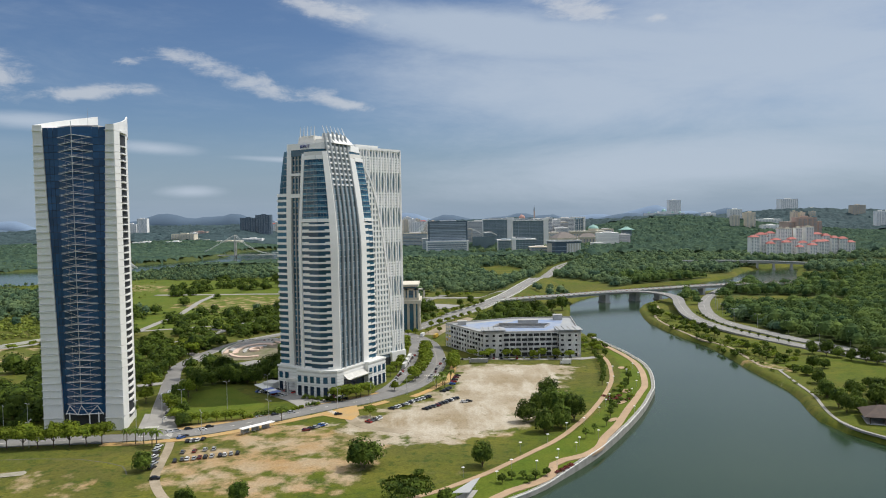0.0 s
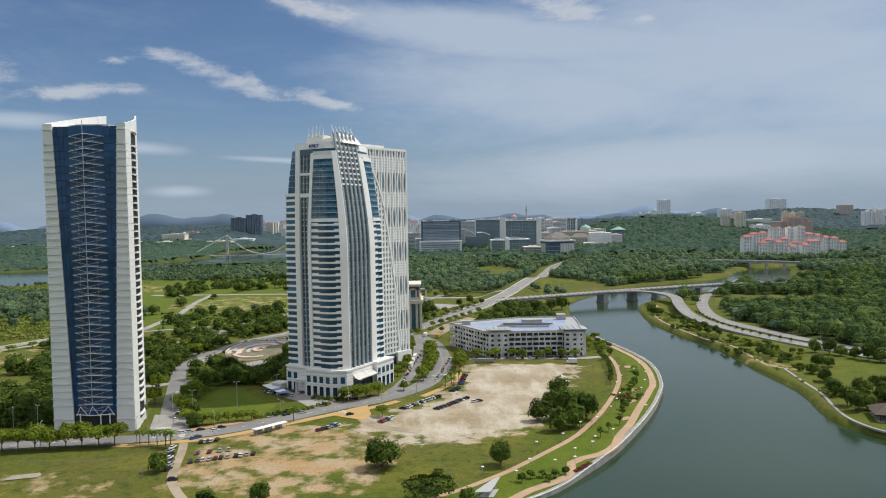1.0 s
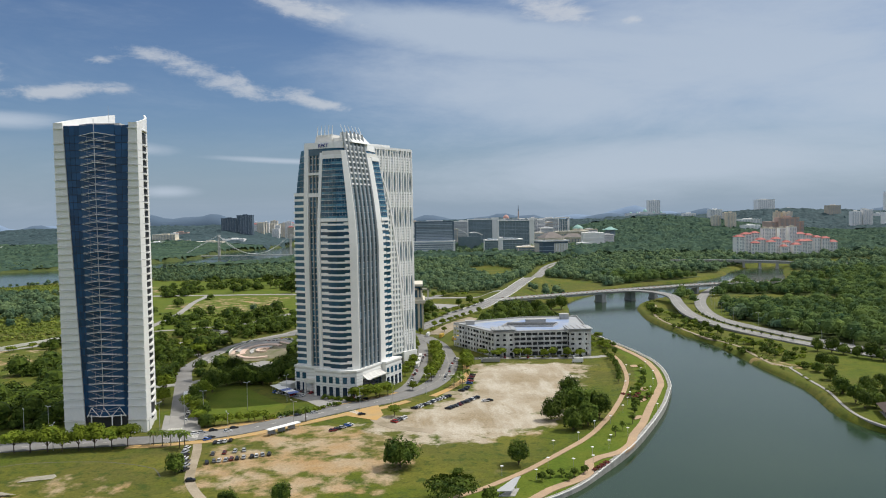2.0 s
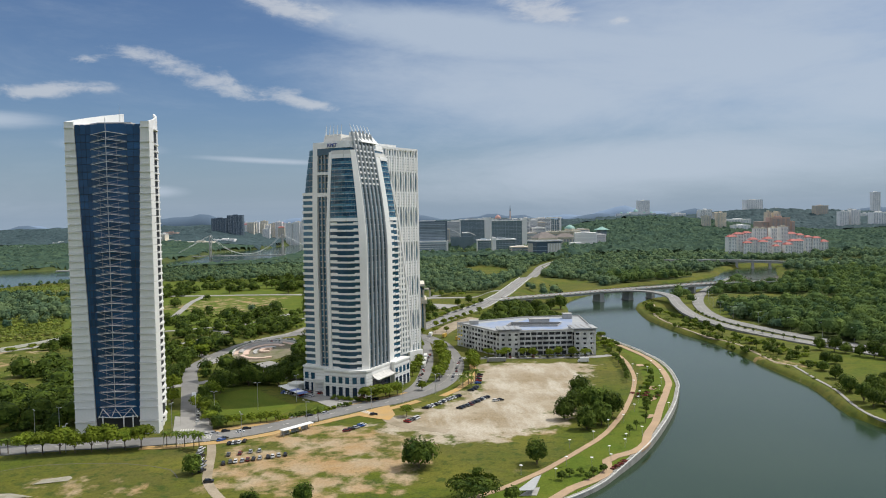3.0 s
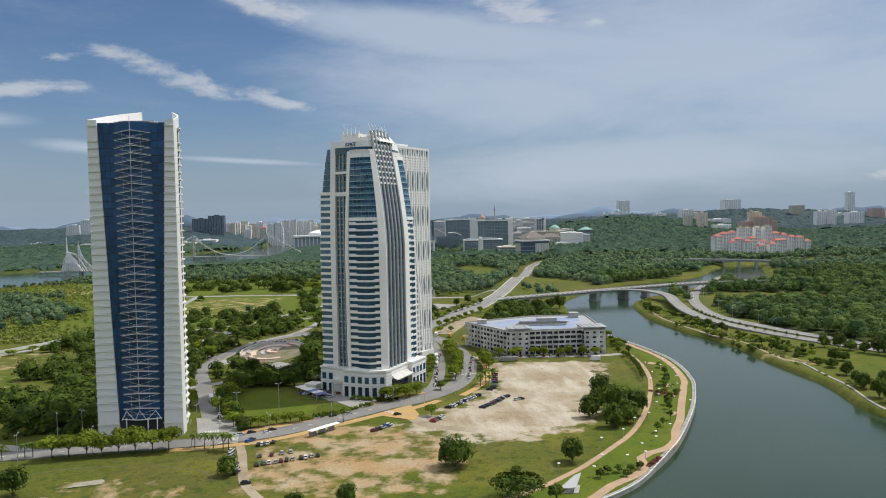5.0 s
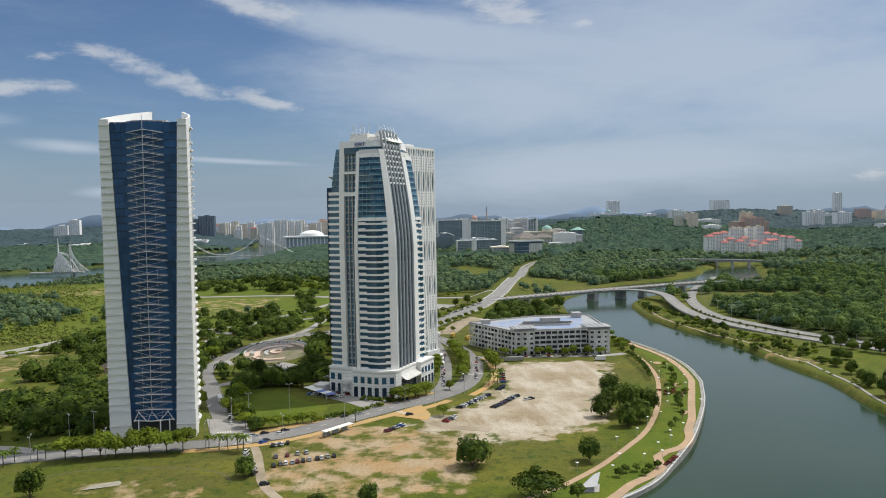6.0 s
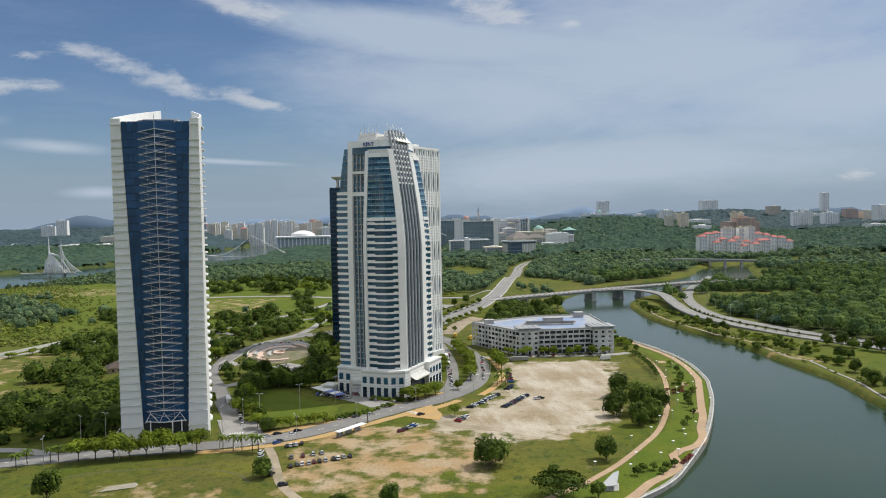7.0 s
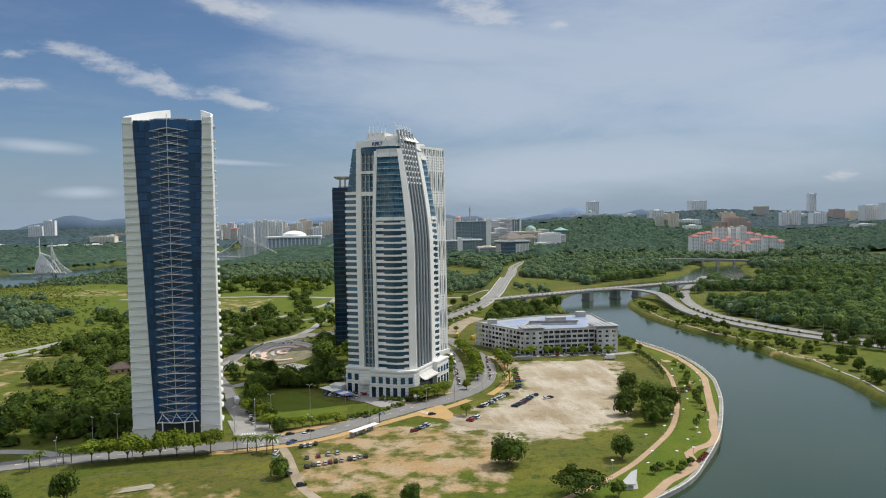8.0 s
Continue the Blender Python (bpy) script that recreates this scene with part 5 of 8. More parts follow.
    for x, y, w, d, h in ((68, 612, 16, 6, 2.4), (95, 630, 7, 7, 3.8), (14, 610, 7, 6, 2.6)):
        part("roof_house", Shape().box(x - w / 2, x + w / 2, y - d / 2, y + d / 2, top - 0.5, top + h).box(x - w / 2 - 0.4, x + w / 2 + 0.4, y - d / 2 - 0.4, y + d / 2 + 0.4, top + h, top + h + 0.35), CONCRETE, t)
    part("light_well", run_wall(Shape(), [(38, 590), (78, 586), (84, 600), (44, 606), (38, 590)], -0.3, 0.3, top - 0.4, top + 1.1), CONCRETE, t, "low walls round the roof well")
    # near-black plate on the closed roof deck, painted as the well's shade
    part("well_floor", Shape().prism([(38.4, 590.4), (77.8, 586.4), (83.6, 599.7), (44.2, 605.6)], top - 0.39, top - 0.30), DARK_AND_SHADE, t, "near-black plate, shade of the roof well painted in")
    return t


car_park()


def colonnade_house():
    t = thing("colonnade_building", pose(-50, 700, 0), "stone office building with a giant colonnade and terraced roof", "building")
    w, d = 26, 40
    part("body", Shape().box(-w + 1, w - 1, 1.2, d, 0, 34), TEAL_GLASS, t)
    for x in range(-w, w + 1, 6):
        part("column", Shape().box(x - 1.1, x + 1.1, -0.4, 1.4, 0, 26), CREAM, t)
    for y in range(2, d, 6):
        part("column", Shape().box(w - 1.4, w + 0.4, y - 1.1, y + 1.1, 0, 26), CREAM, t)
    part("cornice", Shape().box(-w - 2, w + 2, -2, d, 26, 29).box(-w, w, 0, d, 29, 31.5), CREAM, t)
    for k in range(6):
        x = -w + 5 + 9 * k
        part("attic_arch", Shape().box(x, x + 1.6, 0.5, 4, 31.5, 40).box(x + 6, x + 7.6, 0.5, 4, 31.5, 40).box(x, x + 7.6, 0.5, 4, 38.5, 40), CREAM, t)
    part("attic", Shape().box(-w + 2, w - 2, 3, d - 3, 31.5, 42), TEAL_GLASS, t)
    part("roof", Shape().box(-w, w, -0.5, d, 42, 44), CREAM, t)
    return t


colonnade_house()


# ---------------------------------------------------------------- park and street furniture
def bus_shelter():
    t = thing("bus_shelter", pose(-95.5, 374.5, 0.1, 0, 0, 46), "long bus shelter with a flat white roof", "shelter")
    part("roof", Shape().prism([(-9.6, -1.7), (9.6, -1.7), (9.6, 1.7), (-9.6, 1.7)], 2.9, 3.15, [(-9.5, -1.6), (9.5, -1.6), (9.5, 1.6), (-9.5, 1.6)]), WHITE_PAINT, t)
    for k in range(6):
        for y in (-1.3, 1.3):
            part("post", Shape().tube([(-9 + 3.6 * k, y, -0.4), (-9 + 3.6 * k, y, 2.9)], 0.09, 6), METAL, t)
    for k in range(3):
        part("bench", Shape().box(-8 + 6 * k, -4.5 + 6 * k, 0.5, 0.95, 0.36, 0.46).box(-7.6 + 6 * k, -7.3 + 6 * k, 0.55, 0.9, -0.3, 0.36).box(-5.2 + 6 * k, -4.9 + 6 * k, 0.55, 0.9, -0.3, 0.36), CONCRETE, t)
        part("back_panel", Shape().box(-8.6 + 6 * k, -4 + 6 * k, 1.25, 1.33, 0.3, 2.1), GREY_PANEL, t)


bus_shelter()


def car_shelter():
    t = thing("parking_shelter", pose(-110, 458, 0.2, 0, 0, -56), "low parking shelter with pale and blue roof sheets", "shelter")
    blue = surface("blue roof sheet", (0.10, 0.16, 0.42), 0.6, (0.16, 0.22, 0.46), 0.3, 0.8, 0.1)
    for k in range(6):
        part("roof_sheet", Shape().slab([(-15 + 5 * k, -3, 2.6), (-10.2 + 5 * k, -3, 2.6), (-10.2 + 5 * k, 3, 2.9), (-15 + 5 * k, 3, 2.9)], (0, 0, 0.12)), blue if k in (3, 5) else WHITE_CLAD, t)
        for y in (-2.6, 2.6):
            part("post", Shape().tube([(-12.6 + 5 * k, y, -0.3), (-12.6 + 5 * k, y, 2.6)], 0.08, 6), METAL, t)


car_shelter()


def pavilion():
    t = thing("park_pavilion", pose(6.5, 288.5, ground_at(6.5, 288.5)) @ Matrix.Scale(0.78, 4), "open pavilion with a pale triangular metal roof", "pavilion")
    part("roof", Shape().slab([(-6.5, -6.5, 2.6), (2.2, -7.0, 2.9), (8.2, 6.8, 5.4), (4.5, 5.4, 4.8)], (0, 0, 0.25)), surface("pale metal sheet", (0.45, 0.46, 0.46), 0.45, grain=0.05, stretch=(1, 6, 1)), t)
    for x, y, h in ((-4, -5, 2.7), (1.2, -5.6, 2.9), (5.5, 3.8, 4.6), (3.6, 3.4, 4.4)):
        part("post", Shape().tube([(x, y, -0.5), (x, y, h)], 0.14, 6), METAL, t)
    part("floor", Shape().prism([(-5, -6), (3.5, -6.5), (7, 4), (3, 4)], -0.5, 0.25), CONCRETE, t)


pavilion()


def garden_hut():
    t = thing("lakeside_hut", pose(222, 372, ground_at(232, 372), 0, 0, -20), "low open hut with a brown hipped shingle roof", "hut")
    part("roof", Shape().prism([(-13, -10), (13, -10), (13, 10), (-13, 10)], 4.0, 8.2, [(-5, -0.6), (5, -0.6), (5, 0.6), (-5, 0.6)]), BROWN_ROOF, t)
    for x in (-10, -3.5, 3.5, 10):
        for y in (-8, 8):
            part("post", Shape().box(x - 0.25, x + 0.25, y - 0.25, y + 0.25, -2, 4.1), BROWN_ROOF, t)
    part("floor", Shape().box(-11.5, 11.5, -8.5, 8.5, -2, 0.4), CONCRETE, t)
    part("back_wall", Shape().box(-10, 10, 3, 3.3, 0.4, 3.8), BROWN_ROOF, t)


garden_hut()


def amphitheatre():
    t = thing("amphitheatre", pose(-155, 612, 0) @ Matrix.Diagonal((0.92, 1.7, 1, 1)), "sunken round plaza with pink terraces and curved steps", "plaza")
    pink = surface("pale pink terrace", (0.68, 0.50, 0.40), 0.8, (0.50, 0.40, 0.33), 0.1, 0.8, 0.1)
    def arc(r0, r1, a0, a1, z0, z1, n=18):
        ring = [radians(lerp(a0, a1, i / n)) for i in range(n + 1)]
        verts = [(r * math.cos(a), r * math.sin(a), z) for a in ring for r, z in ((r0, z0), (r1, z0), (r1, z1), (r0, z1))]
        faces = [(4 * i + k, 4 * i + (k + 1) % 4, 4 * i + 4 + (k + 1) % 4, 4 * i + 4 + k) for i in range(n) for k in range(4)]
        return Shape().add(verts, faces + [(3, 2, 1, 0), (4 * n, 4 * n + 1, 4 * n + 2, 4 * n + 3)])
    earth = surface("brown terrace ground", (0.24, 0.20, 0.15), 0.9, (0.13, 0.14, 0.06), 0.12, 1.0, 0.2)
    part("paving", arc(0.1, 27, 0, 360, -0.5, 0.3, 30), earth, t, "brown planted ground of the plaza")
    for k, (r0, r1, a0, a1) in enumerate(((23, 26.5, 30, 200), (14.5, 19, 50, 215), (8, 11, 60, 230), (19.5, 22, 215, 300), (3, 6, 40, 320))):
        part("terrace", arc(r0, r1, a0, a1, 0.3, 0.6 + 0.25 * k), CONCRETE if k == 2 else pink, t)
    for k in range(4):
        part("step", arc(19 + k, 20 + k, 70, 190, 0.3, 0.6 + 0.3 * k), CONCRETE, t)
    part("wall", arc(27, 27.6, 10, 200, -0.4, 2.2), STONE_GREY, t)
    part("hedge_ring", arc(28.2, 31, 20, 190, -0.2, 1.6), surface("clipped hedge", (0.05, 0.09, 0.025), 0.8, (0.03, 0.06, 0.02), 0.8, 1.0, 0.3, 0.8, 2.0), t)


amphitheatre()


def park_house():
    t = thing("park_house", pose(-262, 562, 0, 0, 0, 24), "low pink house with a brown hipped roof among trees", "house")
    part("wall", Shape().box(-9, 9, -5, 5, -0.5, 3.6), PINK_BUILDING, t)
    part("roof", Shape().prism([(-10.5, -6.5), (10.5, -6.5), (10.5, 6.5), (-10.5, 6.5)], 3.6, 7.4, [(-4, -0.4), (4, -0.4), (4, 0.4), (-4, 0.4)]), BROWN_ROOF, t)
    for x in (-6, -2, 2, 6):
        part("window", Shape().box(x - 0.7, x + 0.7, -5.12, -4.9, 1.0, 2.5), CAR_DARK, t)


CAR_DARK = surface("dark window", (0.02, 0.025, 0.03), 0.2, grain=0.03)
park_house()
fence = thing("boundary_wall", pose(0, 0, 0), "long pale boundary wall beside the field", "wall")
part("panel", run_wall(Shape(), smooth([(-440, 560), (-410, 606), (-383, 649), (-368, 677), (-356, 706), (-341, 731)], 9), -0.3, 0.3, -0.5, 2.4), STONE_GREY, fence)


def lamp_post(name, label, height, arms, reach):
    """A mast with one or two bent arms; the one at the origin is kept as the pattern."""
    t = thing(name, pose(0, 0, -40), label, "lamp")
    part("mast", Shape().tube([(0, 0, -0.5), (0, 0, height * 0.5), (0, 0, height)], 0.17, 6, 0.09), METAL, t)
    for side in ((-1, 1) if arms == 2 else (1,)):
        arm = part("arm", Shape().tube([(0, 0, height - 0.3), (side * reach * 0.5, 0, height + 0.5), (side * reach, 0, height + 0.6)], 0.08, 5), METAL, t)
        part("lantern", Shape().box(min(side * reach, side * (reach + 1.1)), max(side * reach, side * (reach + 1.1)), -0.22, 0.22, height + 0.48, height + 0.72), METAL, arm)
    return t


def park_lamp():
    t = thing("park_lamp", pose(0, 0, 0), "short park lamp post with a flat white disc shade", "lamp", "park lamps")
    part("post", Shape().tube([(0, 0, -0.5), (0, 0, 4.2)], 0.08, 6), METAL, t)
    part("shade", Shape().lathe([(0.2, 3.95), (0.72, 4.15), (0.68, 4.27), (0.15, 4.45)], 10), WHITE_PAINT, t)
    return t


first = park_lamp()
park_spots = [(6.5, 305), (27, 312.5), (33, 334), (37.5, 311), (46.5, 314), (48.5, 324), (58, 332.5), (61, 341), (47, 346), (59, 365), (69, 373), (81, 394), (93, 423), (98, 451), (109, 436), (117, 457), (119, 490),
              (20, 300), (88, 410), (106, 470), (112, 500), (124, 480), (128, 510), (100, 395), (72, 352)]
first.location = (*park_spots[0], ground_at(*park_spots[0]))
for x, y in park_spots[1:]:
    copy_thing(first, pose(x, y, ground_at(x, y)))

street = lamp_post("street_lamp", "tall grey street lamp with twin arms", 12, 2, 2.2)
street["group"] = "street lamps"
spots = []
for line, step in ((smooth([p[:2] for p in RIVER_ROAD_B], 34), 12), (smooth(MAIN_ROAD[:13], 30), 9)):
    for i, p in enumerate(line[1:-1]):
        d = (line[i + 2] - line[i]).normalized()
        spots.append((p.x + d.y * step, p.y - d.x * step, math.degrees(math.atan2(d.y, d.x)) + 90))
for i, (x, y, yaw) in enumerate(spots):
    if i == 0:
        street.matrix_world = pose(x, y, ground_at(x, y), 0, 0, yaw)
    else:
        copy_thing(street, pose(x, y, ground_at(x, y), 0, 0, yaw))
flood = lamp_post("floodlight_mast", "slim tall floodlight mast beside the sports pitch", 15, 2, 0.8)
flood["group"] = "floodlight masts"
for i, (x, y) in enumerate(((-143, 402), (-124, 421), (-105, 438), (-158, 378), (-150, 392), (-222, 372), (-212, 376))):
    if i == 0:
        flood.matrix_world = pose(x, y, 0)
    else:
        copy_thing(flood, pose(x, y, 0, 0, 0, 25 * i))


# ---------------------------------------------------------------- vehicles
CAR_COLOURS = {"white": (0.72, 0.72, 0.71), "silver": (0.42, 0.43, 0.44), "black": (0.02, 0.02, 0.022), "grey": (0.12, 0.125, 0.13), "red": (0.38, 0.025, 0.02), "blue": (0.03, 0.10, 0.35), "maroon": (0.16, 0.02, 0.025)}
CAR_GLASS = surface("car glass", (0.015, 0.018, 0.02), 0.1, grain=0.02, spec=0.8)
TYRE = surface("tyre rubber", (0.02, 0.02, 0.02), 0.9, grain=0.1)


def car_pattern(colour):
    paint = surface(colour + " car paint", CAR_COLOURS[colour], 0.25, [c * 0.95 for c in CAR_COLOURS[colour]], 1.0, 0.3, 0.02, spec=0.6)
    t = thing("car", pose(0, 0, -60), colour + " parked hatchback car standing on open ground", "car")
    body = Shape()
    # lower body and cabin, lofted across the length
    for x0, x1, za, zb in ((-2.15, -1.5, 0.75, 0.92), (-1.5, 1.0, 0.92, 0.95), (1.0, 2.15, 0.95, 0.72)):
        body.add([(x0, -0.85, 0.28), (x1, -0.85, 0.28), (x1, 0.85, 0.28), (x0, 0.85, 0.28), (x0, -0.8, za), (x1, -0.8, zb), (x1, 0.8, zb), (x0, 0.8, za)],
                 [(3, 2, 1, 0), (4, 5, 6, 7), (0, 1, 5, 4), (2, 3, 7, 6), (1, 2, 6, 5), (3, 0, 4, 7)])
    part("body", body, paint, t)
    part("roof", Shape().prism([(-1.45, -0.62), (0.35, -0.62), (0.35, 0.62), (-1.45, 0.62)], 1.42, 1.5, [(-1.3, -0.55), (0.2, -0.55), (0.2, 0.55), (-1.3, 0.55)]), paint, t)
    part("window_glass", Shape().prism([(-1.85, -0.76), (1.05, -0.76), (1.05, 0.76), (-1.85, 0.76)], 0.92, 1.42, [(-1.45, -0.62), (0.35, -0.62), (0.35, 0.62), (-1.45, 0.62)]), CAR_GLASS, t)
    for x in (-1.3, 1.35):
        for y in (-0.8, 0.8):
            w = part("wheel", Shape().lathe([(0.31, -0.1), (0.31, 0.1)], 10), TYRE, t)
            w.matrix_basis = pose(x, y, 0.31, 90)
    return t


CARS = {c: car_pattern(c) for c in CAR_COLOURS}
fleet = random.Random(7)


def park(colour, x, y, yaw, group):
    t = copy_thing(CARS[colour], pose(x, y, ground_at(x, y) + 0.12, 0, 0, yaw + fleet.uniform(-5, 5)))
    return tagged(t, group=group)


def car_row(a, b, n, yaw, colours, group, jitter=0.5):
    for i in range(n):
        s = (i + 0.5) / n
        park(colours[i % len(colours)], lerp(a[0], b[0], s) + fleet.uniform(-jitter, jitter), lerp(a[1], b[1], s) + fleet.uniform(-jitter, jitter), yaw, group)


mixed = ["white", "silver", "black", "white", "grey", "silver", "maroon", "black", "white", "red", "silver", "grey"]
car_row((-41, 386), (-35, 394), 5, 140, ["red", "grey", "black", "white", "white"], "cars parked at the lot's edge")
car_row((-31, 412), (-10, 440), 12, 150, ["black", "white", "white", "black", "white", "black", "white", "silver", "white", "white", "black", "black"], "cars parked at the lot's edge")
car_row((-12, 410), (7, 436), 11, 150, ["black", "black", "grey", "maroon", "black", "black", "grey", "black", "white", "black", "black"], "double row of cars in the gravel lot")
car_row((9.5, 425), (13.5, 428), 2, 20, ["white", "black"], "double row of cars in the gravel lot")
car_row((-3, 450), (3, 462), 3, 150, ["black", "black", "grey"], "cars parked at the lot's edge")
car_row((4, 468), (8, 500), 5, 10, ["blue", "red", "black", "maroon", "black"], "cars parked at the lot's edge")
car_row((-122, 328), (-94, 338), 11, 100, ["black", "grey", "white", "silver", "maroon", "black", "silver", "black", "white", "silver", "black"], "cars parked on the bare field")
car_row((-123, 340), (-106, 345), 4, 100, ["grey", "maroon", "silver", "silver"], "cars parked on the bare field")
car_row((-137, 352), (-127, 318), 7, 75, ["white", "silver", "black", "white", "grey", "silver", "black"], "cars along the dusty track")
car_row((-121.5, 308), (-121, 308.5), 1, 15, ["black"], "cars along the dusty track")
car_row((-126, 357), (-118, 361), 5, 90, ["black", "white", "grey", "white", "black"], "cars parked on the bare field")
car_row((-131, 362), (-129, 367), 2, 50, ["blue", "black"], "cars on the main road")
car_row((-72, 372), (-62, 385), 5, 30, ["maroon", "black", "silver", "blue", "white"], "cars beside the bus shelter")
car_row((-60, 405), (-58, 401), 1, 20, ["black"], "cars on the main road")
car_row((-35, 466), (-24, 575), 22, 82, mixed, "cars along the boulevard", 0.8)
car_row((-12, 478), (0, 560), 9, 80, mixed[3:], "cars along the boulevard", 0.8)
car_row((-151, 398), (-163, 446), 9, 102, mixed, "cars in the tower's side street")
car_row((-142, 372), (-118, 382), 5, 25, ["white", "silver", "black", "white", "black"], "cars on the main road", 2.0)
car_row((-105, 400), (-80, 412), 3, 35, ["white", "black", "silver"], "cars on the main road", 2.0)
car_row((-2, 556), (96, 553), 17, 88, mixed, "cars in front of the car park", 0.7)
car_row((-118, 462), (-96, 448), 7, 60, ["blue", "white", "black", "white", "red", "silver", "white"], "cars in the ministry forecourt")
car_row((-70, 442), (-58, 437), 3, 150, ["maroon", "white", "black"], "cars in the ministry forecourt")
car_row((-178, 660), (-142, 668), 12, 75, mixed, "cars in the parking court", 1.0)
car_row((-178, 654), (-142, 660), 10, 75, mixed[4:], "cars in the parking court", 1.0)
car_row((-114, 504), (-102, 536), 9, 20, mixed, "cars beside the ministry tower", 0.6)
car_row((-110, 468), (-92, 456), 8, 60, mixed[2:], "cars in the ministry forecourt", 0.4)
car_row((-70, 740), (-20, 700), 6, 60, mixed, "cars in the far car park", 3.0)
for c in CARS.values():
    for o in (*c.children_recursive, c):
        bpy.data.objects.remove(o)


def box_van(x, y, yaw, length, height, colour, label, name="van"):
    t = thing(name, pose(x, y, ground_at(x, y) + 0.1, 0, 0, yaw), label, name)
    part("body", Shape().box(-length / 2, length / 2 - 1.6, -1.15, 1.15, 0.6, height), colour, t)
    part("cab", Shape().prism([(length / 2 - 1.5, -1.1), (length / 2, -1.1), (length / 2, 1.1), (length / 2 - 1.5, 1.1)], 0.5, 2.2, [(length / 2 - 1.5, -1.0), (length / 2 - 0.5, -1.0), (length / 2 - 0.5, 1.0), (length / 2 - 1.5, 1.0)]), colour, t)
    part("windscreen", Shape().slab([(length / 2 - 0.12, -0.9, 1.3), (length / 2 - 0.12, 0.9, 1.3), (length / 2 - 0.45, 0.85, 2.1), (length / 2 - 0.45, -0.85, 2.1)], (0.06, 0, 0.02)), CAR_GLASS, t)
    for wx in (-length / 2 + 1.2, length / 2 - 0.9):
        for wy in (-1.0, 1.0):
            w = part("wheel", Shape().lathe([(0.42, -0.15), (0.42, 0.15)], 10), TYRE, t)
            w.matrix_basis = pose(wx, wy, 0.42, 90)
    return t


VAN_WHITE = surface("white van paint", (0.75, 0.75, 0.73), 0.4, grain=0.03)
BUS_YELLOW = surface("yellow bus paint", (0.55, 0.36, 0.06), 0.4, grain=0.03)
box_van(85.5, 531, 175, 8, 3.6, VAN_WHITE, "white box van on the grass by the lot")
box_van(24, 541, 178, 14, 3.2, surface("grey trailer", (0.30, 0.30, 0.29), 0.7), "long grey trailer parked by the lot", "trailer")
for x, y, yaw, c, words in ((-28, 545, 84, VAN_WHITE, "white coach parked along the boulevard"), (-27, 562, 86, VAN_WHITE, "white coach parked along the boulevard"), (-29, 530, 82, VAN_WHITE, "white coach parked along the boulevard"),
                            (-8, 660, 75, BUS_YELLOW, "yellow bus waiting by the road"), (4, 645, 60, BUS_YELLOW, "yellow bus waiting by the road"), (-20, 668, 80, VAN_WHITE, "white coach parked along the boulevard"),
                            (-168, 452, 105, VAN_WHITE, "white coach in the tower's side street")):
    box_van(x, y, yaw, 11, 3.4, c, words, "bus")

# ---------------------------------------------------------------- the blue and white office tower
DARK_FRAME = surface("dark anodised frame", (0.03, 0.05, 0.09), 0.5, grain=0.04)
STRIP_GLASS = glass("strip window glazing", (0.024, 0.082, 0.135), 0.08, 0.45)
PALE_TEAL = glass("pale teal spandrel glazing", (0.085, 0.225, 0.300), 0.12)
RIB_GLASS = glass("blue-grey ribbed glazing", (0.21, 0.29, 0.34), 0.12, 0.12)
RIB_METAL = surface("blue-grey rib cladding", (0.20, 0.235, 0.255), 0.45, (0.165, 0.20, 0.22), 0.1, 0.6, 0.05)


LIGHT_RIB = surface("pale grey rib cladding", (0.36, 0.385, 0.40), 0.45, (0.30, 0.325, 0.345), 0.1, 0.6, 0.05)


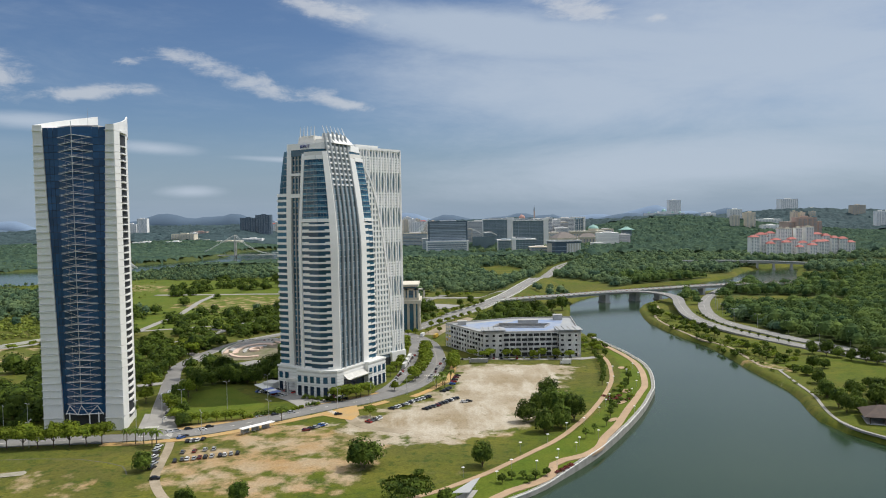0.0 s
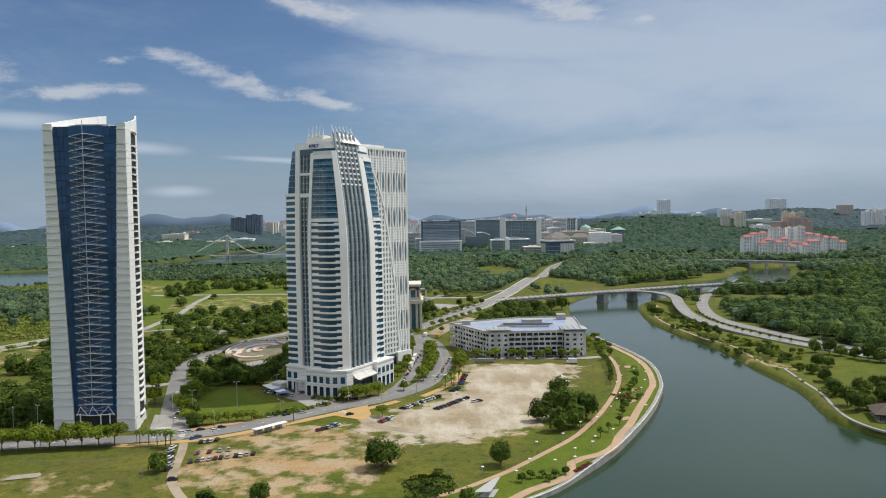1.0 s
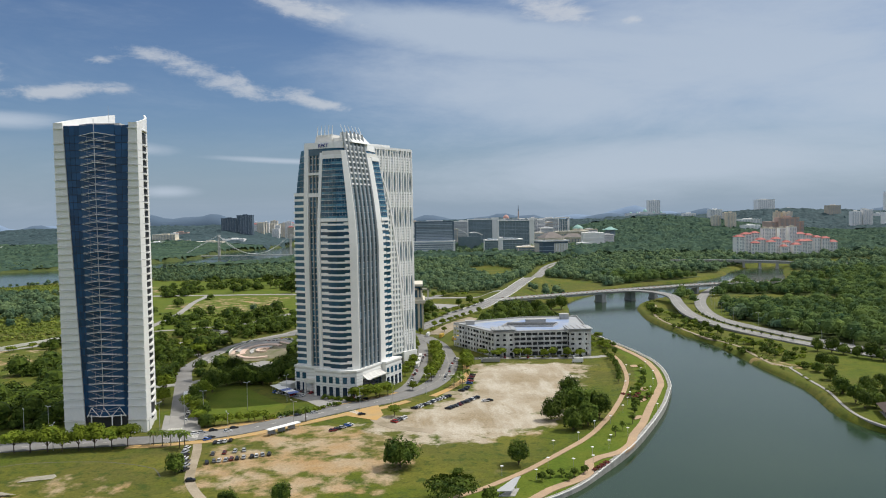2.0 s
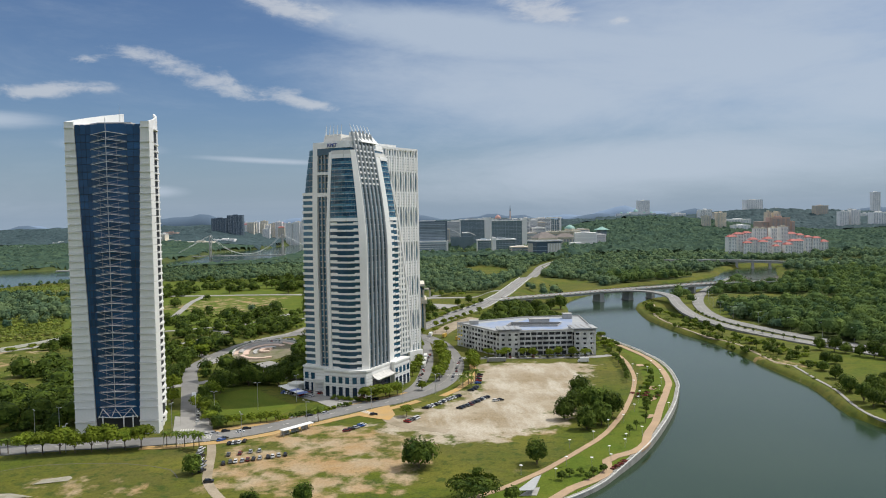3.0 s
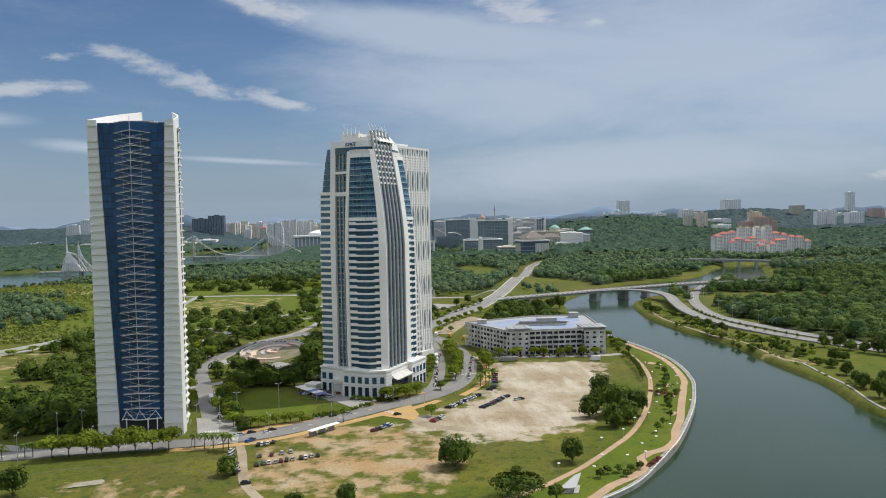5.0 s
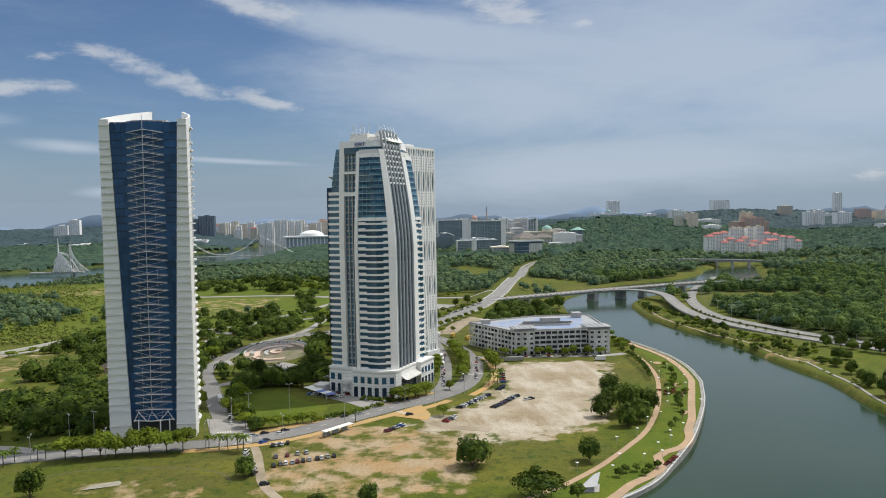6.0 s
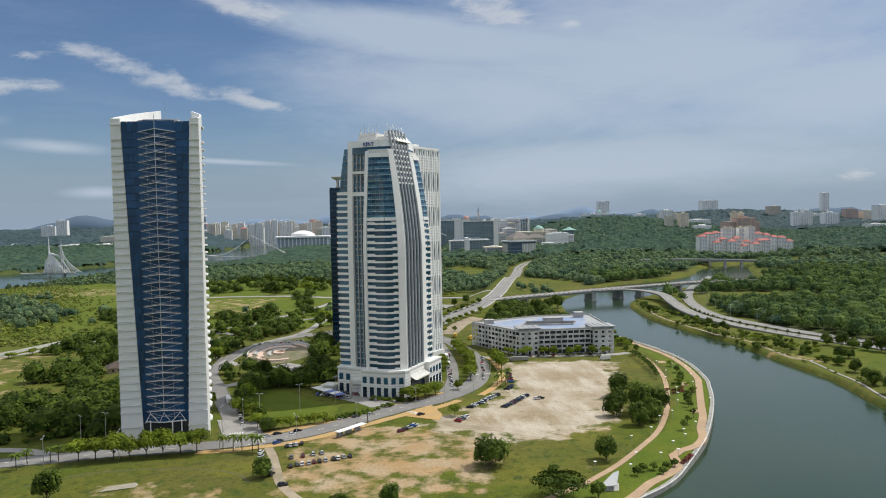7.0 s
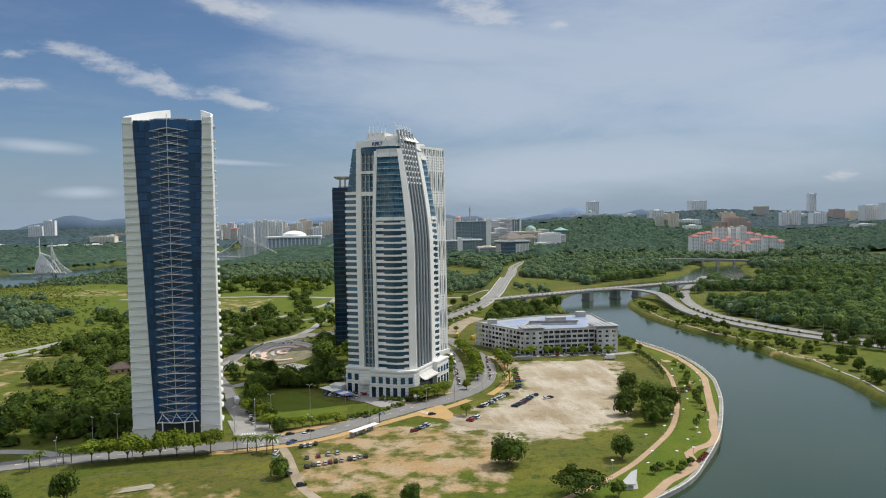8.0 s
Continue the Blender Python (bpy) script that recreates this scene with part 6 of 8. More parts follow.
def office_tower():
    t = thing("office_tower", pose(-185.5, 380, 0), "white-clad office tower with a deep blue glazed prow and chevron sunshades", "tower")
    top, rise, count = 156.0, 3.665, 38
    floors = [14.05 + rise * k for k in range(count)]

    def left_edge(z):
        return lerp(-10.0, -16.0, z / top)

    def right_edge(z):
        return lerp(11.0, 16.3, z / top)

    right_wall = [(20.5, 0), (20.0, 8), (18.8, 16), (16.2, 26), (8, 47)]
    left_wall = [(-20.5, 0), (-20.2, 10), (-18.6, 22), (-15.0, 36), (-9.5, 47)]
    part("body", Shape().prism([(-19.6, 0.9), (19.6, 0.9), (19.2, 8), (18, 16), (15.4, 26), (7.4, 46), (-9, 46), (-14.4, 36), (-18, 22), (-19.4, 10)], 0, top - 2.4), WHITE_CLAD, t)
    part("glazing_back", Shape().add([(-10.4, 0.86, 0), (11.4, 0.86, 0), (16.6, 0.86, top - 2), (-16.4, 0.86, top - 2)], [(0, 1, 2, 3)]), DARK_AND_SHADE, t, "dark frame behind the panes")
    # flank panels, one each storey, each with a thin ledge over it
    levels = [0.0, 7.0] + floors[:-1] + [top - 2.6]
    for z0, z1 in zip(levels, levels[1:]):
        if z1 - z0 < 1:
            continue
        for a0, b0, a1, b1 in ((-20.5, left_edge(z0), -20.5, left_edge(z1)), (right_edge(z0), 20.5, right_edge(z1), 20.5)):
            s = Shape().slab([(a0, 0, z0 + 0.1), (b0, 0, z0 + 0.1), (b1, 0, z1 - 0.05), (a1, 0, z1 - 0.05)], (0, 0.88, 0))
            part("panel", s, WHITE_CLAD, t)
            part("ledge", Shape().box(a1 - 0.25, b1 + 0.1, -0.5, 0.2, z1 - 0.42, z1 - 0.08), WHITE_PAINT, t)
    part("parapet", Shape().slab([(-20.5, 0, top - 2.6), (left_edge(top), 0, top - 2.6), (left_edge(top), 0, top), (-20.5, 0, top)], (0, 0.88, 0))
         .slab([(right_edge(top), 0, top - 2.6), (20.5, 0, top - 2.6), (20.5, 0, top), (right_edge(top), 0, top)], (0, 0.88, 0)), WHITE_CLAD, t)
    # side walls: a solid strip, then open fins over a near-black sheet painted as their shade, and rising wing walls on
    # the roof
    for wall, side, peak in ((right_wall, 1, 166.0), (left_wall, -1, 166.2)):
        (x0, y0), (x1, y1), (x2, y2), (x3, y3), (x4, y4) = wall
        for z0, z1 in zip(levels, levels[1:]):
            part("side_panel", Shape().prism([(x0 - side * 0.5, y0 + 0.9), (x0, y0), (x1, y1), (x1 - side * 0.8, y1)][::side], z0 + 0.1, z1 - 0.05), WHITE_CLAD, t)
            part("fin", Shape().prism([(x1 - side * 0.8, y1), (x1 + side * 0.7, y1 + 1), (x2 + side * 1.0, y2), (x3 + side * 0.6, y3 - 4), (x3 - side * 1.5, y3 - 4), (x2 - side * 1.5, y2)][::side], z1 - 0.75, z1 - 0.1), WHITE_PAINT, t)
        xe = lerp(x2, x3, (y3 - 4 - y2) / (y3 - y2))
        part("recess", Shape().prism([(x1 - side * 1.4, y1 + 0.3), (x1 - side * 0.6, y1 + 0.3), (x2 - side * 0.45, y2), (xe - side * 0.4, y3 - 4), (xe - side * 1.4, y3 - 4), (x2 - side * 1.4, y2)][::side], 4, top - 4), DARK_AND_SHADE, t, "near-black sheet painted as shade behind the side fins")
        part("end_pier", Shape().prism([(x3 - side * 1.2, y3 - 4), (x3 + side * 0.3, y3 - 4), (x3, y3), (x3 - side * 1.2, y3)][::side], 0, top), WHITE_CLAD, t)
        pts = [(x0, y0 + 0.9), (x1, y1), (x2, y2), (x3, y3), (x4, y4)]
        s = Shape()
        whole_run = pts[-1][1]
        for (ax, ay), (bx, by) in zip(pts, pts[1:]):
            za, zb = lerp(top, peak, ay / whole_run), lerp(top, peak, by / whole_run)
            s.add([(ax, ay, top - 3), (bx, by, top - 3), (bx, by, zb), (ax, ay, za), (ax - side * 0.9, ay, top - 3), (bx - side * 0.9, by, top - 3), (bx - side * 0.9, by, zb), (ax - side * 0.9, ay, za)],
                  [(0, 1, 2, 3), (7, 6, 5, 4), (3, 2, 6, 7), (1, 5, 6, 2), (0, 3, 7, 4)])
        part("wing_wall", s, WHITE_PAINT, t)
    # flat glazing on both sides of the prow, and the prow itself, pane by pane
    levels = [9.0] + floors + [top - 1.2]
    cx, px0, px1, tip = 0.7, -8.0, 9.2, -2.6
    for z0, z1 in zip(levels, levels[1:]):
        for k in range(3):
            a0, b0 = lerp(left_edge(z0) + 0.1, px0, k / 3), lerp(left_edge(z0) + 0.1, px0, (k + 1) / 3)
            a1, b1 = lerp(left_edge(z1) + 0.1, px0, k / 3), lerp(left_edge(z1) + 0.1, px0, (k + 1) / 3)
            part("pane", Shape().slab([(a0 + 0.07, 0.6, z0 + 0.12), (b0 - 0.07, 0.6, z0 + 0.12), (b1 - 0.07, 0.6, z1 - 0.12), (a1 + 0.07, 0.6, z1 - 0.12)], (0, 0.1, 0)), BLUE_GLASS, t)
        for k in range(2):
            a0, b0 = lerp(px1, right_edge(z0) - 0.1, k / 2), lerp(px1, right_edge(z0) - 0.1, (k + 1) / 2)
            a1, b1 = lerp(px1, right_edge(z1) - 0.1, k / 2), lerp(px1, right_edge(z1) - 0.1, (k + 1) / 2)
            part("pane", Shape().slab([(a0 + 0.07, 0.6, z0 + 0.12), (b0 - 0.07, 0.6, z0 + 0.12), (b1 - 0.07, 0.6, z1 - 0.12), (a1 + 0.07, 0.6, z1 - 0.12)], (0, 0.1, 0)), BLUE_GLASS, t)
        for ax, ay, bx, by in ((px0, 0.5, cx, tip), (cx, tip, px1, 0.5)):
            part("prow_pane", Shape().slab([(ax, ay, z0 + 0.1), (bx, by, z0 + 0.1), (bx, by, z1 - 0.1), (ax, ay, z1 - 0.1)], (0, 0.12, 0)), BLUE_GLASS, t)
    shade = Shape()
    for sx in (px0 - 0.3, px1 + 0.3):
        # a folded blade, high at the prow's tip and running out to the wall
        shade.slab([(sx, 0.3, 0), (cx, -3.5, 1.25), (cx, -2.7, 1.3)], (0, 0, -0.24))
    blade = shade.mesh("sunshade", WHITE_PAINT)
    struts = Shape()
    for sx in (px0 - 0.1, px1 + 0.1):
        struts.tube([(sx, 0.1, 0), (cx, -3.2, -1.9)], 0.075, 4).tube([(sx, 0.1, -rise + 0.4), (cx, -3.4, -1.9)], 0.075, 4)
        struts.tube([(lerp(sx, cx, 0.5), -1.5, 0.4), (lerp(sx, cx, 0.5), -1.5, -3.3)], 0.05, 4)
    brace = struts.mesh("brace", METAL)
    for z in floors:
        part("sunshade", blade, None, t).location = (0, 0, z)
        part("brace", brace, None, t).location = (0, 0, z)
    part("mast", Shape().tube([(cx, -3.5, 14), (cx, -3.5, top + 1.4)], 0.16, 6).tube([(2, 12, top - 3), (2, 12, top + 10)], 0.12, 5, 0.05), METAL, t)
    part("prow_cap", Shape().prism([(px0, 0.6), (cx, tip), (px1, 0.6)], top - 1.2, top - 0.9), BLUE_GLASS, t)
    for z in [9.0] + floors:
        part("mullion", Shape().box(left_edge(z), px0, 0.5, 0.62, z - 0.06, z + 0.06), DARK_FRAME, t)
        part("mullion", Shape().box(px1, right_edge(z), 0.5, 0.62, z - 0.06, z + 0.06), DARK_FRAME, t)
    # the entrance: a white W-shaped truss over a dark lobby
    truss = Shape()
    xs = [px0 - 1, px0 + 1.6, -2.0, cx, 3.6, px1 - 1.6, px1 + 1]
    zs = [8.6, 13.4, 9.0, 14.0, 9.0, 13.4, 8.6]
    ys = [0, -1.0, -2.2, -3.4, -2.2, -1.0, 0]
    truss.tube(list(zip(xs, ys, zs)), 0.22, 6)
    truss.tube([(px0 - 1, 0, 9.2), (cx, -3.6, 9.5), (px1 + 1, 0, 9.2)], 0.24, 6)
    for x, y in ((px0 + 1.6, -1.4), (4.2, -2.4), (px1 - 1, -1)):
        truss.tube([(x, y, 0), (x, y, 10)], 0.3, 6)
    part("entrance_truss", truss, WHITE_PAINT, t)
    part("lobby", Shape().box(-9.5, 10.5, 0.2, 0.8, 0, 9), DARK_AND_SHADE, t, "dark box of the entrance lobby")
    part("roof_plant", Shape().box(-8, 9, 8, 30, top - 2.4, top + 0.6), GREY_PANEL, t)
    return t


office_tower()


# ---------------------------------------------------------------- the curved grey and teal ministry tower
def ministry_tower():
    t = thing("ministry_tower", pose(-72, 474, 0, 0, 0, -28), "grey stone tower curving inwards, with teal glazing and roof spikes", "tower")
    sign_blue = surface("blue sign paint", (0.02, 0.04, 0.20), 0.5, grain=0.04)

    def lean(u, v, z):
        """The plan point u, v at height z, where the upper storeys draw inwards."""
        s = max(0.0, (z - 88) / 62)
        q = max(0.0, (z - 116) / 34)
        uu = u - 8.2 * s ** 1.55 * max(0.0, u) / 21 + 4.6 * q ** 1.4 * max(0.0, -u - 15) / 7
        near = max(-22.0, v)
        return uu, near * (1 - 0.075 * s ** 1.4) + (v - near) * (1 - 0.75 * min(1.0, s ** 1.3))

    def ring(points, z):
        return [lean(u, v, z) for u, v in points]

    def column(shape, points, z0, z1, step=4.0):
        n, m = max(1, round((z1 - z0) / step)), len(points)
        levels = [lerp(z0, z1, i / n) for i in range(n + 1)]
        verts = [(u, v, z) for z in levels for u, v in ring(points, z)]
        faces = [(i * m + k, i * m + (k + 1) % m, (i + 1) * m + (k + 1) % m, (i + 1) * m + k) for i in range(n) for k in range(m)]
        return shape.add(verts, faces + [tuple(range(m - 1, -1, -1)), tuple(n * m + k for k in range(m))])

    core = [(-21, -20.6), (-2, -20.6), (-1.5, -25.6), (11.2, -25.6), (17.4, -22.0), (19.6, -19.4), (19.8, 19), (12, 26), (-12, 26), (-21, 16)]
    part("core", column(Shape(), core, 0, 147, 6), STONE_GREY, t)
    # the storeys of the faceted corner bays
    low_floors = [16.2 + 3.75 * k for k in range(25)]

    def bay(points, wide, lo, hi):
        """Storeys of one bay: dark strip windows and pale sills, the middle ones deeper."""
        inner = [(u * 0.994, v * 0.994) for u, v in points]
        for z0 in low_floors[lo:hi]:
            z1 = z0 + 3.75
            glass_run, sill = Shape(), Shape()
            for (au, av), (bu, bv) in zip(inner, inner[1:]):
                for zz0, zz1 in ((z0 + 0.7, z1),):
                    a0, b0, a1, b1 = lean(au, av, zz0), lean(bu, bv, zz0), lean(au, av, zz1), lean(bu, bv, zz1)
                    glass_run.slab([(*a0, zz0), (*b0, zz0), (*b1, zz1), (*a1, zz1)], (-(bv - av) * 0.01, (bu - au) * 0.01, 0))
            part("strip_window", glass_run, STRIP_GLASS, t)
            for i, ((au, av), (bu, bv)) in enumerate(zip(points, points[1:])):
                d = Vector((bu - au, bv - av)).normalized()
                n = Vector((d.y, -d.x))
                for s0, s1, out, high in wide[i]:
                    p, q = Vector((lerp(au, bu, s0), lerp(av, bv, s0))), Vector((lerp(au, bu, s1), lerp(av, bv, s1)))
                    quad = [p - n * 0.6, q - n * 0.6, q + n * out, p + n * out]
                    quad = [(w.x, w.y) for w in quad][::-1]
                    sill.prism(ring(quad, z0), z0 - 0.25, z0 + high, ring(quad, z0 + high))
            part("sill", sill, WHITE_CLAD, t)

    front = [(-0.5, -26.8), (11.7, -26.8), (18.3, -23.0)]
    side = [(21.0, 9.5), (20.6, 19.4)]
    bay(front, [[(0, 0.42, 0.08, 1.55), (0.42, 1, 0.42, 0.85)], [(0, 0.55, 0.42, 0.85), (0.55, 1, 0.08, 1.55)]], 0, 24)
    bay(side, [[(0, 0.45, 0.08, 1.55), (0.45, 1, 0.45, 0.85)]], 0, 24)
    # above them the same bays all in glass, with thin ledges
    for k in range(10):
        z0, z1 = 106.4 + 3.6 * k, 110.0 + 3.6 * k
        for run in (front, side):
            for (au, av), (bu, bv) in zip(run, run[1:]):
                for j in range(4):
                    p, q = (lerp(au, bu, j / 4 + 0.006), lerp(av, bv, j / 4 + 0.006)), (lerp(au, bu, (j + 1) / 4 - 0.006), lerp(av, bv, (j + 1) / 4 - 0.006))
                    zm = z0 + 1.5
                    part("pane", Shape().slab([(*lean(*p, zm), zm + 0.06), (*lean(*q, zm), zm + 0.06), (*lean(*q, z1), z1 - 0.08), (*lean(*p, z1), z1 - 0.08)], (0, 0.03, 0)), STRIP_GLASS, t)
                    part("spandrel_pane", Shape().slab([(*lean(*p, z0), z0 + 0.1), (*lean(*q, z0), z0 + 0.1), (*lean(*q, zm), zm - 0.06), (*lean(*p, zm), zm - 0.06)], (0, 0.03, 0)), PALE_TEAL, t)
                d = Vector((bu - au, bv - av)).normalized()
                n = Vector((d.y, -d.x)) * 0.22
                quad = [(bu + n.x, bv + n.y), (au + n.x, av + n.y), (au - n.x, av - n.y), (bu - n.x, bv - n.y)][::-1]
                part("ledge", Shape().prism(ring(quad, z0), z0 - 0.10, z0 + 0.12), STONE_GREY, t)
                part("ledge", Shape().prism(ring(quad, z0 + 1.2), z0 + 1.47, z0 + 1.54), GREY_PANEL, t)
    # piers
    for label_, pts, z0, z1 in (("bay", [(-2.6, -27.6), (-0.5, -27.6), (-0.5, -20), (-2.6, -20)], 14, 146),
                                ("slot", [(-15.4, -23.0), (-12.0, -23.0), (-12.0, -20), (-15.4, -20)], 10, 150),
                                ("rib_a", [(18.3, -23.8), (21.2, -20.4), (21.2, -19.4), (18, -19.4), (17.2, -22.4)], 10, 147),
                                ("rib_b", [(21.6, 3.9), (21.6, 9.5), (18.5, 9.5), (18.5, 3.9)], 10, 144)):
        part("pier", column(Shape(), pts, z0, z1), WHITE_CLAD, t)
    # sill bands that frame the bays at mid height and at the top
    for run in (front, side):
        for z0, z1 in ((104.6, 106.6), (142.2, 144.6)):
            s = Shape()
            for (au, av), (bu, bv) in zip(run, run[1:]):
                d = Vector((bu - au, bv - av)).normalized()
                n = Vector((d.y, -d.x))
                quad = [(au + n.x * 0.9, av + n.y * 0.9), (bu + n.x * 0.9, bv + n.y * 0.9), (bu - n.x, bv - n.y), (au - n.x, av - n.y)]
                s.prism(ring(quad, z0), z0, z1, ring(quad, z1))
            part("band", s, WHITE_CLAD, t)
    # the narrow slot of three glazed strips
    for k in range(37):
        z0, z1 = 14 + 3.68 * k, 14 + 3.68 * (k + 1)
        for j in range(3):
            u0, u1 = -11.4 + 2.5 * j, -11.4 + 2.5 * j + 1.8
            part("slot_pane", Shape().slab([(*lean(u0, -21.2, z0), z0 + 0.5), (*lean(u1, -21.2, z0), z0 + 0.5), (*lean(u1, -21.2, z1), z1 - 0.25), (*lean(u0, -21.2, z1), z1 - 0.25)], (0, 0.05, 0)), TEAL_GLASS, t)
    for j in range(4):
        u0 = -12.0 + 2.5 * j
        part("mullion", column(Shape(), [(u0, -22.0), (u0 + 0.6, -22.0), (u0 + 0.6, -20.6), (u0, -20.6)], 14, 150), GREY_PANEL, t)
    part("transom", Shape().prism(ring([(-12.0, -22.7), (-2.6, -22.7), (-2.6, -20.6), (-12.0, -20.6)], 121), 119.6, 122.0)
         .prism(ring([(-12.0, -22.7), (-2.6, -22.7), (-2.6, -20.6), (-12.0, -20.6)], 134), 132.8, 134.4), WHITE_CLAD, t)
    # the outer strip of windows
    for k in range(28):
        z0 = 16.2 + 3.75 * k
        s = Shape()
        run = [(-23.4, -16.2), (-22.4, -22.4), (-15.4, -22.4)]
        for (au, av), (bu, bv) in zip(run, run[1:]):
            s.slab([(*lean(au, av, z0), z0 + 1.15), (*lean(bu, bv, z0), z0 + 1.15), (*lean(bu, bv, z0), z0 + 3.5), (*lean(au, av, z0), z0 + 3.5)], (0.04, 0.04, 0))
        part("strip_window", s, TEAL_GLASS, t)
        quad = [(-23.6, -16.2), (-22.9, -22.9), (-15.4, -22.9), (-15.4, -20), (-20, -20), (-20, -16.2)]
        part("sill", Shape().prism(ring(quad, z0), z0 - 0.2, z0 + 1.2), WHITE_CLAD, t)
    part("ledge", Shape().prism(ring([(-23.4, -16), (-23.0, -23.2), (-15.2, -23.2), (-15.2, -20), (-20, -16)], 121), 120.4, 122.2), WHITE_CLAD, t)
    for k in range(7):
        z0, z1 = 122.2 + 3.7 * k, 125.9 + 3.7 * k
        run = [(-22.6, -16.2), (-21.6, -22.2), (-15.4, -22.2)]
        for (au, av), (bu, bv) in zip(run, run[1:]):
            for j in range(2):
                p, q = (lerp(au, bu, j / 2 + 0.01), lerp(av, bv, j / 2 + 0.01)), (lerp(au, bu, j / 2 + 0.49), lerp(av, bv, j / 2 + 0.49))
                part("pane", Shape().slab([(*lean(*p, z0), z0 + 0.2), (*lean(*q, z0), z0 + 0.2), (*lean(*q, z1), z1 - 0.1), (*lean(*p, z1), z1 - 0.1)], (0.03, 0.03, 0)), TEAL_GLASS, t)
    part("corner_fin", column(Shape(), [(-25.2, -14.2), (-23.4, -16.4), (-22.8, -15.6), (-23.6, -12)], 6, 116), WHITE_CLAD, t)
    # the ribbed centre of the broad face: glass between rounded ribs, and a lattice over the top storeys
    for k in range(31):
        z0, z1 = 16 + 3.75 * k, 16 + 3.75 * (k + 1)
        for j in range(5):
            v0, v1 = -19.4 + 4.66 * j + 0.2, -19.4 + 4.66 * (j + 1) - 0.2
            part("rib_pane", Shape().slab([(*lean(20.0, v0, z0), z0 + 0.15), (*lean(20.0, v1, z0), z0 + 0.15), (*lean(20.0, v1, z1), z1 - 0.15), (*lean(20.0, v0, z1), z1 - 0.15)], (-0.05, 0, 0)), RIB_GLASS, t)
    for j in range(6):
        v = -19.2 + 4.62 * j
        zs = [14 + 4.2 * i for i in range(32)] + [150, 155, 159.5 - 0.6 * abs(j - 2.5)]
        part("rib", Shape().tube([(*lean(20.7, v, min(z, 158)), z) for z in zs], 0.74, 8), LIGHT_RIB, t)
    for k in range(9):
        z = 126.5 + 3.3 * k
        for j in range(5):
            v0, v1 = -19.4 + 4.66 * j + 1.1, -19.4 + 4.66 * (j + 1) - 1.1
            quad = [(19.6, v0), (20.9, v0), (20.9, v1), (19.6, v1)]
            part("lattice_block", Shape().prism(ring(quad, z), z, z + 1.0, ring(quad, z + 1.0)), WHITE_PAINT, t)
    part("lattice_back", column(Shape(), [(19.7, -19.3), (19.8, -19.3), (19.8, 3.9), (19.7, 3.9)], 126, 154), RIB_METAL, t)
    # crown: glazed top storey, parapet, plant block with a sloping shoulder, and spikes
    crown = [(-15.3, -22.3), (-1, -23.4), (10.5, -23.4), (16.5, -20.6), (19.3, -18), (19.3, 9), (14, 24), (-12, 24), (-15.3, 14)]
    part("top_glazing", Shape().prism(ring([(u, v) for u, v in crown], 146), 144.6, 148.8, ring(crown, 148.8)), TEAL_GLASS, t)
    part("parapet", Shape().prism(ring([(u * 1.04, v * 1.03) for u, v in crown], 149), 148.6, 152.4, ring([(u * 1.02, v * 1.0) for u, v in crown], 152.4)), WHITE_CLAD, t)
    part("plant_block", Shape().prism([(-11.5, -15), (1.5, -15), (1.5, 10), (-11.5, 10)], 152.3, 157.6, [(-10.5, -14), (0.5, -14), (0.5, 9), (-10.5, 9)])
         .prism([(1.5, -14), (9.5, -14), (9.5, 9), (1.5, 9)], 152.3, 155.2), STONE_GREY, t)
    part("shoulder", Shape().prism([(5, -13), (13.8, -11), (13.8, 9), (5, 9)], 152.3, 158.6, [(5.5, -12), (8.2, -11), (8.2, 8), (5.5, 8)]), WHITE_CLAD, t)
    for k in range(5):
        u = -9.6 + 2.7 * k
        part("spike", Shape().tube([(u, -14.2, 156.5), (u + 0.3, -14.6, 159.5), (u + 0.9, -14.8, 163.2)], 0.34, 6, 0.12), WHITE_PAINT, t)
    for k in range(6):
        v = -18.4 + 4.4 * k
        part("spike", Shape().tube([(*lean(20.7, v, 157), 157.0), (*lean(19.2, v, 158), 160.0), (*lean(17.0, v, 158), 162.8)], 0.34, 6, 0.12), WHITE_PAINT, t)
    lettering("KPKT", 2.9, sign_blue, t, pose(-0.7, -21.5, 149.3, 90, 0, 0))
    # podium: two storeys of openings between stone piers, and the ribbed entrance canopy
    plan = [(-24, -23.5), (-14, -24.5), (-5, -24.5), (-5, -29.2), (13.6, -29.2), (21.5, -24.6), (22.6, -19.5), (21.6, -19.5), (21.6, 4), (24.5, 4), (24.5, 24), (-24, 24)]
    part("podium", Shape().prism(plan, 0, 15.4), STONE_GREY, t)
    part("podium_cap", Shape().prism([(u * 1.02, v * 1.02) for u, v in plan], 15.4, 16.4), WHITE_CLAD, t)
    for k in range(8):
        part("course", Shape().prism([(u * 1.008, v * 1.008) for u, v in plan], 1.8 * k + 0.25, 1.8 * k + 1.62), WHITE_CLAD, t)
    for (au, av), (bu, bv), n in (((-24, -23.5), (-14, -24.5), 2), ((-5, -29.2), (13.6, -29.2), 4), ((13.6, -29.2), (21.5, -24.6), 2), ((24.5, 4), (24.5, 24), 4)):
        d = Vector((bu - au, bv - av))
        o = Vector((d.y, -d.x)).normalized()
        for i in range(n):
            for z0, z1 in ((0.3, 6.4), (8.6, 12.4)):
                s0, s1 = (i + 0.22) / n, (i + 0.78) / n
                p, q = Vector((au, av)) + d * s0 + o * 0.42, Vector((au, av)) + d * s1 + o * 0.42
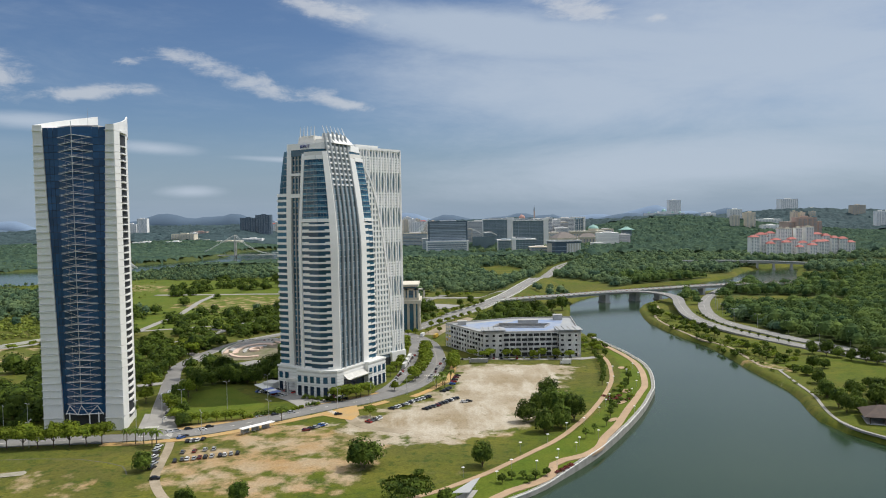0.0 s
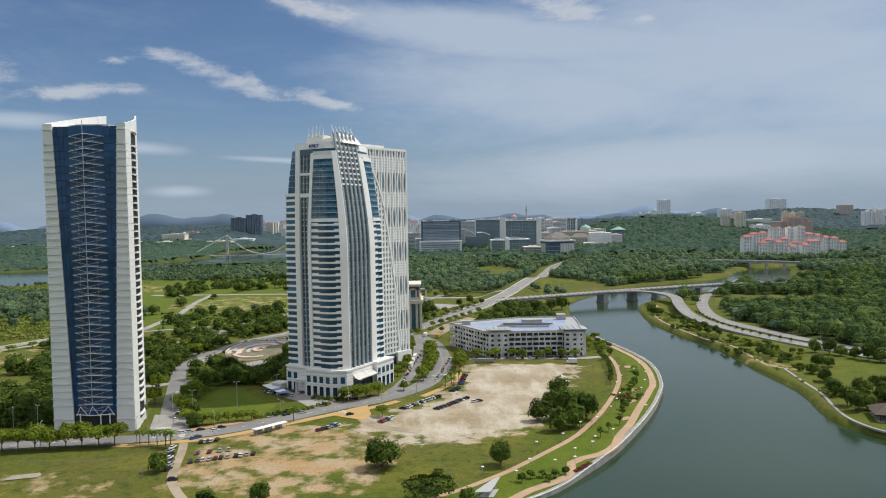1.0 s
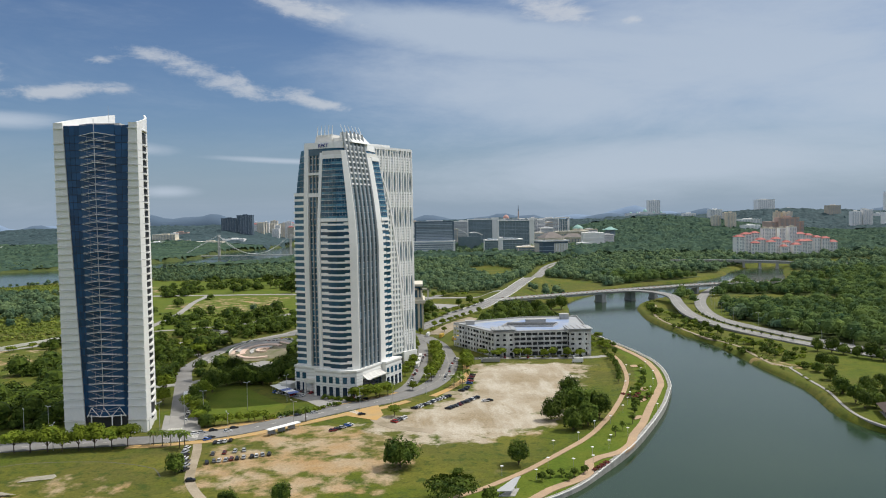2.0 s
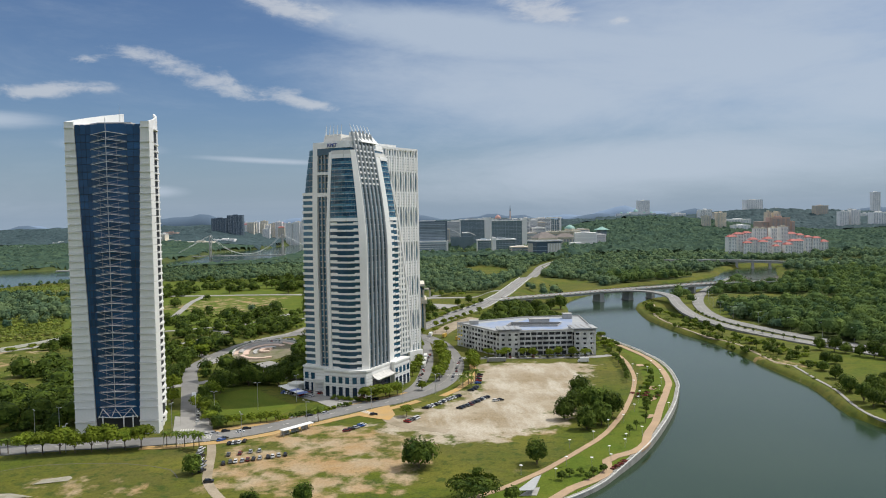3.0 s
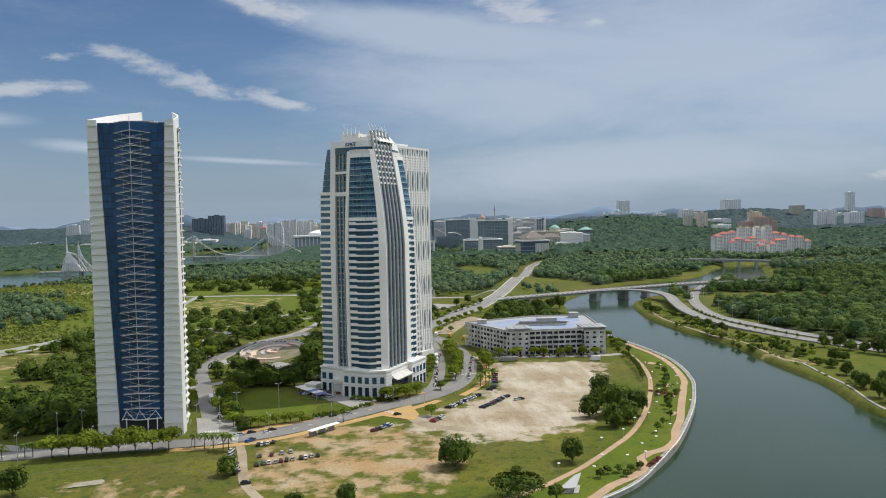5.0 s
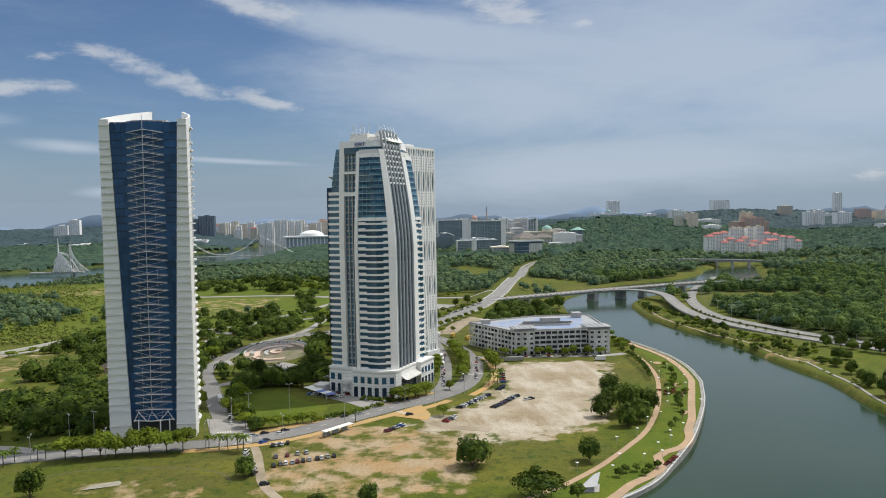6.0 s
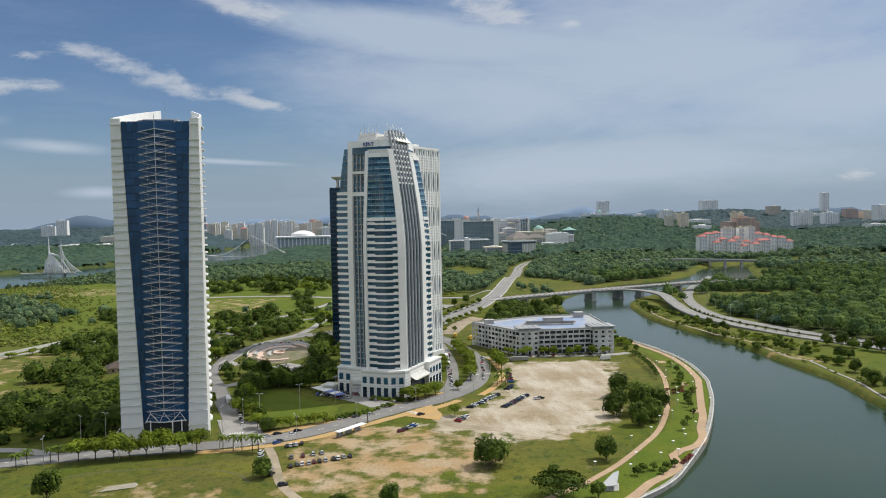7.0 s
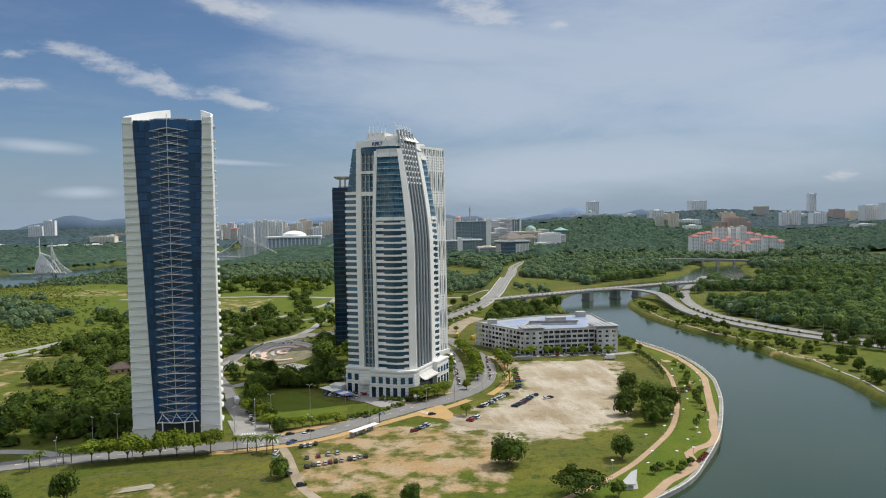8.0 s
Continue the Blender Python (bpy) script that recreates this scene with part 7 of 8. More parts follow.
                part("podium_window", Shape().slab([(p.x, p.y, z0), (q.x, q.y, z0), (q.x, q.y, z1), (p.x, p.y, z1)], -o.to_3d() * 0.3), STRIP_GLASS if z0 > 1 else NAVY_GLASS, t)
    canopy = Shape()
    for k in range(7):
        v = -17 + 3.1 * k
        # a scoop that dips from the wall and curls up at its lip
        run = [(21.6, 12.4), (23.6, 10.6), (25.6, 9.7), (27.4, 9.9), (28.8, 10.9)]
        for (ua, za), (ub, zb) in zip(run, run[1:]):
            canopy.slab([(ua, v - 1.35, za), (ua, v + 1.35, za), (ub, v + 1.35, zb), (ub, v - 1.35, zb)], (0, 0, 0.28))
        canopy.tube([(u, v + 1.5, z + 0.2) for u, z in run], 0.22, 5)
    part("canopy", canopy, STONE_GREY, t, "white ribbed entrance canopy")
    part("entrance", Shape().box(21.7, 22.0, -18.5, 3, 0, 10.0), NAVY_GLASS, t)
    part("porch", Shape().box(-13.5, -5.2, -29.0, -24.8, 7.5, 9.5).box(-13.5, -12.6, -28.8, -27.9, 0, 7.5).box(-6.4, -5.5, -28.8, -27.9, 0, 7.5), STONE_GREY, t)
    part("gatehouse", Shape().box(-33, -25.5, -27, -20, 0, 4.4).box(-33.8, -25, -27.8, -19.4, 4.4, 5.2), STONE_GREY, t)
    return t


ministry_tower()


# ---------------------------------------------------------------- the white latticed tower
def lattice_tower():
    t = thing("lattice_tower", pose(-49.2, 530.5, 0, 0, 0, 50), "white tower behind, its front a lattice of wavy vertical fins", "tower")
    half, top = 29.0, 155.5
    part("body", Shape().box(-half + 0.3, half - 0.3, 0.9, 30, 0, top - 1), WHITE_CLAD, t)
    part("glazing", Shape().box(-half + 0.5, half - 0.5, 0.76, 0.88, 5, top - 2), RIB_GLASS, t, "grey-blue glazing behind the fins")

    def crease(z):
        """Where the plain grid on the one side meets the wavy fins."""
        return float(np.interp(z, [5, 54, 83, 114, 132, 146, 153], [18.5, 15.3, 11.0, 5.0, -1.0, -11.0, -22.0]))

    def swell(z):
        """Fins stand close and far apart in turns, storey group by storey group."""
        return math.sin(z * 2 * math.pi / 25.0)

    storey = 3.85
    n = int((top - 8) / storey)
    count = 21
    for k in range(count):
        x = lerp(-half + 0.8, half - 0.8, k / (count - 1))
        pts = []
        for i in range(3 * n + 1):
            z = 8 + storey * i / 3
            if x < crease(z) - 0.6:
                continue
            shift = 0.34 * math.sin(z * 2 * math.pi / 25.0 + (k % 2) * math.pi) + 0.5 * soft(z, 105, 150)
            pts.append((x + shift, z, 0.70 - 0.18 * swell(z)))
        if len(pts) > 2:
            m = len(pts)
            verts = [v for xa, za, w in pts for v in ((xa - w, 0.75, za), (xa - w * 0.7, 0.0, za), (xa + w * 0.7, 0.0, za), (xa + w, 0.75, za))]
            part("fin", Shape().add(verts, [(4 * i + j, 4 * i + j + 1, 4 * i + j + 5, 4 * i + j + 4) for i in range(m - 1) for j in range(3)]), WHITE_PAINT, t)
    step = storey / 2
    for i in range(2 * n):
        # short cross pieces close the lattice in every other group of storeys and leave long slits between
        z = 8 + step * i
        c = crease(z)
        closed = soft(-swell(z), -0.25, 0.35)
        if closed > 0.3:
            part("cross_piece", Shape().box(max(-half + 0.4, c), half - 0.4, 0.22, 0.74, z, z + 1.15 * float(closed)), WHITE_PAINT, t)
    for i in range(n):
        z = 8 + storey * i
        c = crease(z)
        if c > -half + 2:
            s = Shape().box(-half + 0.4, c, 0.25, 0.8, z, z + 1.4)
            x = -half + 0.8
            while x < c - 0.5:
                s.box(x, x + 1.5, 0.3, 0.8, z + 1.4, z + storey)
                x += 3.0
            part("grid", s, WHITE_CLAD, t)
    edge = Shape()
    zs = [6 + 4 * i for i in range(36)]
    for za, zb in zip(zs, zs[1:]):
        a, b = crease(za), crease(zb)
        edge.slab([(a - 0.6, -0.1, za), (a + 0.7, -0.1, za), (b + 0.7, -0.1, zb), (b - 0.6, -0.1, zb)], (0, 0.9, 0))
    part("crease", edge, WHITE_PAINT, t, "bright curved edge between the two patterns")
    part("frame", Shape().box(half - 0.5, half + 0.3, -0.2, 30, 3, top).box(-half, -half + 0.6, 0, 3, 3, top).box(-half, half, 0, 3, top - 1.2, top + 0.4), WHITE_PAINT, t)
    part("roof_screen", Shape().box(-12, 10, 4, 14, top, top + 2.4).box(12, 22, 6, 16, top, top + 1.2), WHITE_CLAD, t)
    part("base", Shape().box(15, half + 0.6, -1.4, 3, 0, 9), WHITE_CLAD, t)
    part("lobby", Shape().box(-half, 15, 0.3, 3, 0, 5.5), DARK_AND_SHADE, t)
    return t


lattice_tower()


def glass_tower():
    t = thing("glass_tower", pose(-101, 640, 0, 0, 0, 0), "dark blue glass tower with an arched white crown", "tower")
    part("core", Shape().box(-12.5, 32, 0.6, 34, 0, 132), DARK_AND_SHADE, t)
    for k in range(34):
        z = 3.9 * k
        for j in range(10):
            x = -13 + 4.5 * j
            part("pane", Shape().box(x + 0.15, x + 4.35, 0.3, 0.5, z + 0.9, z + 3.75), NAVY_GLASS, t)
        part("ledge", Shape().box(-13.2, 32.2, 0.1, 0.6, z + 0.1, z + 0.8), STRIP_GLASS, t)
    for k in range(17):
        part("side_glazing", Shape().box(-13.1, -12.7, 1 + 2 * k, 2.7 + 2 * k, 2, 131), NAVY_GLASS, t)
    part("crown", Shape().box(-8, 8, 3, 19, 132, 133.4).prism([(-9, 2), (9, 2), (9, 20), (-9, 20)], 140, 141.5, [(-11.5, -0.5), (11.5, -0.5), (11.5, 22.5), (-11.5, 22.5)]), CREAM, t)
    for x in (-6.5, -2.2, 2.2, 6.5):
        part("crown_pier", Shape().box(x - 0.8, x + 0.8, 3, 19, 133, 140.2), CREAM, t)
    return t


glass_tower()

# ---------------------------------------------------------------- the distant city
BLUISH = surface("grey-blue glazing", (0.30, 0.355, 0.40), 0.3, (0.23, 0.28, 0.32), 0.05, 0.8, 0.1, per_thing=0.3, spec=0.6)
BEIGE = surface("beige render", (0.74, 0.65, 0.52), 0.8, (0.64, 0.56, 0.45), 0.05, 0.8, 0.08, per_thing=0.2)
PALE = surface("pale render", (0.75, 0.745, 0.73), 0.8, (0.66, 0.655, 0.64), 0.05, 0.8, 0.08, per_thing=0.12)
FLAT_WALL = surface("white-washed render", (0.88, 0.87, 0.84), 0.8, (0.80, 0.79, 0.76), 0.05, 0.8, 0.06, per_thing=0.1)
FAR_WINDOW = surface("far windows", (0.36, 0.39, 0.42), 0.4, grain=0.05, per_thing=0.2)
ROSE = surface("rose render", (0.55, 0.40, 0.34), 0.8, (0.48, 0.36, 0.30), 0.05, 0.8, 0.08, per_thing=0.15)
NAVY_WALL = surface("dark blue facade", (0.085, 0.125, 0.165), 0.4, grain=0.08)


def office(x, y, w, h, d=None, wall=PALE, glazing=BLUISH, storey=4.2, yaw=0.0, label="pale mid-rise office block with strip windows", cap=True, name="office_building"):
    """A block with a strip window to every storey on its front and sides, a parapet and plant on its roof."""
    z = ground_at(x, y) - 1.5
    d = d or max(18.0, w * 0.5)
    t = thing(name, pose(x, y, z, 0, 0, yaw), label, "building")
    part("wall", Shape().box(-w / 2, w / 2, 0, d, -4, h + 1.5), wall, t)
    n = max(2, int(h / storey))
    for k in range(n):
        z0 = 1.5 + (h - 1.5) * k / n
        z1 = z0 + (h / n) * 0.70
        part("window_band", Shape().box(-w / 2 + w * 0.04, w / 2 - w * 0.04, -0.35, 0.05, z0 + 0.8, z1 + 0.8)
             .box(w / 2 - 0.05, w / 2 + 0.35, d * 0.05, d * 0.95, z0 + 0.8, z1 + 0.8).box(-w / 2 - 0.35, -w / 2 + 0.05, d * 0.05, d * 0.95, z0 + 0.8, z1 + 0.8), glazing, t)
    part("parapet", Shape().box(-w / 2 - 0.5, w / 2 + 0.5, -0.6, d + 0.5, h + 1.5, h + 2.6), wall, t)
    if cap:
        part("roof_plant", Shape().box(-w * 0.2, w * 0.22, d * 0.3, d * 0.7, h + 2.6, h + 5.2), PALE, t)
    return t


def flats(x, y, w, h, wall=PALE, roof=None, label="pale slab of high-rise flats", yaw=0.0, storey=3.1, name="apartment_block"):
    """A residential tower: bays of windows between projecting piers, and a pitched or flat roof."""
    z = ground_at(x, y) - 1.5
    wall = FLAT_WALL if wall is PALE else wall
    d = max(14.0, w * 0.55)
    t = thing(name, pose(x, y, z, 0, 0, yaw), label, "apartments")
    part("wall", Shape().box(-w / 2, w / 2, 0, d, -6, h), wall, t)
    n = max(2, round(w / 11))
    grid, bays = Shape(), Shape()
    for i in range(n):
        x0 = -w / 2 + w * (i + 0.5) / n
        bays.box(x0 - w / n * 0.26, x0 + w / n * 0.26, -1.4, 0.2, -4, h - 2)
        for k in range(int(h / storey)):
            zz = 1.2 + k * storey
            grid.box(x0 - w / n * 0.18, x0 + w / n * 0.18, -1.55, -1.3, zz, zz + 1.4)
            grid.box(x0 + w / n * 0.32, x0 + w / n * 0.46, -0.12, 0.1, zz, zz + 1.5)
    bay = tagged(part("bay_front", bays, wall, t), kind="stuff")
    tagged(part("window_grid", grid, FAR_WINDOW, bay), "many small far windows", kind="stuff")
    if roof:
        part("roof", Shape().prism([(-w / 2 - 0.8, -2), (w / 2 + 0.8, -2), (w / 2 + 0.8, d + 0.8), (-w / 2 - 0.8, d + 0.8)], h, h + 5.0, [(-w / 4, d * 0.35), (w / 4, d * 0.35), (w / 4, d * 0.6), (-w / 4, d * 0.6)]), roof, t)
    else:
        part("roof", Shape().box(-w / 2 - 0.4, w / 2 + 0.4, -0.4, d + 0.4, h, h + 1.2).box(-w * 0.15, w * 0.15, d * 0.3, d * 0.7, h + 1.2, h + 4.5), wall, t)
    return t


# government quarter beyond the woods
# glass and cladding colours lifted, so that distance haze is in them
GOV_GLASS_HAZED = surface("far teal curtain wall, lightened for haze", (0.13, 0.185, 0.215), 0.25, (0.18, 0.24, 0.27), 0.03, 0.9, 0.1, per_piece=0.25, spec=0.6)
GOV_WHITE_HAZED = surface("far white cladding, lightened for haze", (0.86, 0.85, 0.82), 0.7, (0.78, 0.77, 0.74), 0.05, 0.7, 0.06, per_thing=0.08)


def glass_block(x, y, w, top, d, label, ends=(1, 1), bands=3.9, yaw=0.0, frame_w=9.0, glazing=None, body=None):
    """A curtain-walled office: a glass front with thin floor bands between blank end towers, under an oversailing roof."""
    z = ground_at(x, y) - 2
    h = top - z
    t = thing("office_building", pose(x, y, z, 0, 0, yaw), label, "building")
    glazing, body = glazing or GOV_GLASS_HAZED, body or GOV_WHITE_HAZED
    part("core", Shape().box(-w / 2, w / 2, 1.2, d, -2, h - 4), body, t)
    a, b = -w / 2 + ends[0] * frame_w, w / 2 - ends[1] * frame_w
    n = max(3, round((h - 8) / bands))
    for k in range(n):
        z0 = 3 + (h - 8) * k / n
        part("glazing", Shape().box(a, b, 0.3, 1.2, z0 + 0.5, z0 + (h - 8) / n).box(w / 2 - 0.1, w / 2 + 0.3, 4, d - 3, z0 + 1.2, z0 + (h - 8) / n), glazing, t)
        part("floor_band", Shape().box(a, b, 0.0, 1.2, z0 - 0.35, z0 + 0.5), BLUISH, t)
    m = max(2, round((b - a) / 8))
    for k in range(m + 1):
        u = lerp(a, b, k / m)
        part("mullion", Shape().box(u - 0.3, u + 0.3, -0.25, 0.3, 2, h - 5), BLUISH, t)
    for side, e in ((-1, ends[0]), (1, ends[1])):
        if e:
            u = side * (w / 2 - frame_w / 2)
            part("end_tower", Shape().box(u - frame_w / 2 - 0.3, u + frame_w / 2 + 0.3, -1.6, d + 0.4, -2, h + 2), body, t)
    part("roof", Shape().box(-w / 2 - 1.5, w / 2 + 1.5, -2.5, d + 1, h - 5, h - 2.5), body, t)
    part("roof_plant", Shape().box(-w * 0.28, w * 0.1, d * 0.25, d * 0.7, h - 2.5, h + 1.5).box(w * 0.15, w * 0.34, d * 0.3, d * 0.6, h - 2.5, h - 0.2), BLUISH, t)
    return t


def portal_block(x, y, w, top, d, label):
    """A white open frame round a recessed glass front."""
    z = ground_at(x, y) - 2
    h = top - z
    t = thing("office_building", pose(x, y, z), label, "building")
    part("core", Shape().box(-w / 2 + 5, w / 2 - 5, 5, d, -2, h - 12), GOV_GLASS_HAZED, t)
    for u in (-w / 2 + 2.5, w / 2 - 2.5):
        part("portal_pier", Shape().box(u - 2.5, u + 2.5, 0, d, -2, h - 7), GOV_WHITE_HAZED, t)
    part("portal_head", Shape().box(-w / 2 - 1, w / 2 + 1, -0.5, d + 1, h - 7, h - 3), GOV_WHITE_HAZED, t)
    for k in range(5):
        u = lerp(-w / 2 + 6, w / 2 - 6, k / 4)
        part("mullion", Shape().box(u - 0.6, u + 0.6, 4, 5, 0, h - 12), GOV_WHITE_HAZED, t)
    for k in range(int((h - 14) / 8)):
        part("floor_band", Shape().box(-w / 2 + 5, w / 2 - 5, 4.4, 5, 4 + 8 * k, 5.4 + 8 * k), BLUISH, t)
    return t


def court(x, y, w, top, d, label, roof, dome_r=0.0, dome_material=None):
    """A stone court: window bays between columns, an attic storey, and a hipped roof or a dome."""
    z = ground_at(x, y) - 2
    h = top - z
    t = thing("court_building", pose(x, y, z), label, "building")
    part("wall", Shape().box(-w / 2, w / 2, 1, d, -2, h * 0.74), BEIGE, t)
    n = max(4, round(w / 8))
    for k in range(n + 1):
        u = lerp(-w / 2, w / 2, k / n)
        part("column", Shape().box(u - 0.9, u + 0.9, -0.8, 1.2, 0, h * 0.70), CREAM, t)
    for k in range(n):
        u = lerp(-w / 2, w / 2, (k + 0.5) / n)
        part("window", Shape().box(u - w / n * 0.26, u + w / n * 0.26, 0.75, 1.1, 3, h * 0.30).box(u - w / n * 0.26, u + w / n * 0.26, 0.75, 1.1, h * 0.36, h * 0.62), FAR_WINDOW, t)
    part("cornice", Shape().box(-w / 2 - 1.5, w / 2 + 1.5, -1.6, d + 1, h * 0.70, h * 0.76), CREAM, t)
    if roof:
        part("roof", Shape().prism([(-w / 2, 0), (w / 2, 0), (w / 2, d), (-w / 2, d)], h * 0.76, h, [(-w * 0.22, d * 0.4), (w * 0.22, d * 0.4), (w * 0.22, d * 0.6), (-w * 0.22, d * 0.6)]), roof, t)
    if dome_r:
        part("drum", Shape().lathe([(dome_r * 1.05, h * 0.74), (dome_r * 1.05, h - dome_r * 0.5)], 18, w * 0.22, d * 0.4), CREAM, t)
        part("dome", Shape().lathe([(dome_r * 1.15, h - dome_r * 0.5), (dome_r * 0.9, h - dome_r * 0.15), (dome_r * 0.45, h + dome_r * 0.12), (0.3, h + dome_r * 0.3)], 18, w * 0.22, d * 0.4), dome_material, t)
    return t


GREY_ROOF = surface("weathered grey roof", (0.21, 0.185, 0.17), 0.8, (0.16, 0.145, 0.135), 0.1, 0.8, 0.1)
office(12, 2000, 105, 86, 60, NAVY_WALL, BLUISH, 4.2, label="wide dark office slab with bright window bands")
office(10, 1985, 112, 34, 30, GOV_WHITE_HAZED, BLUISH, 5, label="pale podium of the wide office slab", cap=False)
glass_block(173, 2350, 95, 101, 50, "dark glass office between white end towers", (0, 1), frame_w=20)
glass_block(242, 2080, 98, 98, 46, "teal glass office block with a blank white end tower", (0, 1), frame_w=13)
glass_block(205, 1900, 57, 51, 40, "low glass office in a white frame", (1, 0), 4.5, frame_w=7)
glass_block(165, 1985, 40, 47, 36, "dark glazed office wing", (0, 0), 4.5)
portal_block(442, 2450, 44, 104, 30, "white portal-shaped office block")
court(439, 2300, 112, 72, 46, "long beige stone court with a green dome", None, 15, GREEN_DOME)
court(417, 2150, 52, 53, 40, "stone court wing under a grey hipped roof", GREY_ROOF)
court(480, 2180, 46, 50, 36, "stone court wing under a grey hipped roof", GREY_ROOF)
office(427, 1950, 56, 38, 50, GOV_WHITE_HAZED, GOV_WHITE_HAZED, 9, -8, "plain white cube-shaped hall")
office(389, 1900, 29, 16, 24, GOV_WHITE_HAZED, GOV_WHITE_HAZED, 9, -4, "low white annex of the cube-shaped hall", cap=False)
office(232, 1800, 46, 22, 40, BEIGE, BLUISH, 5, label="low beige office wing")
office(-30, 2120, 60, 40, 40, PALE, BLUISH, label="pale mid-rise office block with strip windows")
office(-88, 2300, 80, 48, 40, BEIGE, BLUISH, label="beige office block among trees")
for x, y, w, top, wall in ((318, 2260, 22, 100, GOV_WHITE_HAZED), (342, 2270, 24, 94, PALE), (368, 2290, 26, 86, BEIGE), (352, 2230, 40, 70, GOV_WHITE_HAZED), (326, 2210, 30, 56, BEIGE), (390, 2400, 60, 98, GOV_WHITE_HAZED), (300, 2420, 70, 96, PALE), (120, 2500, 80, 92, PALE), (210, 2560, 110, 98, GOV_WHITE_HAZED), (520, 2400, 50, 60, BEIGE), (60, 2320, 60, 70, BEIGE), (560, 2330, 40, 44, PALE)):
    office(x, y, w, top - ground_at(x, y) - 1, 30, wall, FAR_WINDOW, 4.2, label="pale mid-rise office among the ministries")


def corner_ministry():
    """A cream corner building: columned flanks, a dark glass bow in the middle, a flat brim and a hipped dark roof."""
    x, y = 289, 1740
    z = ground_at(x, y) - 2
    t = thing("ministry_building", pose(x, y, z, 0, 0, 14), "cream ministry with dark corner glazing and a brown hipped roof", "building")
    h = 50 - z
    part("wall", Shape().box(-31, 31, 0, 52, -2, h - 4), CREAM, t)
    part("corner_glazing", Shape().box(-32, -4, -0.8, 20, 5, h - 9), NAVY_WALL, t, "dark glass corner")
    part("top_glazing", Shape().box(-31.6, 31.6, -0.9, 52.4, h - 9, h - 4.5), NAVY_WALL, t, "dark strip of top-floor glazing")
    for k in range(9):
        u = -2 + 4.0 * k
        part("column", Shape().box(u - 0.8, u + 0.8, -1.2, 0.4, 1, h - 9), GOV_WHITE_HAZED, t)
    for k in range(3):
        part("floor_band", Shape().box(-32.3, -4, -1.0, 20.2, 9 + 9 * k, 10.2 + 9 * k), BLUISH, t)
    part("brim", Shape().box(-34, 34, -3, 55, h - 4.5, h - 1.5), GOV_WHITE_HAZED, t)
    part("attic", Shape().box(-24, 24, 6, 46, h - 1.5, h + 4), CREAM, t)
    part("roof", Shape().prism([(-27, 3), (27, 3), (27, 49), (-27, 49)], h + 4, h + 17, [(-6, 22), (6, 22), (6, 30), (-6, 30)]), GREY_ROOF, t)
    part("podium", Shape().box(-36, 36, -5, 54, -2, 7), CREAM, t)


corner_ministry()


def shell_hall():
    t = thing("shell_roofed_hall", pose(118, 2150, ground_at(118, 2150)), "low hall under two white curved shell roofs", "building")
    part("hall", Shape().box(-34, 30, 4, 40, -2, 38), GOV_GLASS_HAZED, t)
    for x0, x1, z0, z1 in ((-36, -6, 64, 46), (0, 36, 52, 44)):
        pts = [(lerp(x0, x1, k / 8), lerp(z0, z1, (k / 8) ** 0.5) + 5 * math.sin(math.pi * k / 8)) for k in range(9)]
        s = Shape()
        for (a, za), (b, zb) in zip(pts, pts[1:]):
            s.slab([(a, 0, za), (b, 0, zb), (b, 38, zb), (a, 38, za)], (0, 0, -2.5))
        part("shell", s, GOV_WHITE_HAZED, t)


shell_hall()


def minaret():
    t = thing("minaret", pose(316, 2600, ground_at(316, 2600)), "slender pinkish minaret with a pointed cap", "tower")
    part("shaft", Shape().lathe([(3.4, -4), (3.2, 70), (2.4, 72), (2.2, 108)], 10), ROSE, t)
    part("cap", Shape().lathe([(2.6, 108), (1.6, 116), (0.2, 128)], 10), BLUISH, t)


minaret()


def dome(x, y, z, r, material, label):
    t = thing("domed_hall", pose(x, y, ground_at(x, y)), label, "building")
    part("drum", Shape().lathe([(r * 1.02, -4), (r * 1.02, z)], 20), CREAM, t)
    part("dome", Shape().lathe([(r, z), (r * 0.98, z + r * 0.25), (r * 0.86, z + r * 0.55), (r * 0.6, z + r * 0.85), (r * 0.3, z + r * 1.02), (r * 0.04, z + r * 1.2)], 20), material, t)
    part("finial", Shape().tube([(0, 0, z + r * 1.1), (0, 0, z + r * 1.6)], r * 0.03, 5), METAL, t)


PINK_DOME = surface("pink dome tiles", (0.50, 0.28, 0.24), 0.6, grain=0.08)
dome(273, 2600, 84, 11, PINK_DOME, "pink domed mosque in the distance")


def hill_pavilion():
    t = thing("hill_pavilion", pose(598, 2450, ground_at(598, 2450)), "glass pavilion with a broad teal saucer roof among trees", "building")
    part("hall", Shape().lathe([(17, -6), (17, 34)], 20), BLUISH, t)
    part("roof", Shape().lathe([(25, 34), (26, 35.5), (12, 40), (3, 45)], 24), GREEN_DOME, t)


hill_pavilion()


def palace():
    t = thing("hilltop_palace", pose(899, 3050, 100), "pale palace with teal domes on a wooded hilltop", "building")
    part("wing", Shape().box(-80, 82, 0, 24, -30, 9), PALE, t)
    part("centre", Shape().box(-22, 22, -4, 26, -30, 15), GOV_WHITE_HAZED, t)
    for x, r, z in ((0, 9, 15), (-60, 5, 9), (-34, 4, 9), (36, 5, 9), (66, 5, 9)):
        part("dome", Shape().lathe([(r, z), (r * 0.95, z + r * 0.5), (r * 0.6, z + r * 0.9), (0.3, z + r * 1.3)], 14, x, 10), GREEN_DOME, t)


palace()


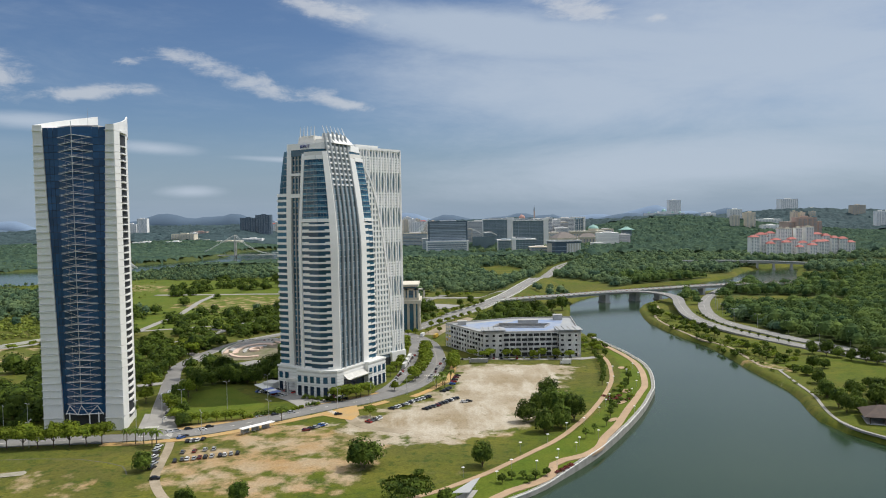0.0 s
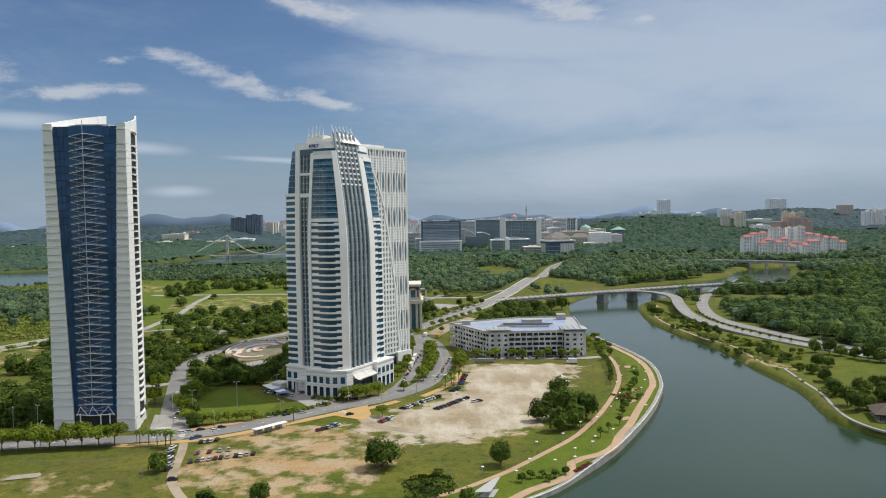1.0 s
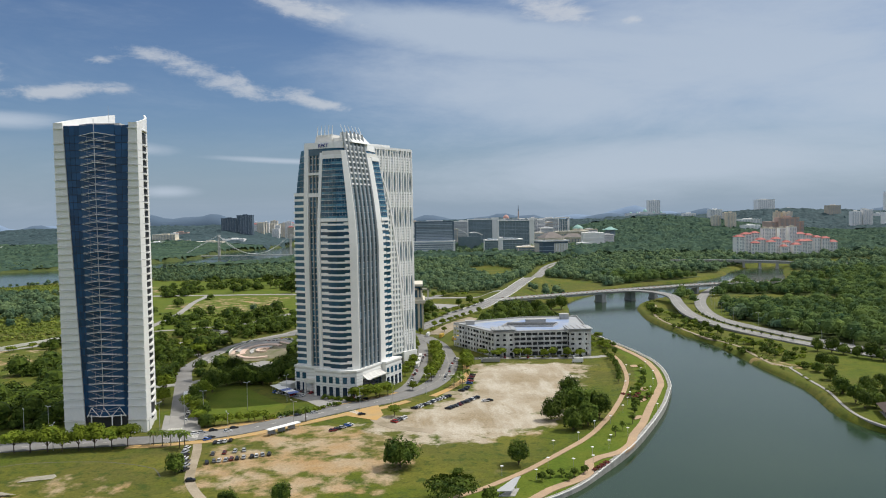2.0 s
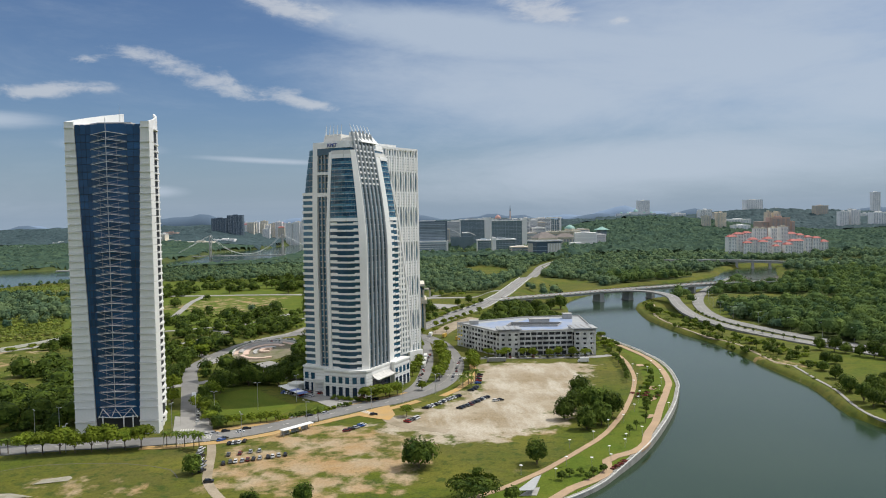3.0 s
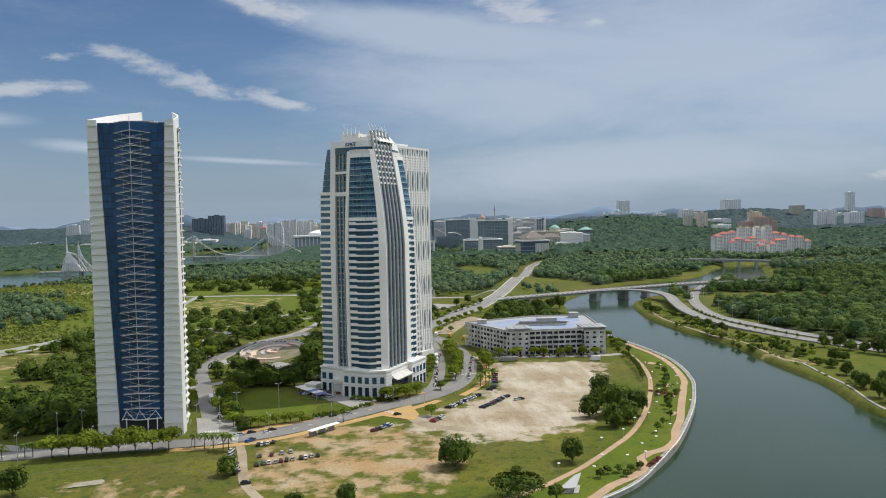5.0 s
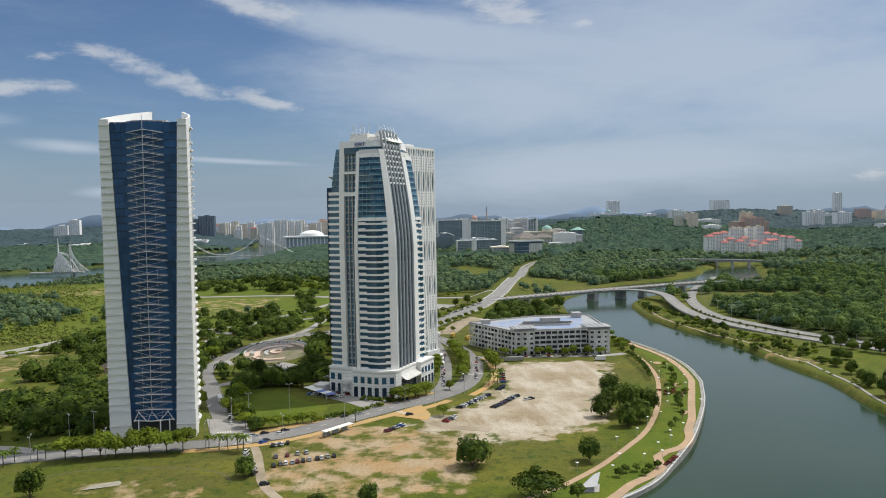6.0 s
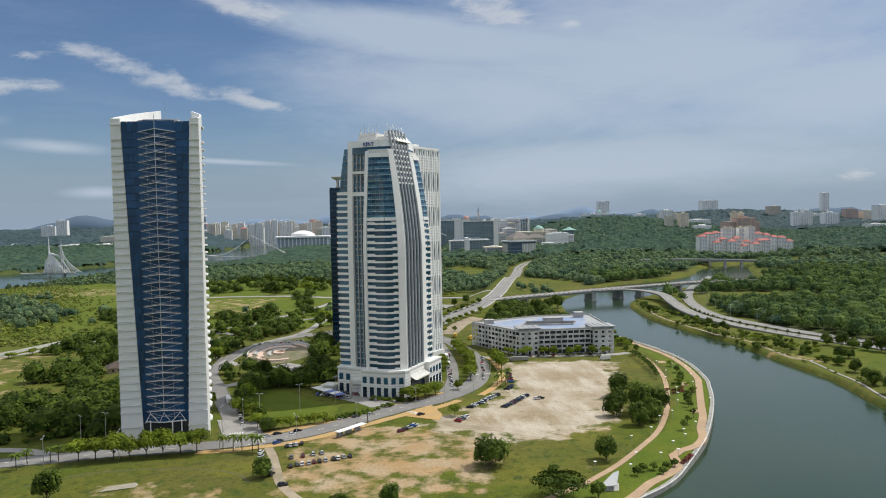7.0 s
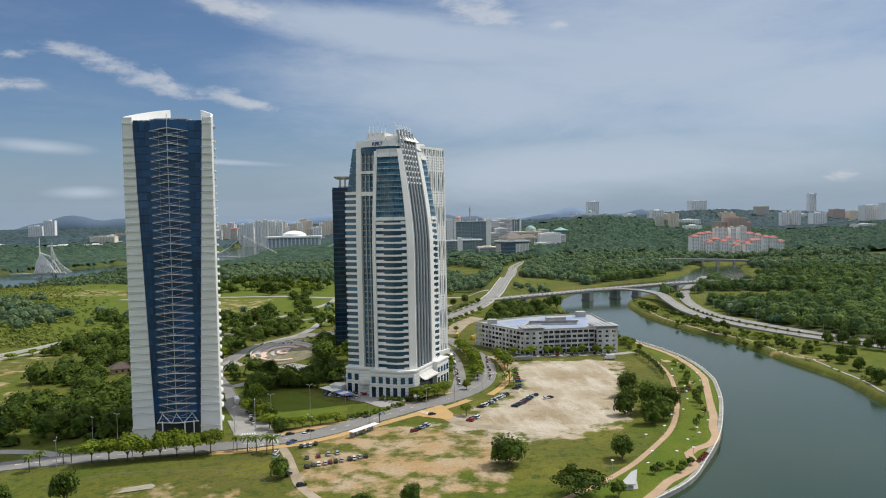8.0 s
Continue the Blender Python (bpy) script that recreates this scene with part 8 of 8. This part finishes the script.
def stay_bridge():
    """White leaning pylon with a fan of cables."""
    t = thing("cable_stayed_bridge", pose(-85, 2480, ground_at(-85, 2480)), "white leaning pylon bridge with a fan of cables", "bridge")
    part("pylon", Shape().tube([(-30, 0, -6), (6, 0, 46), (38, 0, 92)], 4.5, 8, 2.0), WHITE_PAINT, t)
    for k in range(12):
        part("cable", Shape().tube([(36 - k * 2.6, 0, 89 - 5 * k * 0.7), (48 + 7 * k, 0, 4)], 0.35, 4), WHITE_PAINT, t)
    for k in range(6):
        part("cable", Shape().tube([(36 - k * 4, 0, 89 - 6 * k), (-70 - 6 * k, 0, 4)], 0.5, 4), WHITE_PAINT, t)
    part("deck", Shape().box(-150, 150, -8, 8, 2, 5), CONCRETE, t)


stay_bridge()

# the red-roofed flats on the hill
def red_flats(x, y, w, top, red=True):
    """One slim stair-block of the hill estate: recessed balconies, a corner turret and a hipped red roof."""
    z = ground_at(x, y) - 2
    h, d = top - z - 3.5, w * 0.8
    t = thing("apartment_block", pose(x, y, z, 0, 0, (x * 7) % 17 - 8), "slim white flats under a red tiled roof" if red else "slim white flats with a flat roof", "apartments", "red-roofed hill estate")
    part("wall", Shape().box(-w / 2, w / 2, 0, d, -4, h), FLAT_WALL, t)
    bay = part("bay", Shape().box(-w * 0.16, w * 0.16, -1.6, 0.2, -2, h - 1), FLAT_WALL, t)
    grid = Shape()
    for k in range(int(h / 3.1)):
        zz = 1.2 + 3.1 * k
        grid.box(-w * 0.42, -w * 0.24, -0.15, 0.1, zz, zz + 1.7).box(w * 0.24, w * 0.42, -0.15, 0.1, zz, zz + 1.7).box(-w * 0.09, w * 0.09, -1.75, -1.5, zz, zz + 1.5)
    tagged(part("window_grid", grid, FAR_WINDOW, bay), "many small far windows", kind="stuff")
    if red:
        part("roof", Shape().prism([(-w / 2 - 1, -2), (w / 2 + 1, -2), (w / 2 + 1, d + 1), (-w / 2 - 1, d + 1)], h, h + 4.6, [(-w * 0.2, d * 0.35), (w * 0.2, d * 0.35), (w * 0.2, d * 0.6), (-w * 0.2, d * 0.6)]), RED_ROOF, t)
    else:
        part("roof", Shape().box(-w / 2 - 0.5, w / 2 + 0.5, -0.6, d + 0.5, h, h + 1.4).box(-w * 0.2, w * 0.2, d * 0.3, d * 0.7, h + 1.4, h + 4), CREAM, t)
    return t


for x, y, w, top in ((665, 1600, 19, 56), (683, 1608, 20, 61), (697, 1596, 17, 42), (713, 1602, 18, 49), (730, 1592, 18, 44), (747, 1604, 17, 50), (757, 1588, 13, 34), (789, 1598, 17, 37), (806, 1606, 20, 44), (704, 1650, 20, 55), (722, 1652, 18, 62),
                     (829, 1660, 19, 58), (845, 1654, 16, 55), (862, 1650, 17, 50), (877, 1644, 17, 48), (893, 1640, 16, 40), (773, 1610, 15, 42), (822, 1615, 17, 44)):
    red_flats(x, y, w, top)
for x, y, w, top in ((749, 1662, 15, 72), (766, 1666, 15, 71), (789, 1664, 15, 72), (811, 1660, 18, 74)):
    red_flats(x, y, w, top, False)
for x, y, w, top, wall, words in ((862, 1790, 82, 82, ROSE, "wide rose-brown apartment slab behind the red roofs"), (846, 1805, 13, 106, CREAM, "tall cream apartment tower over red roofs"), (864, 1806, 13, 104, CREAM, "tall cream apartment tower over red roofs"),
                                  (862, 1780, 48, 92, ROSE, "stepped rose-brown apartment tower")):
    flats(x, y, w, top - ground_at(x, y), wall, None, words)

# far right high-rises
for x, y, w, h, wall in ((2650, 4200, 47, 128, PALE), (1925, 3300, 44, 80, PALE), (1977, 3300, 44, 84, PALE), (2030, 3200, 70, 68, PALE), (2589, 3600, 89, 97, PALE), (2540, 3800, 70, 62, ROSE), (2640, 3800, 70, 58, BEIGE),
                         (1893, 2700, 83, 22, PALE), (1327, 4300, 69, 112, PALE), (1982, 4300, 100, 84, PALE), (2638, 3500, 100, 114, PALE), (2160, 3900, 70, 60, BEIGE)):
    flats(x, y, w, h, wall, None, "distant high-rise apartment block on the skyline")
for x, y, w, h, wall in ((1065, 2600, 34, 62, BEIGE), (1020, 2620, 30, 48, CREAM), (1207, 3400, 58, 80, PALE), (1280, 3300, 45, 82, CREAM), (1340, 3300, 45, 78, BEIGE), (1265, 2900, 91, 28, PALE), (1120, 2560, 60, 26, PALE), (1150, 2950, 50, 52, PALE)):
    flats(x, y, w, h, wall, None, "mid-rise apartment block on a wooded slope")
for k in range(9):
    flats(1350 + 62 * k, 2080 + 12 * (k % 3), 54, 9, ROSE, BROWN_ROOF, "row of low brown-roofed houses among trees", name="row_house")

# far left city beyond the lake, on high ground
def town_rise(x, y):
    return ground_at(x, y) - 14


for x, y, w, h, wall in ((-1709, 4100, 69, 88, PALE), (-1604, 4000, 54, 115, PALE), (-1038, 3200, 59, 50, ROSE), (-1060, 3190, 30, 46, PALE), (-1007, 2900, 87, 46, CREAM), (-791, 3300, 67, 118, NAVY_WALL), (-856, 3290, 66, 106, NAVY_WALL)):
    flats(x, y, w, h - town_rise(x, y), wall, None, "distant high-rise block beyond the lake")
for x, y, w, h in ((-558, 3300, 28, 80), (-528, 3300, 28, 84), (-492, 3300, 24, 94), (-464, 3310, 24, 96), (-436, 3350, 24, 91), (-408, 3360, 24, 88)):
    flats(x, y, w, h - town_rise(x, y), WHITE_PAINT, None, "slim white high-rise flats beyond the lake")
skyline = random.Random(11)
for k in range(66):
    x = -900 + 13 * k + skyline.uniform(-10, 10)
    y = skyline.uniform(3400, 3950)
    flats(x * y / 4000, y, skyline.uniform(22, 40), skyline.uniform(52, 84) + (y - 3400) * 0.03 - town_rise(x * y / 4000, y), skyline.choice([PALE, PALE, CREAM, BEIGE, PALE, CREAM]), skyline.choice([None, None, None, None, RED_ROOF]), "distant beige flats of the lakeside town")
for k in range(16):
    x = -1700 + 62 * k + skyline.uniform(-20, 20)
    flats(x, skyline.uniform(2750, 3100), skyline.uniform(50, 110), skyline.uniform(9, 16), skyline.choice([PALE, PALE, CREAM]), None, "long low pale hall in the distance", name="low_hall")
for k in range(20):
    x = 300 + 115 * k + skyline.uniform(-30, 30)
    flats(x, skyline.uniform(3300, 4400), skyline.uniform(24, 44), skyline.uniform(16, 34), skyline.choice([PALE, BEIGE, CREAM, PALE]), None, "distant pale block among wooded hills")


def convention_hall():
    t = thing("convention_hall", pose(-300, 2700, ground_at(-300, 2700)), "large white hall with columns and a shell-like roof", "building")
    part("hall", Shape().box(-92, 92, 4, 80, -6, 34), BLUISH, t)
    for k in range(14):
        part("column", Shape().box(-90 + 13.6 * k, -86.5 + 13.6 * k, 0, 4, -6, 36), WHITE_PAINT, t)
    part("roof", Shape().box(-98, 98, -4, 84, 36, 41), WHITE_PAINT, t)
    part("shell", Shape().lathe([(44, 41), (40, 50), (26, 57), (8, 61)], 20, 0, 40), WHITE_PAINT, t)


convention_hall()


def suspension_bridge():
    t = thing("suspension_bridge", pose(-520, 2255, 0, 0, 0, -4), "slim white suspension bridge across the lake", "bridge")
    span = 108
    part("deck", Shape().box(-220, 230, -7, 7, 2.0, 4.2), CONCRETE, t)
    for x in (-span, span):
        tower = Shape()
        for y in (-7, 7):
            tower.prism([(x - 1.5, y - 1.3), (x + 1.5, y - 1.3), (x + 1.5, y + 1.3), (x - 1.5, y + 1.3)], -6, 66, [(x - 1.0, y - 0.9), (x + 1.0, y - 0.9), (x + 1.0, y + 0.9), (x - 1.0, y + 0.9)])
        tower.box(x - 1.6, x + 1.6, -7, 7, 61, 64).box(x - 1.6, x + 1.6, -7, 7, 30, 32)
        part("tower", tower, CONCRETE, t)
    for y in (-7, 7):
        main = [(span * s, y, 8 + 57 * s * s) for s in [i / 10 for i in range(-10, 11)]]
        part("main_cable", Shape().tube([(-220, y, 5)] + main + [(220, y, 5)], 0.45, 5), WHITE_PAINT, t)
        for i in range(-9, 10):
            part("hanger", Shape().tube([(span * i / 10, y, 4), (span * i / 10, y, 8 + 57 * (i / 10) ** 2)], 0.07, 4), WHITE_PAINT, t)


suspension_bridge()


def sail_bridge():
    t = thing("sail_bridge", pose(-740, 1690, 0) @ Matrix.Diagonal((0.62, 0.62, 1, 1)), "sail-shaped white bridge with ribbed shells and a spire", "bridge")
    part("deck", Shape().box(-120, 60, -9, 9, 1.5, 4), CONCRETE, t)
    part("spire", Shape().tube([(-26, 0, -4), (-24, 0, 34), (-24, 0, 78)], 6.0, 8, 0.8), WHITE_PAINT, t)
    part("mast", Shape().tube([(24, 6, -4), (18, 4, 40), (15, 2, 70)], 3.0, 8, 1.6), GREY_PANEL, t)
    part("mast", Shape().tube([(20, -6, -4), (15, -4, 38), (12, -2, 64)], 3.0, 8, 1.2), GREY_PANEL, t)
    for side in (-1, 1):
        for k in range(12):
            s = k / 11
            part("shell_rib", Shape().tube([(-42 + 72 * s, side * 10, 4), (-30 + 44 * s, side * 8, 22 - 6 * abs(s - 0.4)), (-20 + 22 * s, 0, 46 - 16 * s)], 1.5, 5), WHITE_PAINT, t)
    part("arch", Shape().tube([(-44, 0, 2), (-36, 0, 26), (-18, 0, 45), (6, 0, 40), (26, 0, 22), (44, 0, 2)], 2.4, 6), WHITE_PAINT, t)
    for k in range(10):
        part("cable", Shape().tube([(14, 0, 64 - 3 * k), (44 + 4 * k, 0, 4)], 0.5, 4), WHITE_PAINT, t)


sail_bridge()


# ---------------------------------------------------------------- hills on the skyline
def ridge(y, height, size, seed, material):
    verts, faces = [], []
    n = 160
    for i in range(n + 1):
        x = lerp(-4600, 4600, i / n)
        h = height * (0.55 + 0.45 * float(wave(np.array([x]), np.array([seed * 100.0]), size, seed)[0]) + 0.10 * float(wave(np.array([x]), np.array([seed * 37.0]), size / 7, seed)[0]))
        verts += [(x, y + 120, -10), (x, y + 60, h * 0.6), (x, y + 140, h)]
    for i in range(n):
        a = 3 * i
        faces += [(a, a + 3, a + 4, a + 1), (a + 1, a + 4, a + 5, a + 2)]
    return tagged(mesh_object("backdrop", verts, faces, material, True), "hills along the horizon, blue haze painted in", "hills", kind="structure")


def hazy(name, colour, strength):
    # haze put into the base colour, with a faint glow of the same tint
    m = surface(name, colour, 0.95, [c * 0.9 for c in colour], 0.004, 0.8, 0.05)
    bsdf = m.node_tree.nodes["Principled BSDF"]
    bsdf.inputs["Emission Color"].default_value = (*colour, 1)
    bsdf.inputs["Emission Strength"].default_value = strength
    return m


ridge(4560, 172, 1900, 2.0, hazy("near hills, painted haze and glow", (0.085, 0.125, 0.175), 0.5))
ridge(4720, 172, 1700, 5.0, hazy("far hills, painted haze and glow", (0.17, 0.235, 0.33), 0.42))
